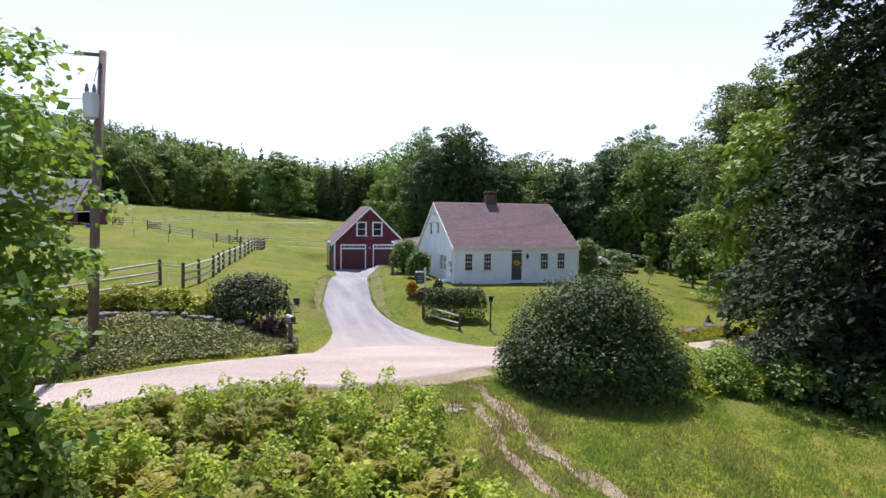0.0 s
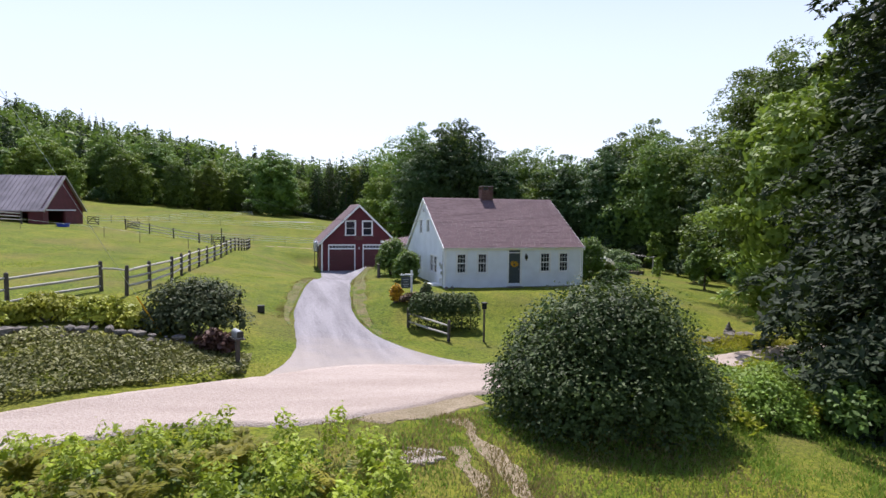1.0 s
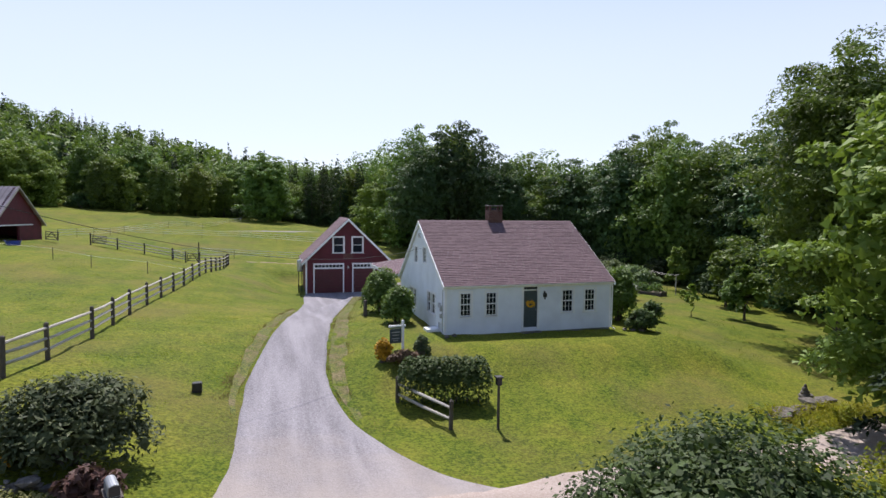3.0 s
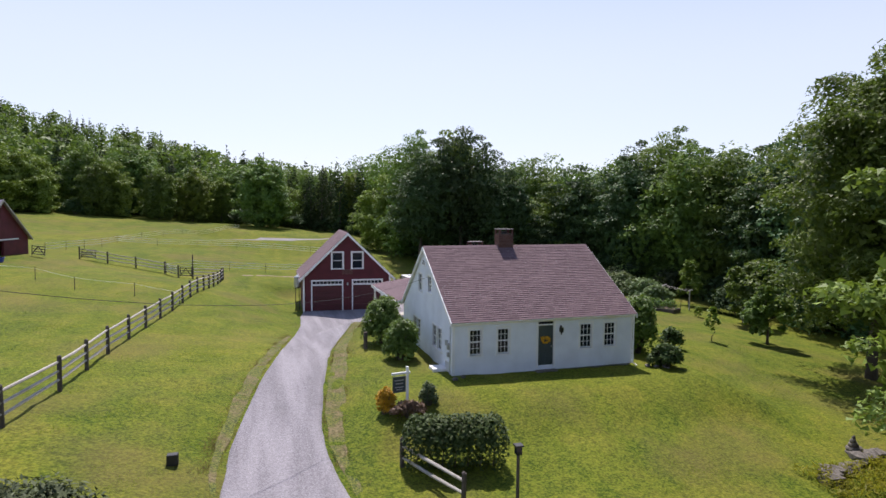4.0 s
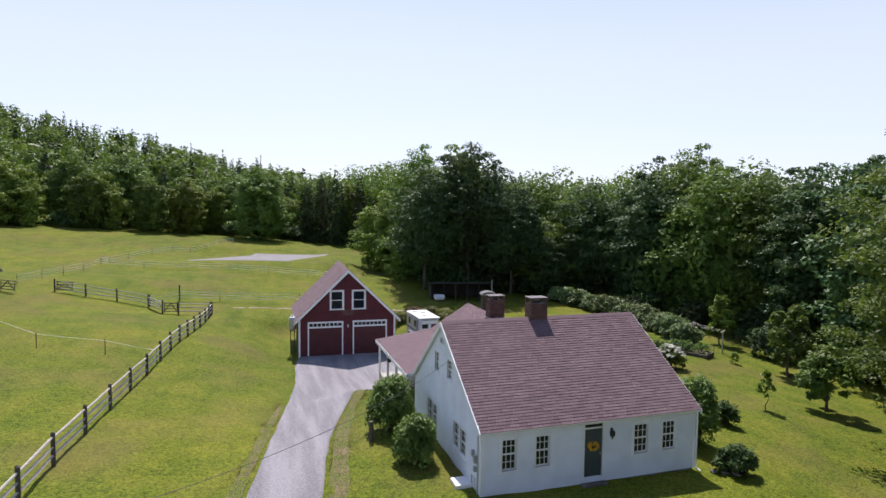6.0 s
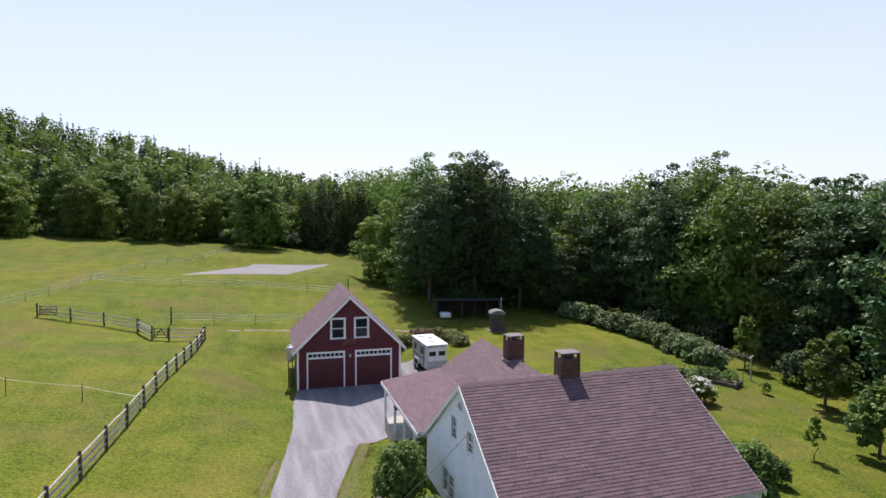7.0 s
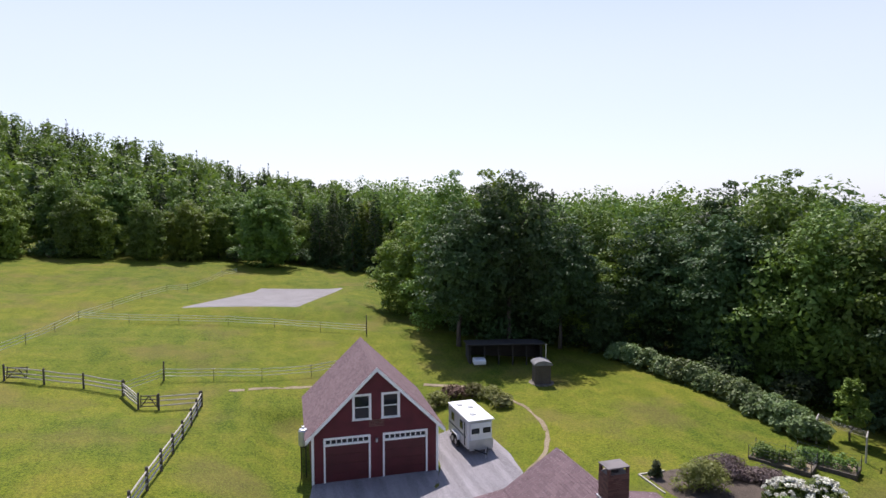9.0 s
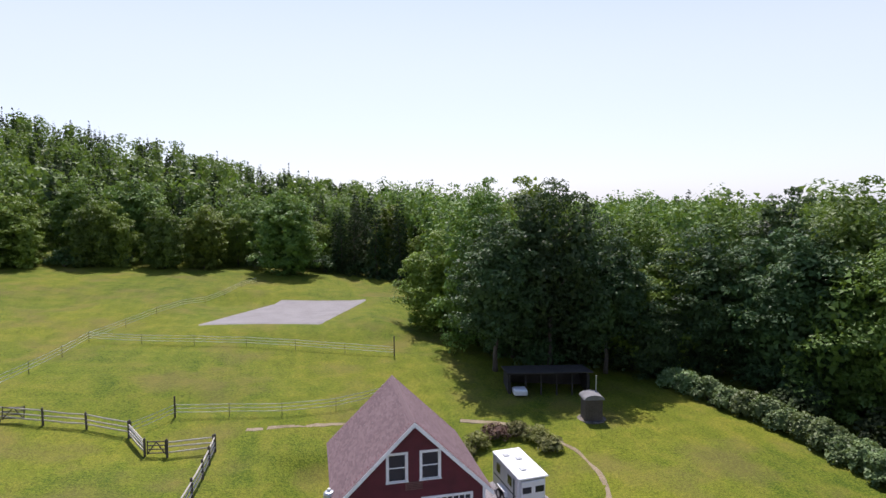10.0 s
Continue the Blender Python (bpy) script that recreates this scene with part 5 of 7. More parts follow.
for i, (x, y, s) in enumerate(((-4.3, 30.0, 0.75), (-2.7, 30.4, 0.9), (-1.1, 30.6, 1.0), (0.5, 30.3, 0.95), (1.8, 30.0, 0.7))):
    bush("golden_shrub", x, y, 1.35 * s, 0.9 * s, 1.0 * s, 2400, 0.13, L_YELLOW, 110 + i, "yellow-green leafy shrub behind the stone wall", "shrub", 10, group="yellow shrubs")
bush("lilac_bush", 15.15, 49.5, 1.35, 1.5, 2.7, 5200, 0.16, L_MAPLE, 120, "rounded green bush against the gable", "bush", 16)
bush("lilac_bush", 15.3, 45.8, 1.05, 1.05, 2.15, 4400, 0.15, L_MAPLE, 121, "rounded green bush beside the gable wall", "bush", 14)
bush("lilac_bush", 28.9, 44.6, 1.25, 1.5, 3.3, 5200, 0.17, L_MAPLE, 122, "tall green shrub at the house corner", "bush", 16)
bush("lilac_bush", 28.4, 41.6, 1.0, 0.85, 1.2, 1900, 0.18, L_BUSH, 123, "low dark shrub at the house corner", "shrub", 10)
bush("lilac_bush", 30.4, 47.8, 1.0, 1.2, 2.3, 1800, 0.23, L_MAPLE, 124, "leafy shrub east of the house", "bush", 12)
bush("clipped_shrub", 34.2, 48.2, 0.85, 0.85, 1.35, 1300, 0.15, L_BUSH, 125, "small rounded dark green shrub on the lawn", "shrub", 10)
bush("hydrangea", 36.6, 59.6, 1.0, 1.0, 1.5, 1500, 0.2, L_LIGHT, 126, "light green leafy bush in the garden", "bush", 10)


def hydrangea(x, y, rx, h, seed):
    b = bush("hydrangea", x, y, rx, rx * 0.9, h, 1500, 0.2, L_MAPLE, seed, "hydrangea with big white flower heads", "bush", 10, group="white hydrangeas")
    rng = np.random.default_rng(seed)
    for k in range(56):
        a, t = rng.random() * math.tau, rng.random() ** 0.7
        c = (math.cos(a) * t * rx * 0.95, math.sin(a) * t * rx * 0.9, h * (1.02 - 0.42 * t * t))
        ob = new("flower_head", array_mesh("flower_head", blob_leaves([(*c, 0.17, 0.17, 0.14)], 30, 0.13, rng, 0.9, inner=0.3), 4, L_BLOOM))
        ob.parent = b


ribbon("flower_bed", [(32.6, 66.6), (36, 67.0), (41.6, 66.2)], [(32.8, 62.6), (36, 62.0), (41.4, 62.8)], M_SOIL, "dark mulched soil of the flower bed", "flower bed", 0.03, 50, 10, 0.15)
hydrangea(38.4, 61.0, 1.35, 1.7, 131)
hydrangea(40.4, 60.6, 1.4, 1.8, 132)
bush("spirea", 35.1, 64.2, 2.0, 1.4, 1.9, 5200, 0.13, L_SPIREA, 133, "pale yellow-green shrub in the flower bed", "shrub", 12, 0.35)
bush("sedum", 38.0, 65.6, 2.3, 1.6, 1.2, 4200, 0.12, L_MAUVE, 134, "purplish-brown bed of fading perennials", "perennials", 12, 0.35)
bush("sedum", 40.0, 64.2, 1.7, 1.2, 1.0, 2600, 0.12, L_MAUVE, 135, "purplish-brown bed of fading perennials", "perennials", 10, 0.35)
bush("iris_clump", 33.3, 66.2, 0.5, 0.5, 1.1, 500, 0.22, L_GREY, 136, "blue-green spiky clump in the flower bed", "perennials", 6, 0.2)
for i, (x, y, s, l) in enumerate(((22.2, 82.4, 1.2, L_COVER), (23.8, 83.6, 1.2, L_SPIREA), (25.6, 84.3, 1.25, L_BROWN), (27.4, 84.2, 1.2, L_COVER), (28.7, 83.0, 1.2, L_SPIREA), (29.0, 81.2, 1.1, L_COVER))):
    bush("juniper", x, y, 1.2 * s, 1.0 * s, 1.0 * s, 900, 0.2, l, 140 + i, "low brownish-green shrub on the bank behind the trailer", "shrub", 9, 0.4, "shrubs on the bank")
for i in range(13):
    f = i / 12
    x, y = 47.8 + 2.2 * math.sin(f * 3.0) + 1.6 * f, 92.0 - 22.5 * f
    bush("knotweed", x, y, 1.9, 1.7, 2.0 + 0.25 * (i % 3), 2200, 0.27, L_KNOT, 150 + i, "dense pale-topped green hedge shrub along the wood", "hedge", 10, 0.6, "hedge along the wood")
for i, (x, y) in enumerate(((22.6, 19.8), (24.6, 22.6), (24.0, 17.6), (27.5, 21.8), (31, 24.5))):
    bush("brush", x, y, 1.5, 1.4, 1.5, 1100, 0.2, L_MAPLE, 170 + i, "tangled green undergrowth below the trees", "undergrowth", 9, group="undergrowth")
# needle colour on this brush paints in the shade at the wood's foot
for i in range(9):
    x, y = 57 + 2.5 * math.sin(i * 2.1) + (i > 5) * 4, 96 - i * 6.5
    bush("brush", x, y, 3.0, 3.0, 3.2, 1200, 0.4, L_PINE, 180 + i, "undergrowth at the wood's edge, shade put into its dark leaves", "undergrowth", 9, group="undergrowth")

for i, (x, y, r_, h_) in enumerate(((19.0, 22.4, 1.2, 1.2), (20.4, 23.6, 1.3, 1.0), (20.6, 21.0, 1.4, 1.4), (22.3, 22.4, 1.6, 1.5), (22.6, 24.4, 1.3, 1.0), (24.8, 24.2, 1.5, 1.2), (24.0, 21.2, 1.5, 1.5))):
    bush("bramble", x, y, r_, r_, h_, 4600, 0.1, L_BRAMBLE, 190 + i, "lush green bramble and weeds beside the dirt road", "undergrowth", 12, 0.6, "brambles by the road", skirt=8)

# low growth
scatter("ground_cover", 52000, lambda x, y: ((y > 23.0 + 0.42 * (x + 2)) & (y < 28.3) & (x < 5.6 - 0.5 * (28 - y) * 0.2)) * np.clip(1.7 * noise2(x, y, 1.1), 0.25, 1), lambda x, y: 0.1 + 0.28 * noise2(x, y, 0.8, 1), 0.1, L_COVER, 201, "thick grey-green ground cover on the road bank", "ground cover", 0.7, 0.1, (-10, 8.6, 18, 28.5))
fern_in = lambda x, y: (y < 20.7 + 0.17 * np.minimum(x, 5) - 0.85 * np.clip(x - 5.2, 0, 9)) * (x < 8.3)
# darker maple leaf colour here paints the shaded gaps between the taller clumps
scatter("weeds", 12000, lambda x, y: fern_in(x, y) * np.clip(2.2 * noise2(x, y, 0.9, 2) - 0.25, 0.1, 1), lambda x, y: 0.2 + 0.4 * noise2(x, y, 0.9, 2), 0.13, L_MAPLE, 202, "low green weeds under taller growth", "weeds", 0.6, 0.15, (-8, 11, 6.5, 21.8))


def fern_fronds(x, y, reach, rng, fronds=9, pinnae=15):
    """The leaflets of one fern: arching fronds round a centre, with paired leaflets that shorten to the tip."""
    out = []
    z0 = ground(x, y)
    for k in range(fronds):
        a = math.tau * (k + rng.random() * 0.7) / fronds
        long = reach * (0.75 + 0.45 * rng.random())
        u = np.linspace(0.2, 1, pinnae)
        c, s_ = math.cos(a), math.sin(a)
        lean = 0.12 + 0.42 * rng.random()
        px, pz = lean * long * u ** 1.3, long * (u - 0.45 * u ** 2.6)
        p = np.stack([x + c * px, y + s_ * px, z0 + pz], 1)
        w = long * 0.13 * np.sin(math.pi * np.clip(u * 0.92 + 0.04, 0, 1)) ** 0.7 + 0.015
        for side in (-1, 1):
            d = np.stack([-s_ * side * w + c * w * 0.45, c * side * w + s_ * w * 0.45, 0.12 * w - 0.25 * w * rng.random(pinnae)], 1)
            e = np.array((c, s_, 0.25)) * long * 0.028
            out.append(np.stack([p - e, p + d * 0.5 + e * 0.6, p + d, p + d * 0.45 - e * 1.3], 1).reshape(-1, 3))
    return np.concatenate(out)


def undergrowth(seed):
    rng = np.random.default_rng(seed)
    lumps, ferns = [], []
    while len(lumps) < 470:
        x, y = rng.uniform(-8, 8.2), rng.uniform(8, 21.4)
        edge = min((x + 8) / 3, (y - 8) / 2.5, 1)
        if not fern_in(x, y) or rng.random() > 0.15 + 0.85 * edge:
            continue
        far = float(np.clip((20.9 + 0.17 * min(x, 5) - y) / 2.5, 0.25, 1))
        if noise2(x, y, 0.9, 2) + rng.normal() * 0.16 > 0.53:
            h = (0.55 + 0.85 * rng.random() ** 1.4) * (0.45 + 0.55 * far)
            w = 0.17 + 0.27 * rng.random()
            lumps.append((x, y, ground(x, y) + h * 0.62, w, w, h * 0.5))
            if rng.random() < 0.6:
                lumps.append((x + rng.normal() * 0.25, y + rng.normal() * 0.25, ground(x, y) + h * 1.05, w * 0.45, w * 0.45, h * 0.28))
        elif rng.random() < 0.9:
            ferns.append(fern_fronds(x, y, (0.65 + 0.65 * rng.random()) * (0.6 + 0.4 * far), rng))
    tagged(new("weeds", array_mesh("weeds", blob_leaves(lumps, 30000, 0.125, rng, 0.55, 0.6, 0.35), 4, L_WEED)), "lush bright green weeds and saplings in clumps", "weeds", kind="stuff")
    tagged(new("ferns", array_mesh("ferns", np.concatenate(ferns), 4, L_FERN)), "yellowing ferns in the roadside growth", "ferns", kind="stuff")


undergrowth(203)
weed_r = lambda x, y: ((y > 17.2 + 0.1 * x + 2.5 * noise2(x, y, 1.1, 8)) & (y < 28.2) & (x > 18.2 + 2.2 * noise2(x, y, 1.7, 3) - 1.1 * (y < 24)) & (((x - 15.15) / 3.6) ** 2 + ((y - 20.9) / 3.4) ** 2 > 1) & (x < 29 - 0.35 * (28 - y))) * np.clip(2 * noise2(x, y, 0.8, 4), 0.1, 1)
scatter("weeds", 11000, weed_r, lambda x, y: 0.3 + 0.9 * noise2(x, y, 0.8, 4), 0.17, L_WEED, 204, "tangled bright green weeds beside the road", "weeds", 0.5, 0.15, (16, 31.5, 16, 28.5))
scatter("weeds", 2500, lambda x, y: (np.abs(y - 30.9 - 0.12 * (x - 27)) < 0.0) + ((y > 31.3) & (y < 33.2) & (x > 27.5) & (x < 34)) * 0.8, lambda x, y: 0.25 + 0.2 * noise2(x, y, 2), 0.2, L_FERN, 205, "dry grasses on the verge by the cairn", "weeds", 0.2, 0.25, (27, 34, 31, 33.5))
RUT_A = ([10, 12.5, 14.4, 15.2, 16.7, 19, 20.5], [10.7, 10.2, 9.9, 9.8, 9.9, 10.2, 10.5])
RUT_B = ([10, 12, 14.1, 15.5, 16.8, 19, 21, 23], [13.2, 12.2, 11.4, 11.0, 10.85, 11.0, 11.1, 10.9])
track = lambda x, y: np.exp(-((x - np.interp(y, *RUT_A)) / 0.42) ** 2) * (y < 19) + np.exp(-((x - np.interp(y, *RUT_B)) / 0.46) ** 2) + np.exp(-((x - 9.3) / 0.6) ** 2 - ((y - 20.1) / 0.45) ** 2)
grass_blades("grass", 62000, lambda x, y: (y < 21.5 + 0.33 * (x - 8)) * (x > 4.5) * (1 - 0.85 * np.clip(track(x, y), 0, 1)) * np.clip(1.8 * noise2(x, y, 1.4, 6), 0.2, 1), lambda x, y: 0.05 + 0.11 * noise2(x, y, 0.9, 3), L_ROUGH, 206, "rough sunlit grass in the foreground", (4, 24, 10, 24))

for i, (x, y) in enumerate([(-30, 161), (-22, 164), (-14, 166), (3, 168), (17, 167), (24, 164), (31, 161), (38, 156), (33, 112), (34, 104), (36, 99), (41, 99), (47, 98), (52, 98)]):
    bush("brush", x, y, 3.4, 2.6, 3.6, 1500, 0.36, L_DEEP, 230 + i, "dark undergrowth along the wood's edge", "undergrowth", 9, group="undergrowth")


# lawn blades, off the drive and the road
DRIVE_Y = list(range(25, 74))
DRIVE_L = np.interp(DRIVE_Y, [p[1] for p in EDGE_L], [p[0] for p in EDGE_L])
DRIVE_R = np.interp(DRIVE_Y, [p[1] for p in EDGE_R], [p[0] for p in EDGE_R])


def off_drive(x, y, pad=0.0):
    lo, hi = np.interp(y, DRIVE_Y, DRIVE_L), np.interp(y, DRIVE_Y, DRIVE_R)
    house = (x > 16.8) & (x < 27) & (y > 42.1) & (y < 60.5)
    road = y < np.interp(x, [-20, -1, 5.4, 8, 13, 20, 27, 33, 45], [19.5, 23, 25.7, 27.6, 28.6, 29.4, 30.8, 32, 33])
    return ((x < lo - pad) | (x > hi + pad)) & ~house & ~road


grass_blades("lawn_grass", 90000, lambda x, y: off_drive(x, y) * np.clip(1.5 * noise2(x, y, 0.7, 8), 0.3, 1) * np.clip(1.25 - (y - 28) / 60, 0.25, 1), lambda x, y: 0.022 + 0.03 * noise2(x, y, 0.5, 2), L_LAWN, 207, "short mown lawn grass", (-9, 42, 25.5, 72))
def verge_straw(x, y):
    out_l, out_r = np.interp(y, DRIVE_Y, DRIVE_L) - x, x - np.interp(y, DRIVE_Y, DRIVE_R)
    band = np.exp(-((out_l - 0.4) / 0.3) ** 2) + np.exp(-((out_r - 0.5) / 0.4) ** 2)
    return band * np.clip((y - 33) / 5, 0, 1) * np.clip((60 - y) / 6, 0, 1) * np.clip(1.6 * noise2(x, y, 0.8, 9), 0.25, 1)


grass_blades("dry_grass", 200000, verge_straw, lambda x, y: 0.05 + 0 * x, L_STRAW, 208, "dry brown grass along the drive", (5, 18, 32, 60))

old_ruts = lambda x, y: np.clip(track(x, y), 0, 1) * (0.25 + 0.75 * (noise2(x, y, 1.7, 2) > 0.45)) * 0.4 + 0.12 + 0.25 * np.clip(noise2(x, y, 0.9, 7) * 3 - 1.3, 0, 1)
grass_blades("dry_grass", 40000, lambda x, y: (y < 22.5) * (x > 7.2) * old_ruts(x, y), lambda x, y: 0.07 + 0.06 * noise2(x, y, 1.1, 4), L_STRAW, 209, "dry trampled grass along the old wheel tracks", (7, 17, 10, 23))


# ---- fences ----
def along(path, gap):
    pts = [Vector((*p, 0)) for p in path]
    out = [pts[0]]
    for a, b in zip(pts, pts[1:]):
        n = max(1, round((b - a).length / gap))
        out += [a.lerp(b, (i + 1) / n) for i in range(n)]
    return out


def rail_fence(name, pts, label, heights=(0.4, 0.75, 1.1), post=1.3, skip=(), seed=1, group=""):
    rng = random.Random(seed)
    f = thing(name, Matrix.Translation((pts[0].x, pts[0].y, ground(pts[0].x, pts[0].y))), label, "fence", group)
    o = f.matrix_world.translation
    tops = []
    for p in pts:
        z = ground(p.x, p.y)
        q = Vector((p.x, p.y, z)) - o
        bm = bmesh.new()
        tube(bm, [q + Vector((0, 0, -0.3)), q + Vector((rng.uniform(-0.03, 0.03), 0, post)), q + Vector((rng.uniform(-0.03, 0.03), 0, post + 0.04))], [0.085, 0.08, 0.045], 8)
        part("post", bm, M_POST, f)
        tops.append(q)
    for i, (a, b) in enumerate(zip(tops, tops[1:])):
        if i in skip:
            continue
        for h in heights:
            bm = bmesh.new()
            da, db = rng.uniform(-0.04, 0.04), rng.uniform(-0.04, 0.04)
            mid = (a + b) / 2 + Vector((0, 0, h + rng.uniform(-0.04, 0.02)))
            tube(bm, [a + Vector((0, 0, h + da)), mid, b + Vector((0, 0, h + db))], [0.05, 0.06, 0.05], 6)
            part("rail", bm, M_WOOD, f)
    return f


def gate(x0, y0, x1, y1, label):
    a = Vector((x0, y0, ground(x0, y0)))
    b = Vector((x1, y1, ground(x1, y1)))
    L = (b - a).length
    g = thing("field_gate", frame_of(a, (b - a), (0, 0, 1)), label, "gate")
    for nm, pts in [("gate_bar", [(0.05, 0.25 + 0.27 * k, 0), (L - 0.05, 0.25 + 0.27 * k, 0)]) for k in range(4)] + [("brace", [(0.1, 0.25, 0.03), (L / 2, 1.06, 0.03)]), ("brace", [(L / 2, 1.06, 0.03), (L - 0.1, 0.25, 0.03)]), ("stile", [(0.06, 0.15, 0), (0.06, 1.15, 0)]), ("stile", [(L - 0.06, 0.15, 0), (L - 0.06, 1.15, 0)])]:
        bm = bmesh.new()
        tube(bm, pts, [0.04] * 2, 6)
        part(nm, bm, M_POST, g)


def tape_fence(path, gap, label, post=1.15, tapes=(0.45, 0.75, 1.05), wide=0.028):
    pts = along(path, gap)
    z0 = ground(pts[0].x, pts[0].y)
    f = thing("tape_fence", Matrix.Translation((pts[0].x, pts[0].y, z0)), label, "fence", "electric tape fences")
    o = f.matrix_world.translation
    qs = [Vector((p.x, p.y, ground(p.x, p.y))) - o for p in pts]
    for q in qs:
        bm = bmesh.new()
        tube(bm, [q + Vector((0, 0, -0.2)), q + Vector((0.01, 0, post))], [0.03, 0.025], 6)
        part("post", bm, M_POST, f)
    for h in tapes:
        for a, b in zip(qs, qs[1:]):
            bm = bmesh.new()
            prism(bm, [a + Vector((0, 0, h - wide)), a + Vector((0, 0, h + wide)), (a + b) / 2 + Vector((0, 0, h + wide - 0.03)), b + Vector((0, 0, h + wide)), b + Vector((0, 0, h - wide)), (a + b) / 2 + Vector((0, 0, h - wide - 0.03))], (0.008, 0.012, 0))
            part("tape", bm, M_TAPE, f, "thin pale electric tape")


M_TAPE = painted("pale_tape", (0.8, 0.82, 0.7), 0.6, 0.05)
rail_fence("rail_fence", along([(0.35, 35.4), (0.9, 37.6), (1.3, 41.5), (1.5, 47.7), (2.0, 54.3), (2.85, 63.8), (3.6, 72), (4.2, 80.5), (4.45, 84.8)], 2.75), "weathered three-rail wooden fence running up the pasture", seed=2)
rail_fence("rail_fence", along([(-0.8, 36.2), (-3.1, 32.8), (-5.8, 30.6), (-9.5, 28.2)], 3.6), "weathered rail fence above the road bank", (0.25, 0.68, 1.12), seed=3)
bm = bmesh.new()
tube(bm, [(-0.8, 36.2, ground(-0.8, 36.2) + 1.0), (-0.2, 35.8, ground(0, 35.8) + 1.1), (0.35, 35.4, ground(0.35, 35.4) + 1.12)], [0.04, 0.045, 0.04], 6)
tagged(new("slip_rail", finish(bm, "slip_rail", M_WOOD)), "pale loose rail bridging a gap between two fences", "rail")
rail_fence("rail_fence", [Vector(p) for p in ((-10.4, 88.8, 0), (-7.7, 88.8, 0), (-4.9, 88.8, 0), (-1.8, 87.8, 0))], "weathered rail fence across the paddock", seed=4)
rail_fence("rail_fence", [Vector(p) for p in ((-1.8, 87.6, 0), (0.0, 84.2, 0))], "short rail fence beside the gate", (0.35, 0.6, 0.85, 1.08), seed=5)
gate(0.1, 84.2, 1.35, 84.05, "dark wooden gate with crossed braces in the paddock")
rail_fence("rail_fence", [Vector(p) for p in ((1.45, 84.0, 0), (4.35, 84.7, 0))], "three-rail fence beside the gate", seed=6)
gate(-10.3, 88.75, -8.9, 88.8, "dark wooden gate at the paddock's far side")
gate(-14.0, 86.0, -12.6, 85.2, "dark wooden gate beside the red barn")
rail_fence("rail_fence", [Vector(p) for p in ((-30, 76.5, 0), (-26, 77.0, 0), (-22, 77.6, 0), (-18, 78.3, 0))], "pale rail fence before the red barn", seed=7)
tape_fence([(-11.8, 112.6), (5, 108.6), (20.9, 104.2)], 5.6, "thin posts with pale electric tapes across the pasture")
tape_fence([(-11.8, 112.6), (-5, 130), (4, 150)], 6.0, "thin posts with pale electric tapes up the pasture")
tape_fence([(-11.8, 112.6), (-12.8, 100), (-14, 90)], 6.0, "thin posts with pale electric tapes beside the paddock")
tape_fence([(0.7, 91.1), (9, 90.6), (13.5, 91.4), (18.5, 93.5)], 5.0, "thin posts with pale electric tapes behind the garage")
tape_fence([(-1.7, 87.9), (0.7, 91.1)], 4.0, "pale electric tapes joining the paddock fence")
tape_fence([(-16, 72), (-8.3, 69.2), (-4.5, 65.0), (-0.4, 64.0), (2.75, 63.0)], 5.5, "thin posts with one pale tape in the paddock", 1.0, (0.9,), 0.008)
bm = bmesh.new()
tube(bm, [(0.7, 91.1, ground(0.7, 91.1) - 0.3), (0.72, 91.1, ground(0.7, 91.1) + 1.75)], [0.08, 0.07], 8)
tagged(new("gate_post", finish(bm, "gate_post", M_POST)), "dark tall wooden post where the tapes meet", "post")
bm = bmesh.new()
tube(bm, [(20.9, 104.2, ground(20.9, 104.2) - 0.3), (20.9, 104.2, ground(20.9, 104.2) + 2.3)], [0.07, 0.06], 8)
tagged(new("gate_post", finish(bm, "gate_post", M_POST)), "tall thin wooden post behind the garage", "post")


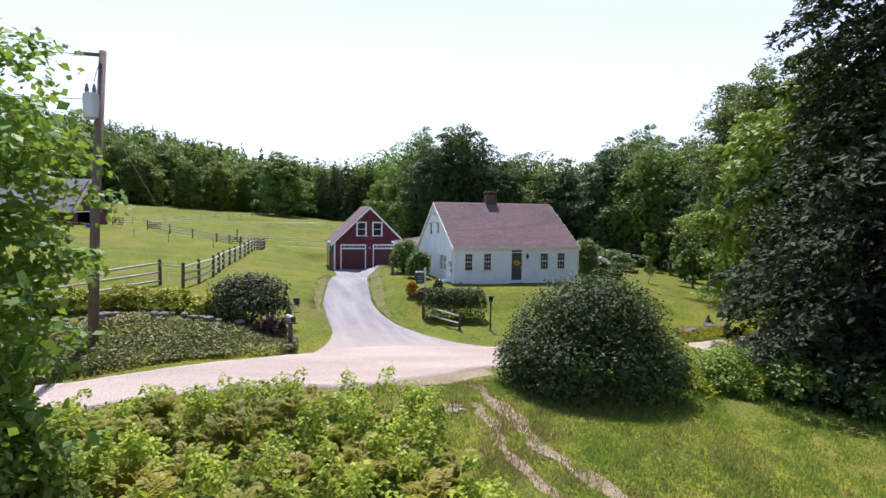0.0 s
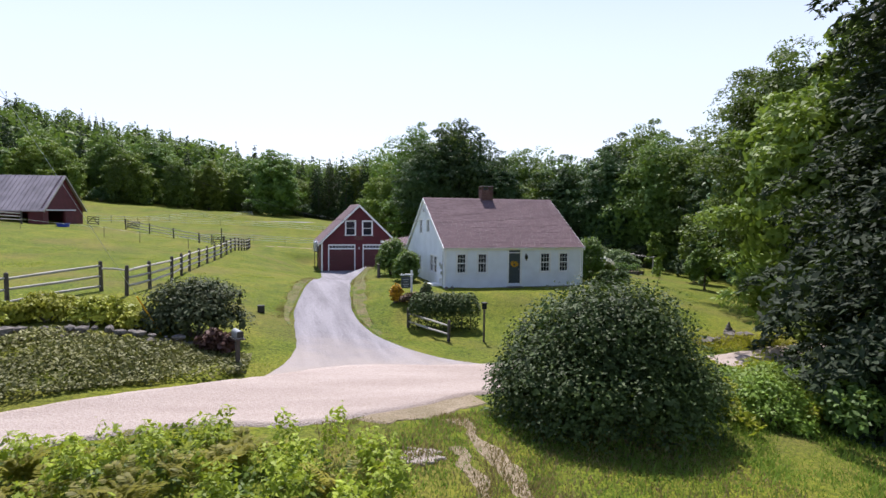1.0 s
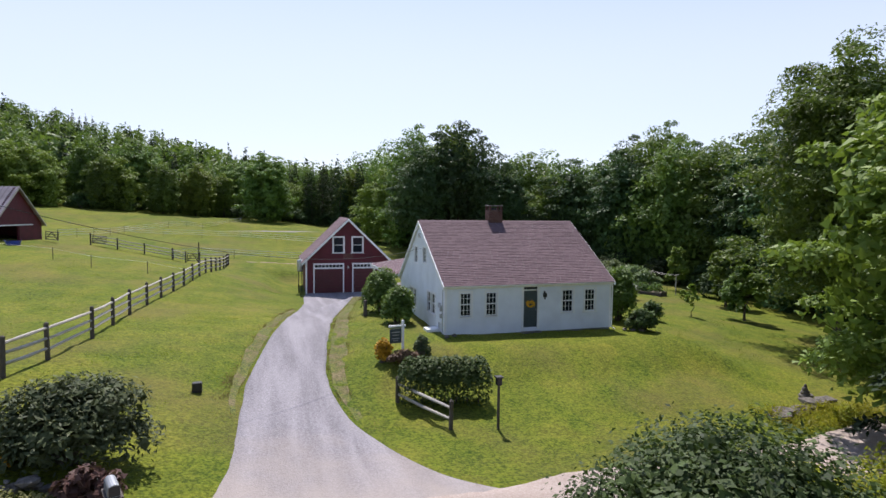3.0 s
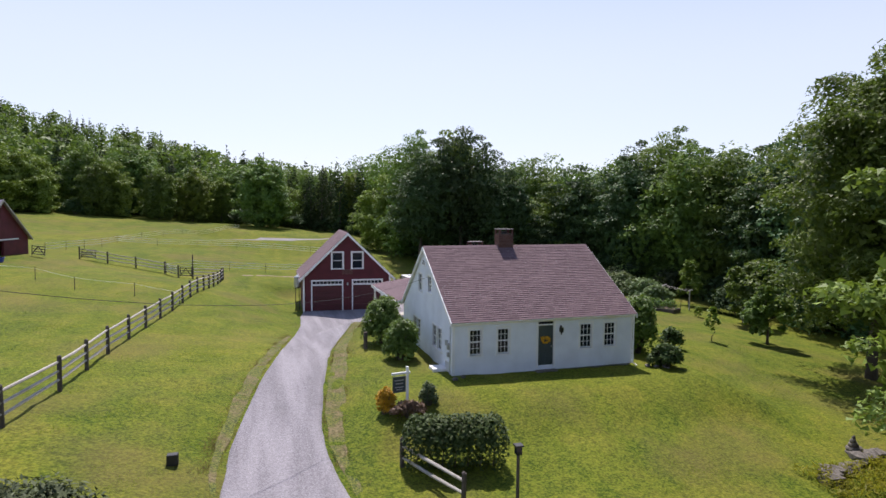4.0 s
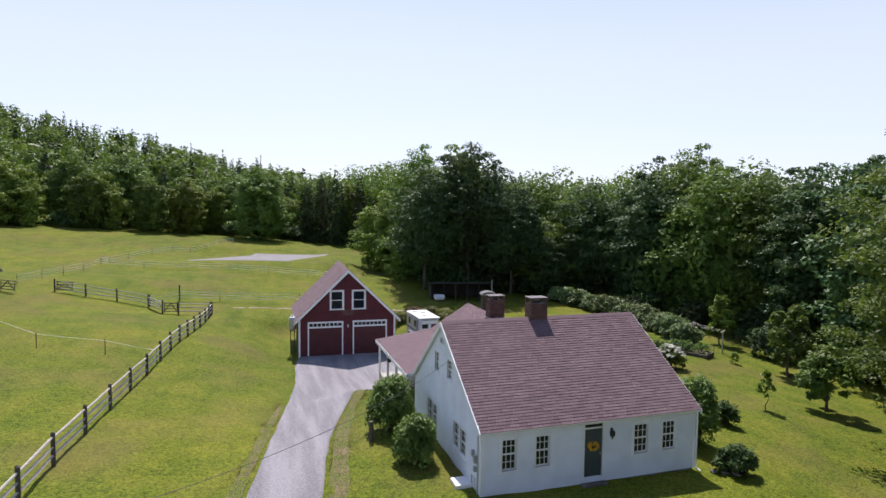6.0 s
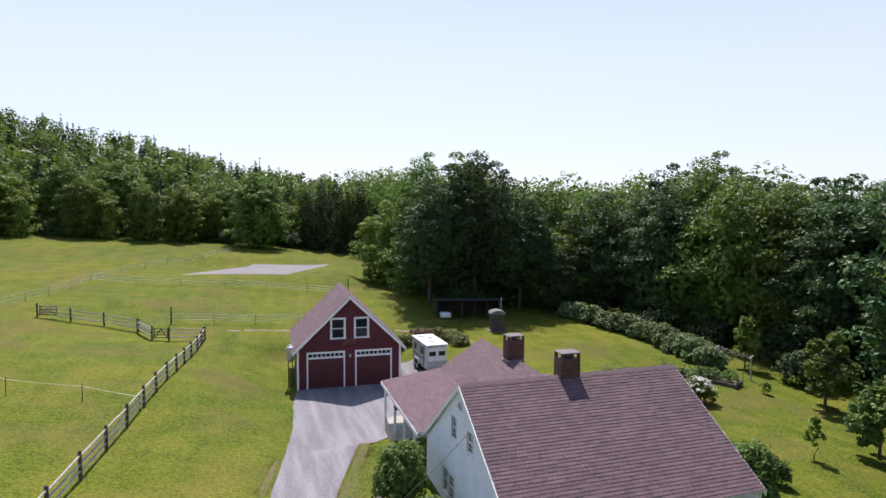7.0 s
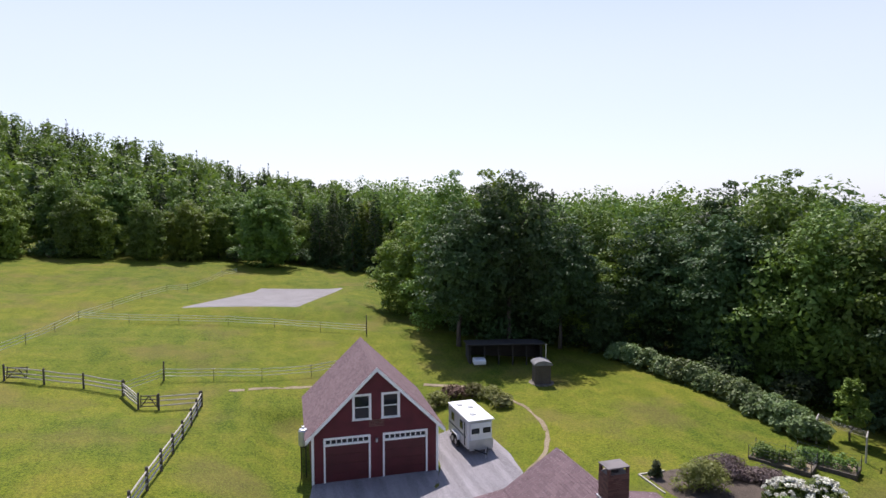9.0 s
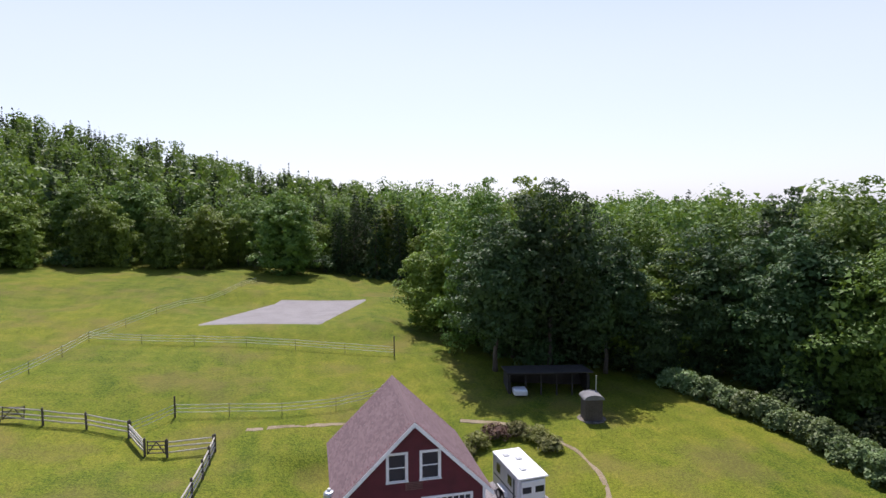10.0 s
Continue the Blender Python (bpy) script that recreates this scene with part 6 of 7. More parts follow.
# ---- red barn ----
def build_barn():
    W, L, E, R = 8.3, 12.0, 2.3, 6.0
    z = 2.2
    b = thing("barn", pose(-16.6, 80.0, z, 0, 0, 78.5), "red barn with a ribbed metal roof and open doorway", "barn")
    gab = lambda h: (0, W) if h < E else (W / 2 * (h - E) / (R - E), W - W / 2 * (h - E) / (R - E))
    # local x runs along the gable wall, which faces -y locally
    nail = lambda board: part("board", board, M_RED, b)
    clad_wall(None, frame_of((0, 0, 0), (1, 0, 0), (0, 0, 1)), gab, -0.6, R - 0.1, [(1.0, 4.2, -0.6, 1.95)], 0.2, 0.012, each=nail)
    clad_wall(None, frame_of((W, L, 0), (-1, 0, 0), (0, 0, 1)), gab, -0.6, R - 0.1, (), 0.2, 0.012, each=nail)
    for o, a, ops in (((0, L, 0), (0, -1, 0), [(2, 4, 0.3, 1.9), (7, 10.5, -0.5, 1.9)]), ((W, 0, 0), (0, 1, 0), [])):
        bm = bmesh.new()
        clad_wall(bm, frame_of(o, a, (0, 0, 1)), lambda h: (0.14, L - 0.14), -0.6, E, ops, 0.2, 0.012)
        part("side_wall", bm, M_RED, b)
    s, o = (R - E) / (W / 2), 0.35
    for k in (0, 1):
        e = -o if k == 0 else W + o
        bm = bmesh.new()
        prism(bm, [(e, -0.3, E - s * o), (W / 2, -0.3, R), (W / 2, -0.3, R - 0.12), (e, -0.3, E - s * o - 0.12)], (0, L + 0.6, 0))
        roof = part("roof", bm, M_TIN, b, "ribbed dull metal roof sheet")
        for i in range(27):
            bm = bmesh.new()
            y = -0.28 + i * (L + 0.5) / 26
            prism(bm, [(e, y, E - s * o), (e, y, E - s * o + 0.05), (W / 2, y, R + 0.05), (W / 2, y, R)], (0, 0.05, 0))
            part("rib", bm, M_TIN, roof)
        bm = bmesh.new()
        prism(bm, [(e, -0.34, E - s * o - 0.2), (e, -0.34, E - s * o), (W / 2, -0.34, R), (W / 2, -0.34, R - 0.2)], (0, 0.04, 0))
        part("rake_board", bm, M_WOOD, b)
    bm = bmesh.new()
    box(bm, 0.6, 6.6, -0.1, -0.02, 2.0, 2.12)
    part("door_track", bm, M_TRIM, b, "white sliding door track")
    bm = bmesh.new()
    box(bm, 4.25, 7.3, -0.09, -0.03, -0.5, 1.95)
    part("sliding_door", bm, M_RED, b, "red sliding door pushed aside")


build_barn()
tub = thing("water_tub", Matrix.Translation((-14.4, 78.8, ground(-14.4, 78.8))), "blue plastic water tub beside the barn", "tub")
bm = bmesh.new()
tube(bm, [(0, 0, 0), (0, 0, 0.4), (0, 0, 0.42)], [0.55, 0.66, 0.7], 18)
part("tub_wall", bm, M_BLUE, tub)
bm = bmesh.new()
tube(bm, [(0, 0, 0.425), (0, 0, 0.43)], [0.6, 0.6], 18)
part("water", bm, M_GLASS, tub)


# ---- horse trailer ----
def build_trailer():
    t = thing("horse_trailer", pose(24.2, 73.6, ground(24.2, 75.5), 0, 0, 2.5), "white horse trailer parked on the gravel", "trailer")
    W, L, z0, z1 = 1.95, 4.3, 0.35, 2.5
    bm = bmesh.new()
    vs = box(bm, -W / 2, W / 2, 0.35, L, z0, z1 - 0.06)
    prism(bm, [(-W / 2 + 0.15, 0.36, z0), (W / 2 - 0.15, 0.36, z0), (W / 2 - 0.15, 0.36, z1 - 0.2), (-W / 2 + 0.15, 0.36, z1 - 0.2)], (0, -0.3, 0))
    body = part("body", bm, M_TRAILER, t, "white ribbed body", bevel=0.05)
    bm = bmesh.new()
    box(bm, -W / 2 - 0.04, W / 2 + 0.04, 0.02, L + 0.04, z1 - 0.05, z1 + 0.05)
    part("roof", bm, M_TRIM, t, "white roof panel", bevel=0.03)
    for y, x in ((1.2, -0.2), (2.7, 0.2), (3.4, -0.4)):
        bm = bmesh.new()
        box(bm, x - 0.2, x + 0.2, y - 0.2, y + 0.2, z1 + 0.05, z1 + 0.12)
        part("roof_vent", bm, M_METAL, t, bevel=0.02)
    bm = bmesh.new()
    box(bm, -W / 2 + 0.05, W / 2 - 0.05, 0.035, 0.06, z0 - 0.02, z0 + 0.75)
    part("stone_guard", bm, M_METAL, t, "bright metal front guard", bevel=0.01)
    for x in (-0.45, 0.42):
        bm = bmesh.new()
        box(bm, x - 0.3, x + 0.3, 0.03, 0.055, 1.55, 1.95)
        part("window", bm, M_GLASS, t, "dark tinted window", bevel=0.01)
    for y in (1.5, 3.3):
        bm = bmesh.new()
        box(bm, -W / 2 - 0.015, -W / 2 + 0.02, y - 0.3, y + 0.3, 1.5, 2.1)
        part("window", bm, M_GLASS, t, "dark tinted window", bevel=0.005)
    bm = bmesh.new()
    box(bm, -W / 2 - 0.012, -W / 2 + 0.01, 0.6, L - 0.2, 1.1, 1.2)
    part("stripe", bm, M_DOOR, t, "dark side stripe")
    bm = bmesh.new()
    box(bm, -W / 2 - 0.02, -W / 2 + 0.01, 0.75, 0.95, 0.5, 2.2)
    part("door_seam", bm, M_DOOR, t)
    for x in (-W / 2 - 0.14, W / 2 + 0.14):
        bm = bmesh.new()
        prism(bm, [(x - 0.12, 1.6, 0.62), (x - 0.12, 1.8, 0.92), (x - 0.12, 3.0, 0.92), (x - 0.12, 3.25, 0.62), (x - 0.12, 3.15, 0.62), (x - 0.12, 2.95, 0.84), (x - 0.12, 1.85, 0.84), (x - 0.12, 1.7, 0.62)], (0.24, 0, 0))
        part("fender", bm, M_TRAILER, t)
        for y in (2.05, 2.75):
            bm = bmesh.new()
            bmesh.ops.create_cone(bm, cap_ends=True, segments=20, radius1=0.34, radius2=0.34, depth=0.2, matrix=pose(x, y, 0.34, 0, 90, 0))
            wheel = part("wheel", bm, M_RUBBER, t, bevel=0.0)
            bm = bmesh.new()
            bmesh.ops.create_cone(bm, cap_ends=True, segments=16, radius1=0.2, radius2=0.17, depth=0.23, matrix=pose(x, y, 0.34, 0, 90, 0))
            part("rim", bm, M_METAL, wheel)
    bm = bmesh.new()
    tube(bm, [(-0.6, 0.2, 0.4), (0, -0.9, 0.4)], [0.05, 0.05], 6)
    tube(bm, [(0.6, 0.2, 0.4), (0, -0.9, 0.4)], [0.05, 0.05], 6)
    part("drawbar", bm, M_BLACK, t)
    bm = bmesh.new()
    tube(bm, [(0, -0.75, 0.0), (0, -0.75, 0.75)], [0.04, 0.035], 8)
    part("jack", bm, M_METAL, t)


build_trailer()


# ---- privy and open shed ----
def build_privy():
    x, y = 34.9, 85.6
    p = thing("privy", pose(x, y, ground(x, y), 0, 0, -12), "small grey wooden outhouse with a rounded roof", "outhouse")
    for i in range(6):
        for sides in ((-0.75 + i * 0.25, -0.512 + i * 0.25, -0.7, -0.64), (-0.75 + i * 0.25, -0.512 + i * 0.25, 0.64, 0.7), (-0.75, -0.69, -0.63 + i * 0.21, -0.432 + i * 0.21), (0.69, 0.75, -0.63 + i * 0.21, -0.432 + i * 0.21)):
            bm = bmesh.new()
            box(bm, *sides, 0, 1.95)
            part("board", bm, M_POST, p)
    bm = bmesh.new()
    ring = [(0.9 * math.cos(a), -0.8, 1.9 + 0.42 * math.sin(a)) for a in [math.pi * k / 10 for k in range(11)]]
    prism(bm, ring, (0, 1.6, 0))
    part("roof", bm, M_FOUND, p, "curved grey roof")
    bm = bmesh.new()
    box(bm, -0.35, 0.3, -0.74, -0.7, 0.05, 1.75)
    part("door", bm, M_POST, p, "dark plank door")
    bm = bmesh.new()
    tube(bm, [(0.6, 0.75, 0), (0.6, 0.75, 3.6)], [0.06, 0.05], 8)
    part("vent_pipe", bm, M_METAL, p)
    bm = bmesh.new()
    prism(bm, [(1.25 * math.cos(a), 1.15 * math.sin(a), -0.1) for a in [math.tau * k / 14 for k in range(14)]], (0, 0, 0.16))
    part("pad", bm, M_STONE, p, "gravel pad")
    s = thing("open_shed", pose(29.9, 92.2, ground(32, 91.5), 0, 0, -12), "open-fronted wooden shed under the trees, their shade in its board colour", "shed")
    bm = bmesh.new()
    prism(bm, [(-0.3, -0.4, 2.15), (8.0, -0.4, 2.15), (8.0, 3.4, 1.8), (-0.3, 3.4, 1.8)], (0, 0, 0.1))
    part("roof", bm, M_SHADED_WOOD, s)
    for i in range(6):
        bm = bmesh.new()
        box(bm, i * 1.5, i * 1.5 + 0.14, 0, 0.14, -0.2, 2.13)
        part("post", bm, M_SHADED_WOOD, s)
    bm = bmesh.new()
    box(bm, -0.05, 7.8, 3.1, 3.18, -0.3, 1.82)
    part("back_wall", bm, M_SHADED_WOOD, s)
    for x0 in (-0.1, 7.72):
        bm = bmesh.new()
        box(bm, x0, x0 + 0.08, 0.16, 3.08, -0.3, 1.8)
        part("side_wall", bm, M_SHADED_WOOD, s)
    bm = bmesh.new()
    box(bm, 0.3, 1.6, -0.9, 0.4, 0.2, 0.75)
    part("tarp", bm, M_TRIM, s, "white tarpaulin over stacked gear", bevel=0.1)


build_privy()

# ---- utility pole, wires ----
pole = thing("utility_pole", Matrix.Translation((-1.27, 25.75, ground(-1.27, 25.75))), "weathered utility pole with a transformer and wires", "utility pole")
P0 = pole.matrix_world.translation.copy()
bm = bmesh.new()
tube(bm, [(0, 0, -0.6), (0.1, 0.3, 4.5), (0.28, 1.0, 10.1 - P0.z)], [0.17, 0.15, 0.115], 12)
part("shaft", bm, M_POLE, pole, smooth=True)
tz = 8.15 - P0.z
bm = bmesh.new()
tube(bm, [(-0.02, 0.62, tz - 0.42), (-0.02, 0.62, tz - 0.38), (-0.02, 0.62, tz + 0.38), (-0.02, 0.62, tz + 0.45)], [0.2, 0.25, 0.25, 0.2], 16)
tr = part("transformer", bm, M_METAL, pole, "pale grey transformer can")
for dx in (-0.12, 0.1):
    bm = bmesh.new()
    tube(bm, [(-0.02 + dx, 0.62, tz + 0.42), (-0.02 + dx, 0.62, tz + 0.55), (-0.02 + dx, 0.62, tz + 0.75)], [0.05, 0.07, 0.03], 8)
    part("bushing", bm, M_FOUND, tr)
bm = bmesh.new()
box(bm, -0.55, 0.35, 0.88, 0.98, 9.9 - P0.z, 10.0 - P0.z)
part("crossarm", bm, M_POLE, pole)


def wire(name, a, b, sag, r, label, mat=None):
    bm = bmesh.new()
    a, b = Vector(a), Vector(b)
    pts = []
    for i in range(25):
        f = i / 24
        p = a.lerp(b, f)
        p.z -= sag * 4 * f * (1 - f)
        pts.append(p)
    tube(bm, pts, [r] * 25, 5)
    tagged(new(name, finish(bm, name, mat or M_BLACK)), label, "wire")


wire("service_wire", (-1.0, 26.6, 7.6), (16.85, 46.0, 4.0), 1.4, 0.008, "thin black service wire from pole to gable")
wire("power_line", (-1.3, 26.75, 9.95), (-40, 22, 11.0), 0.7, 0.012, "thin power line running along the road")
wire("power_line", (-1.2, 26.4, 8.4), (-40, 21.8, 9.2), 0.7, 0.012, "thin power line running along the road")
wire("guy_wire", (-1.0, 26.6, 8.0), (2.6, 29.6, ground(2.6, 29.6)), 0.0, 0.005, "thin guy wire with a yellow sleeve", M_METAL)
wire("guy_sleeve", (1.95, 29.05, ground(2.6, 29.6) + 1.45), (2.6, 29.6, ground(2.6, 29.6)), 0.0, 0.03, "yellow plastic sleeve on the guy wire", M_YELLOW)
wire("jumper_wire", (-0.95, 26.7, 9.7), (-1.2, 26.4, 8.95), -0.25, 0.012, "short drooping wire on the pole")


# ---- small things ----
def stones(name, pts, size, seed, label, group, lift=0.0):
    rng = random.Random(seed)
    for x, y, s in pts:
        bm = bmesh.new()
        bmesh.ops.create_icosphere(bm, subdivisions=1, radius=1)
        for v in bm.verts:
            v.co *= rng.uniform(0.78, 1.15)
        sc = size * s
        m = Matrix.Translation((x, y, ground(x, y) + sc * 0.22 + lift)) @ Matrix.Rotation(rng.random() * 6, 4, "Z") @ Matrix.Diagonal((sc, sc * rng.uniform(0.6, 0.9), sc * rng.uniform(0.4, 0.6), 1))
        ob = tagged(new(name, finish(bm, name, M_STONE)), label, "stone", group)
        ob.matrix_world = m


rng0 = random.Random(9)
stones("wall_stone", [(-7.5 + i * 0.30 + rng0.uniform(-0.1, 0.1), 28.0 + 0.12 * max(0, i * 0.3 - 6) + rng0.uniform(-0.3, 0.2), rng0.uniform(0.45, 1.35)) for i in range(38)], 0.29, 4, "grey fieldstone in the low dry wall", "stones of the low wall")
stones("wall_stone", [(-7.3 + i * 0.34 + rng0.uniform(-0.1, 0.1), 28.0 + 0.12 * max(0, i * 0.34 - 6) + rng0.uniform(-0.14, 0.14), rng0.uniform(0.4, 1.3)) for i in range(32)], 0.27, 14, "grey fieldstone in the low dry wall", "stones of the low wall", 0.24)
stones("verge_stone", [(28.4 + i * 0.42, 32.6 + 0.28 * i * 0.42 + rng0.uniform(-0.15, 0.15), rng0.uniform(0.8, 1.5)) for i in range(11)], 0.36, 5, "flat grey stone edging the lawn", "stones by the lawn edge")
stones("garden_stone", [(27.5 + i * 0.4, 41.9 - 0.25 * i, rng0.uniform(0.6, 1.0)) for i in range(3)] + [(16.9, 41.6, 0.8), (17.4, 41.9, 0.7)], 0.26, 6, "grey stone at the house corner", "stones by the house")
cairn = thing("cairn", Matrix.Translation((31.6, 34.0, ground(31.6, 34.0))), "stack of pale flat stones at the lawn edge", "cairn")
for z, r, nm in ((0.08, 0.36, M_STONE), (0.24, 0.36, M_STONE), (0.4, 0.22, M_STONE), (0.54, 0.14, M_STONE), (0.66, 0.08, M_STONE)):
    bm = bmesh.new()
    bmesh.ops.create_icosphere(bm, subdivisions=2, radius=1, matrix=Matrix.Translation((0.05 * math.sin(z * 9), 0, z)) @ Matrix.Diagonal((r, r * 0.8, 0.14, 1)))
    part("stone", bm, nm, cairn)

# mailbox
mb = thing("mailbox", pose(5.2, 27.0, ground(5.2, 27.0), 0, 0, 20), "silver-topped mailbox on a dark wooden post", "mailbox")
bm = bmesh.new()
box(bm, -0.06, 0.06, -0.06, 0.06, -0.3, 0.95)
part("post", bm, M_POST, mb)
bm = bmesh.new()
ring = [(-0.11, 0), (0.11, 0)] + [(0.11 * math.cos(a), 0.14 + 0.11 * math.sin(a)) for a in [math.pi * k / 8 for k in range(9)]]
prism(bm, [(x, -0.27, 0.98 + z) for x, z in ring], (0, 0.54, 0))
part("box_body", bm, M_METAL, mb, "galvanised metal box")
bm = bmesh.new()
box(bm, -0.1, 0.1, -0.285, -0.27, 1.0, 1.2)
part("flap", bm, M_BLACK, mb)
bm = bmesh.new()
box(bm, -0.16, 0.16, -0.32, 0.3, 0.93, 0.97)
part("shelf", bm, M_POST, mb)

# lamp post
lp = thing("lamp_post", Matrix.Translation((16.05, 33.0, ground(16.05, 33.0))), "slim dark lamp post with a lantern top", "lamp post")
bm = bmesh.new()
tube(bm, [(0, 0, -0.3), (0, 0, 1.6)], [0.06, 0.05], 8)
part("post", bm, M_POST, lp)
bm = bmesh.new()
box(bm, -0.09, 0.09, -0.09, 0.09, 1.6, 1.85)
part("lantern", bm, M_GLASS, lp)
bm = bmesh.new()
prism(bm, [(-0.13, -0.13, 1.86), (0.13, -0.13, 1.86), (0.13, 0.13, 1.86), (-0.13, 0.13, 1.86)], (0, 0, 0.05))
part("cap", bm, M_BLACK, lp)

# box hedge and its short fence
hedge = thing("box_hedge", pose(14.9, 35.7, ground(14.9, 35.7), 0, 0, -12), "clipped dense green hedge behind a low rail fence", "hedge")
rngh = np.random.default_rng(61)
lumps = [(-1.35 + 0.45 * i, 0.1 * math.sin(i * 2), 0.88, 0.52, 0.78, 0.98) for i in range(7)]
ob = new("foliage", array_mesh("foliage", blob_leaves(lumps, 8500, 0.125, rngh, 0.6, inner=0.7), 4, L_BUSH))
ob.parent = hedge
for i in range(7):
    bm = bmesh.new()
    tube(bm, [(-1.35 + 0.45 * i, 0, -0.1), (-1.3 + 0.45 * i, 0.05, 0.5), (-1.38 + 0.45 * i, 0, 1.1)], [0.03, 0.022, 0.01], 5)
    part("stem", bm, M_BARK, hedge)
rail_fence("low_fence", [Vector(p) for p in ((13.1, 36.1, 0), (14.4, 33.4, 0))], "low two-rail wooden fence before the hedge", (0.35, 0.75), 1.0, seed=11)

# post and hanging sign
sg = thing("sign_post", pose(14.05, 39.2, ground(14.05, 39.2), 0, 0, 8) @ Matrix.Diagonal((0.78, 0.78, 0.82, 1)), "white post with a dark hanging sign", "sign")
bm = bmesh.new()
box(bm, -0.06, 0.06, -0.06, 0.06, -0.3, 1.95)
part("post", bm, M_TRIM, sg)
bm = bmesh.new()
box(bm, -0.85, 0.15, -0.05, 0.05, 1.6, 1.7)
part("arm", bm, M_TRIM, sg)
bm = bmesh.new()
box(bm, -0.8, -0.1, -0.025, 0.025, 0.72, 1.5)
panel = part("panel", bm, M_DOOR, sg, "dark sign panel")
for z, w in ((1.32, 0.5), (1.16, 0.4), (0.98, 0.46), (0.86, 0.3)):
    bm = bmesh.new()
    box(bm, -0.45 - w / 2, -0.45 + w / 2, -0.032, -0.026, z - 0.025, z + 0.025)
    part("line", bm, M_METAL, panel)
for x in (-0.7, -0.2):
    bm = bmesh.new()
    tube(bm, [(x, 0, 1.5), (x, 0, 1.6)], [0.01, 0.01], 5)
    part("hook", bm, M_BLACK, sg)
bush("marigolds", 13.15, 39.2, 0.5, 0.5, 1.0, 900, 0.13, L_MUM, 301, "bright orange-yellow flowers by the sign", "flowers", 8)
bush("aster_clump", 14.0, 38.55, 0.85, 0.55, 0.7, 900, 0.12, L_BROWN, 302, "dark reddish flower clump below the sign", "flowers", 8)
bush("lavender", 14.95, 39.2, 0.45, 0.45, 0.9, 700, 0.13, L_GREY, 303, "grey-green bushy plant beside the sign", "flowers", 7, 0.3)

# small posts
bm = bmesh.new()
tube(bm, [(14.0, 48.6, ground(14, 48.6) - 0.2), (14.0, 48.6, ground(14, 48.6) + 0.95)], [0.11, 0.11], 8)
tagged(new("drive_post", finish(bm, "drive_post", M_POST)), "short grey post beside the gravel drive", "post")
nb = thing("valve_box", Matrix.Translation((5.9, 35.7, ground(5.9, 35.7))), "small dark box on the grass", "box")
bm = bmesh.new()
box(bm, -0.16, 0.16, -0.12, 0.12, 0, 0.34)
part("box_body", bm, M_BLACK, nb, bevel=0.02)

# clothesline
cl = thing("clothesline", Matrix.Translation((50.0, 69.0, ground(50.0, 69.0))), "two grey T-posts with clotheslines strung between", "clothesline")
for dx, dy in ((0, 0), (0.5, -3.5)):
    dz = ground(50.0 + dx, 69.0 + dy) - ground(50.0, 69.0)
    bm = bmesh.new()
    tube(bm, [(dx, dy, dz - 0.3), (dx, dy, dz + 2.1)], [0.07, 0.06], 8)
    part("post", bm, M_WOOD, cl)
    bm = bmesh.new()
    tube(bm, [(dx - 0.6, dy - 0.4, dz + 2.1), (dx + 0.6, dy + 0.4, dz + 2.1)], [0.05, 0.05], 6)
    part("crossbar", bm, M_WOOD, cl)
for k in (-0.5, -0.15, 0.2, 0.5):
    bm = bmesh.new()
    dz = ground(50.5, 65.5) - ground(50.0, 69.0)
    tube(bm, [(k, k * 0.66, 2.12), (0.25 + k, -1.75 + k * 0.66, 2.0 + dz / 2), (0.5 + k, -3.5 + k * 0.66, 2.12 + dz)], [0.012] * 3, 5)
    part("line", bm, M_BLACK, cl)


# vegetable beds
def veg_bed(x, y, w, l, turn, seed):
    b = thing("vegetable_bed", pose(x, y, ground(x, y), 0, 0, turn), "timber-edged vegetable bed with wire netting", "garden bed", "vegetable beds")
    for x0, x1, y0, y1 in ((-w / 2, w / 2, -l / 2, -l / 2 + 0.12), (-w / 2, w / 2, l / 2 - 0.12, l / 2), (-w / 2, -w / 2 + 0.12, -l / 2 + 0.12, l / 2 - 0.12), (w / 2 - 0.12, w / 2, -l / 2 + 0.12, l / 2 - 0.12)):
        bm = bmesh.new()
        box(bm, x0, x1, y0, y1, -0.25, 0.3)
        part("timber", bm, M_POST, b)
    bm = bmesh.new()
    box(bm, -w / 2 + 0.12, w / 2 - 0.12, -l / 2 + 0.12, l / 2 - 0.12, -0.2, 0.22)
    part("soil", bm, M_DIRT, b)
    rng = np.random.default_rng(seed)
    lum = [(rng.uniform(-w / 2 + 0.4, w / 2 - 0.4), rng.uniform(-l / 2 + 0.4, l / 2 - 0.4), 0.45, 0.4, 0.4, 0.4 + 0.35 * rng.random()) for _ in range(18)]
    o = new("planting", array_mesh("planting", blob_leaves(lum, 2600, 0.17, rng, 0.65), 4, L_MAPLE))
    o.parent = b
    for sx in (-1, 1):
        for sy in (-1, 0, 1):
            bm = bmesh.new()
            tube(bm, [(sx * w / 2, sy * l / 2, 0), (sx * w / 2, sy * l / 2, 1.15)], [0.025, 0.025], 6)
            part("stake", bm, M_POST, b)
    for z in (0.5, 0.75, 1.0):
        bm = bmesh.new()
        c = [(-w / 2, -l / 2, z), (w / 2, -l / 2, z), (w / 2, l / 2, z), (-w / 2, l / 2, z), (-w / 2, -l / 2, z)]
        for p, q in zip(c, c[1:]):
            tube(bm, [p, q], [0.008, 0.008], 4)
        part("netting_wire", bm, M_DOOR, b)


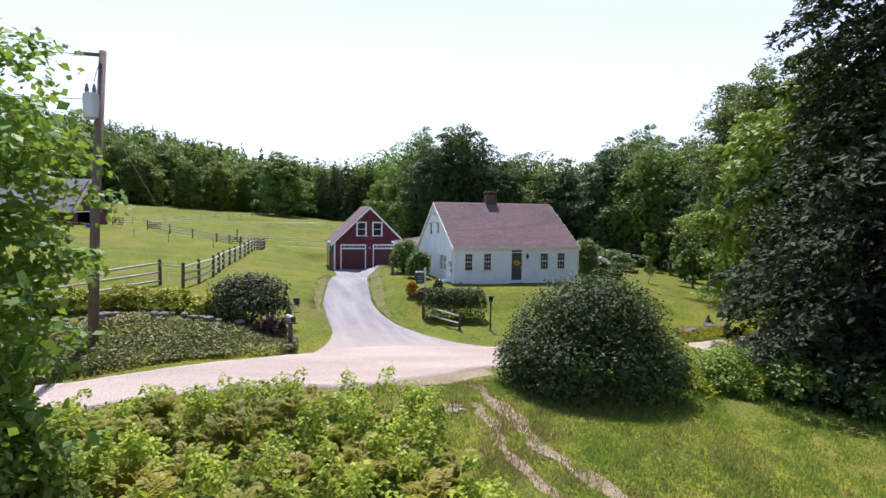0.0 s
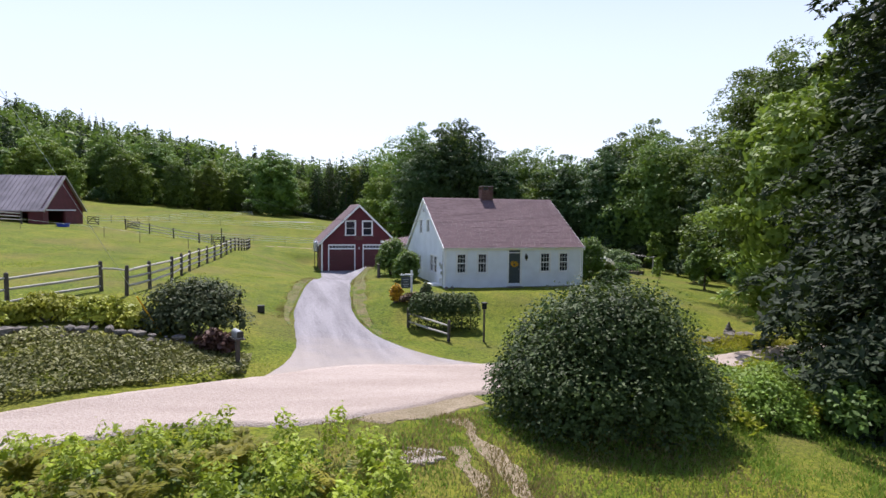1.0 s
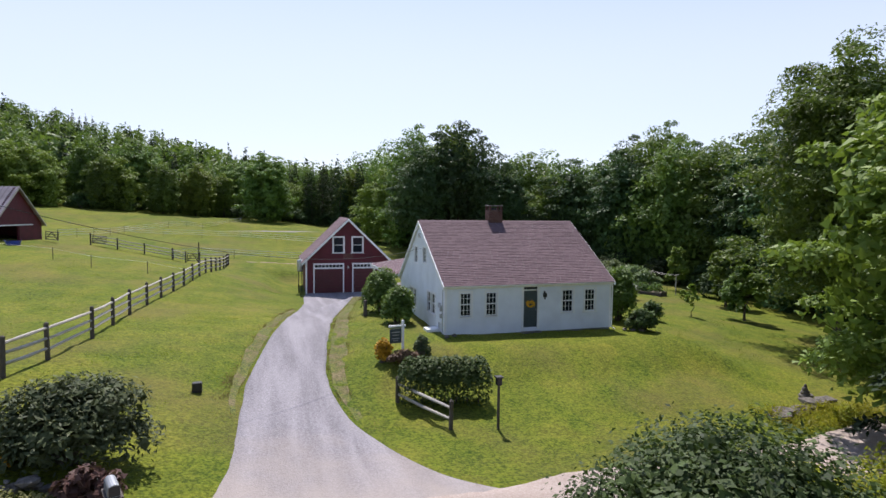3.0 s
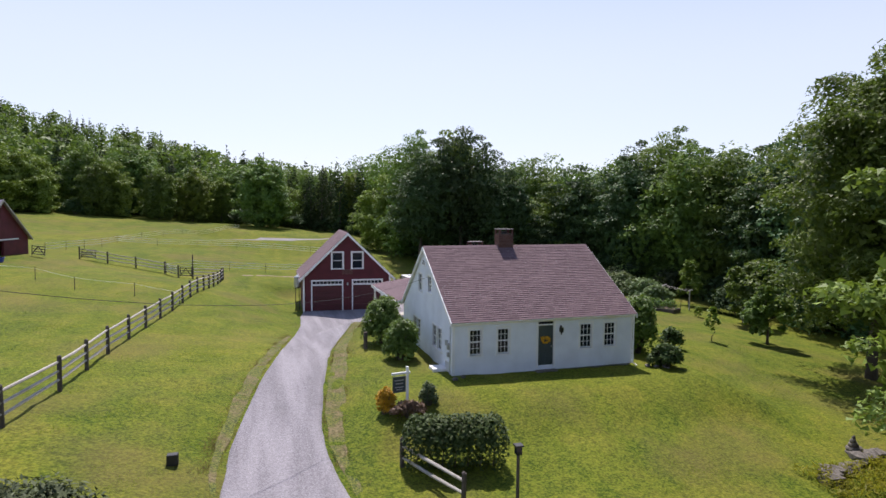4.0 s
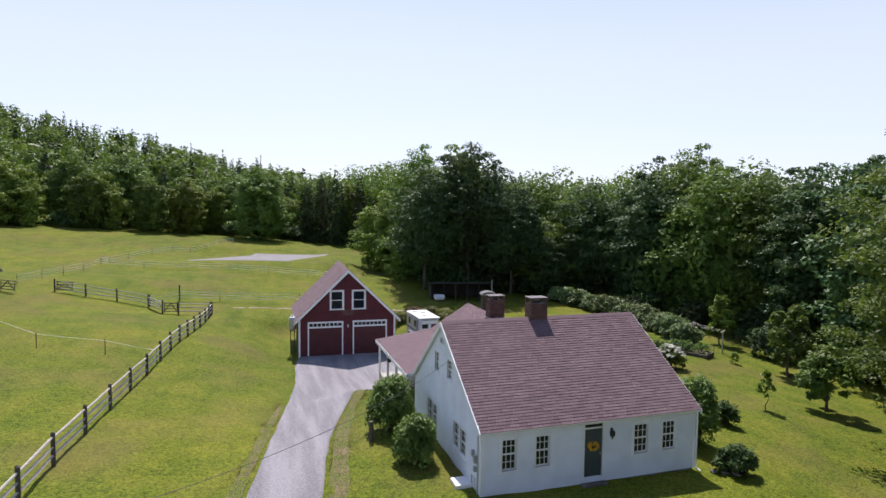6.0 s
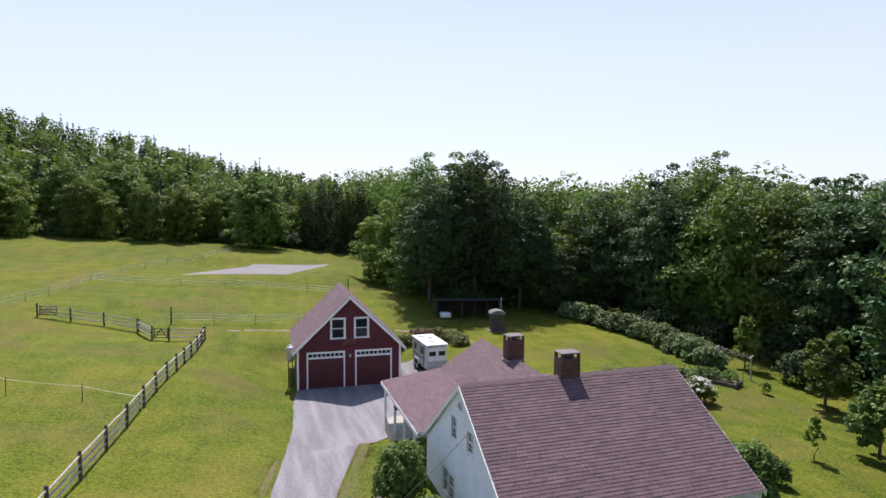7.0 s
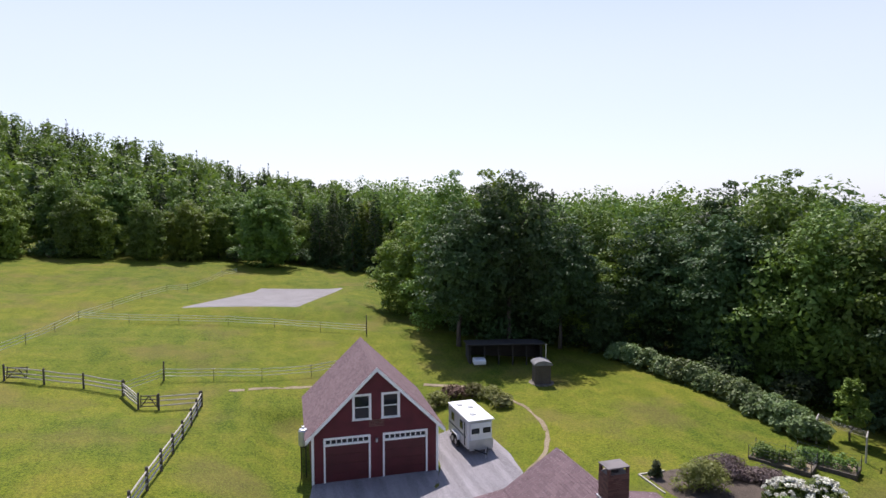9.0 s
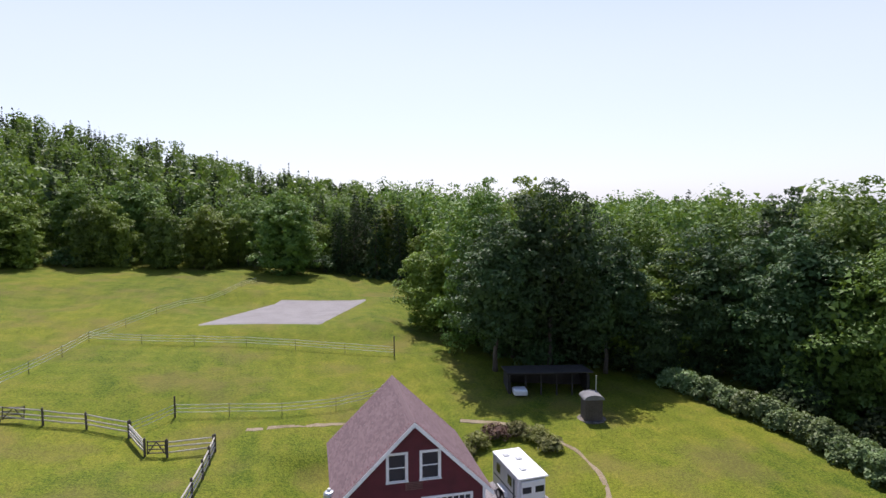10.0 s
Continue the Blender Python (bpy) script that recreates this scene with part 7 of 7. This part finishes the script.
veg_bed(43.6, 66.2, 1.8, 3.8, 30, 401)
veg_bed(46.6, 65.4, 1.8, 3.8, 30, 402)
bed = thing("bed_edging", Matrix.Translation((33.0, 65.6, ground(33, 65.6))), "pale timber edging round the flower bed", "edging")
for x0, x1, y0, y1 in ((-0.6, -0.5, -1.4, 1.2), (-0.5, 1.4, 1.1, 1.2)):
    bm = bmesh.new()
    box(bm, x0, x1, y0, y1, -0.35, 0.1)
    part("timber", bm, M_WOOD, bed)
# potted plant and box on the porch
pot = thing("hanging_basket", Matrix.Translation((16.75, 57.2, 1.1)), "dark hanging basket under the porch eave", "basket")
bm = bmesh.new()
tube(bm, [(0, 0, 0), (0, 0, 0.2)], [0.12, 0.2], 10)
part("bowl", bm, M_BLACK, pot)
bm = bmesh.new()
tube(bm, [(0, 0, 0.2), (0, 0, 0.65)], [0.008, 0.008], 4)
part("chain", bm, M_BLACK, pot)

# bare tracks
for ys_, xs_, w in ((*RUT_A, 0.34), (*RUT_B, 0.5)):
    run = [(float(np.interp(y, ys_, xs_)), float(y)) for y in np.arange(10.5, ys_[-1], 0.9)]
    ribbon("wheel_track", [(x - w * (0.5 + 0.3 * math.sin(y * 2.3)), y) for x, y in run], [(x + w * (0.5 + 0.3 * math.sin(y * 1.7 + 1)), y) for x, y in run], M_DIRT, "bare worn wheel track in the grass", "track", 0.02, 140, 8, 0.2)
ribbon("gravel_patch", [(8.75, 19.8), (8.9, 20.15), (9.2, 20.5)], [(9.35, 19.5), (9.85, 19.75), (9.75, 20.3)], M_DRIVE, "small patch of grey gravel in the grass", "patch", 0.02, 60, 10, 0.25)
ribbon("verge", [(8.2, 22.5), (12.2, 24.4)], [(9.0, 22.0), (12.4, 23.2)], M_DIRT, "worn sandy verge beside the road", "verge", 0.03, 50, 8, 0.3)
PATH_LINE = [(25.9, 69.9), (28.3, 72.0), (29.8, 74.5), (30.6, 77.2), (30.7, 80.5), (29.6, 83.9), (27.2, 86.3), (23.5, 87.8)]
ribbon("foot_path", PATH_LINE, [(x + 0.35 * (1.0 if y < 78 else 0.7), y + (0.5 if y > 82 else -0.1)) for x, y in PATH_LINE], M_DIRT, "narrow worn gravel path over the lawn", "path", 0.03, 120, 6, 0.14)
ribbon("worn_track", [(6.2, 88.1), (10, 88.5), (15.5, 88.9)], [(6.3, 88.5), (10, 88.95), (15.6, 89.25)], M_DIRT, "faint worn track in the pasture grass", "track", 0.015, 90, 6, 0.22)
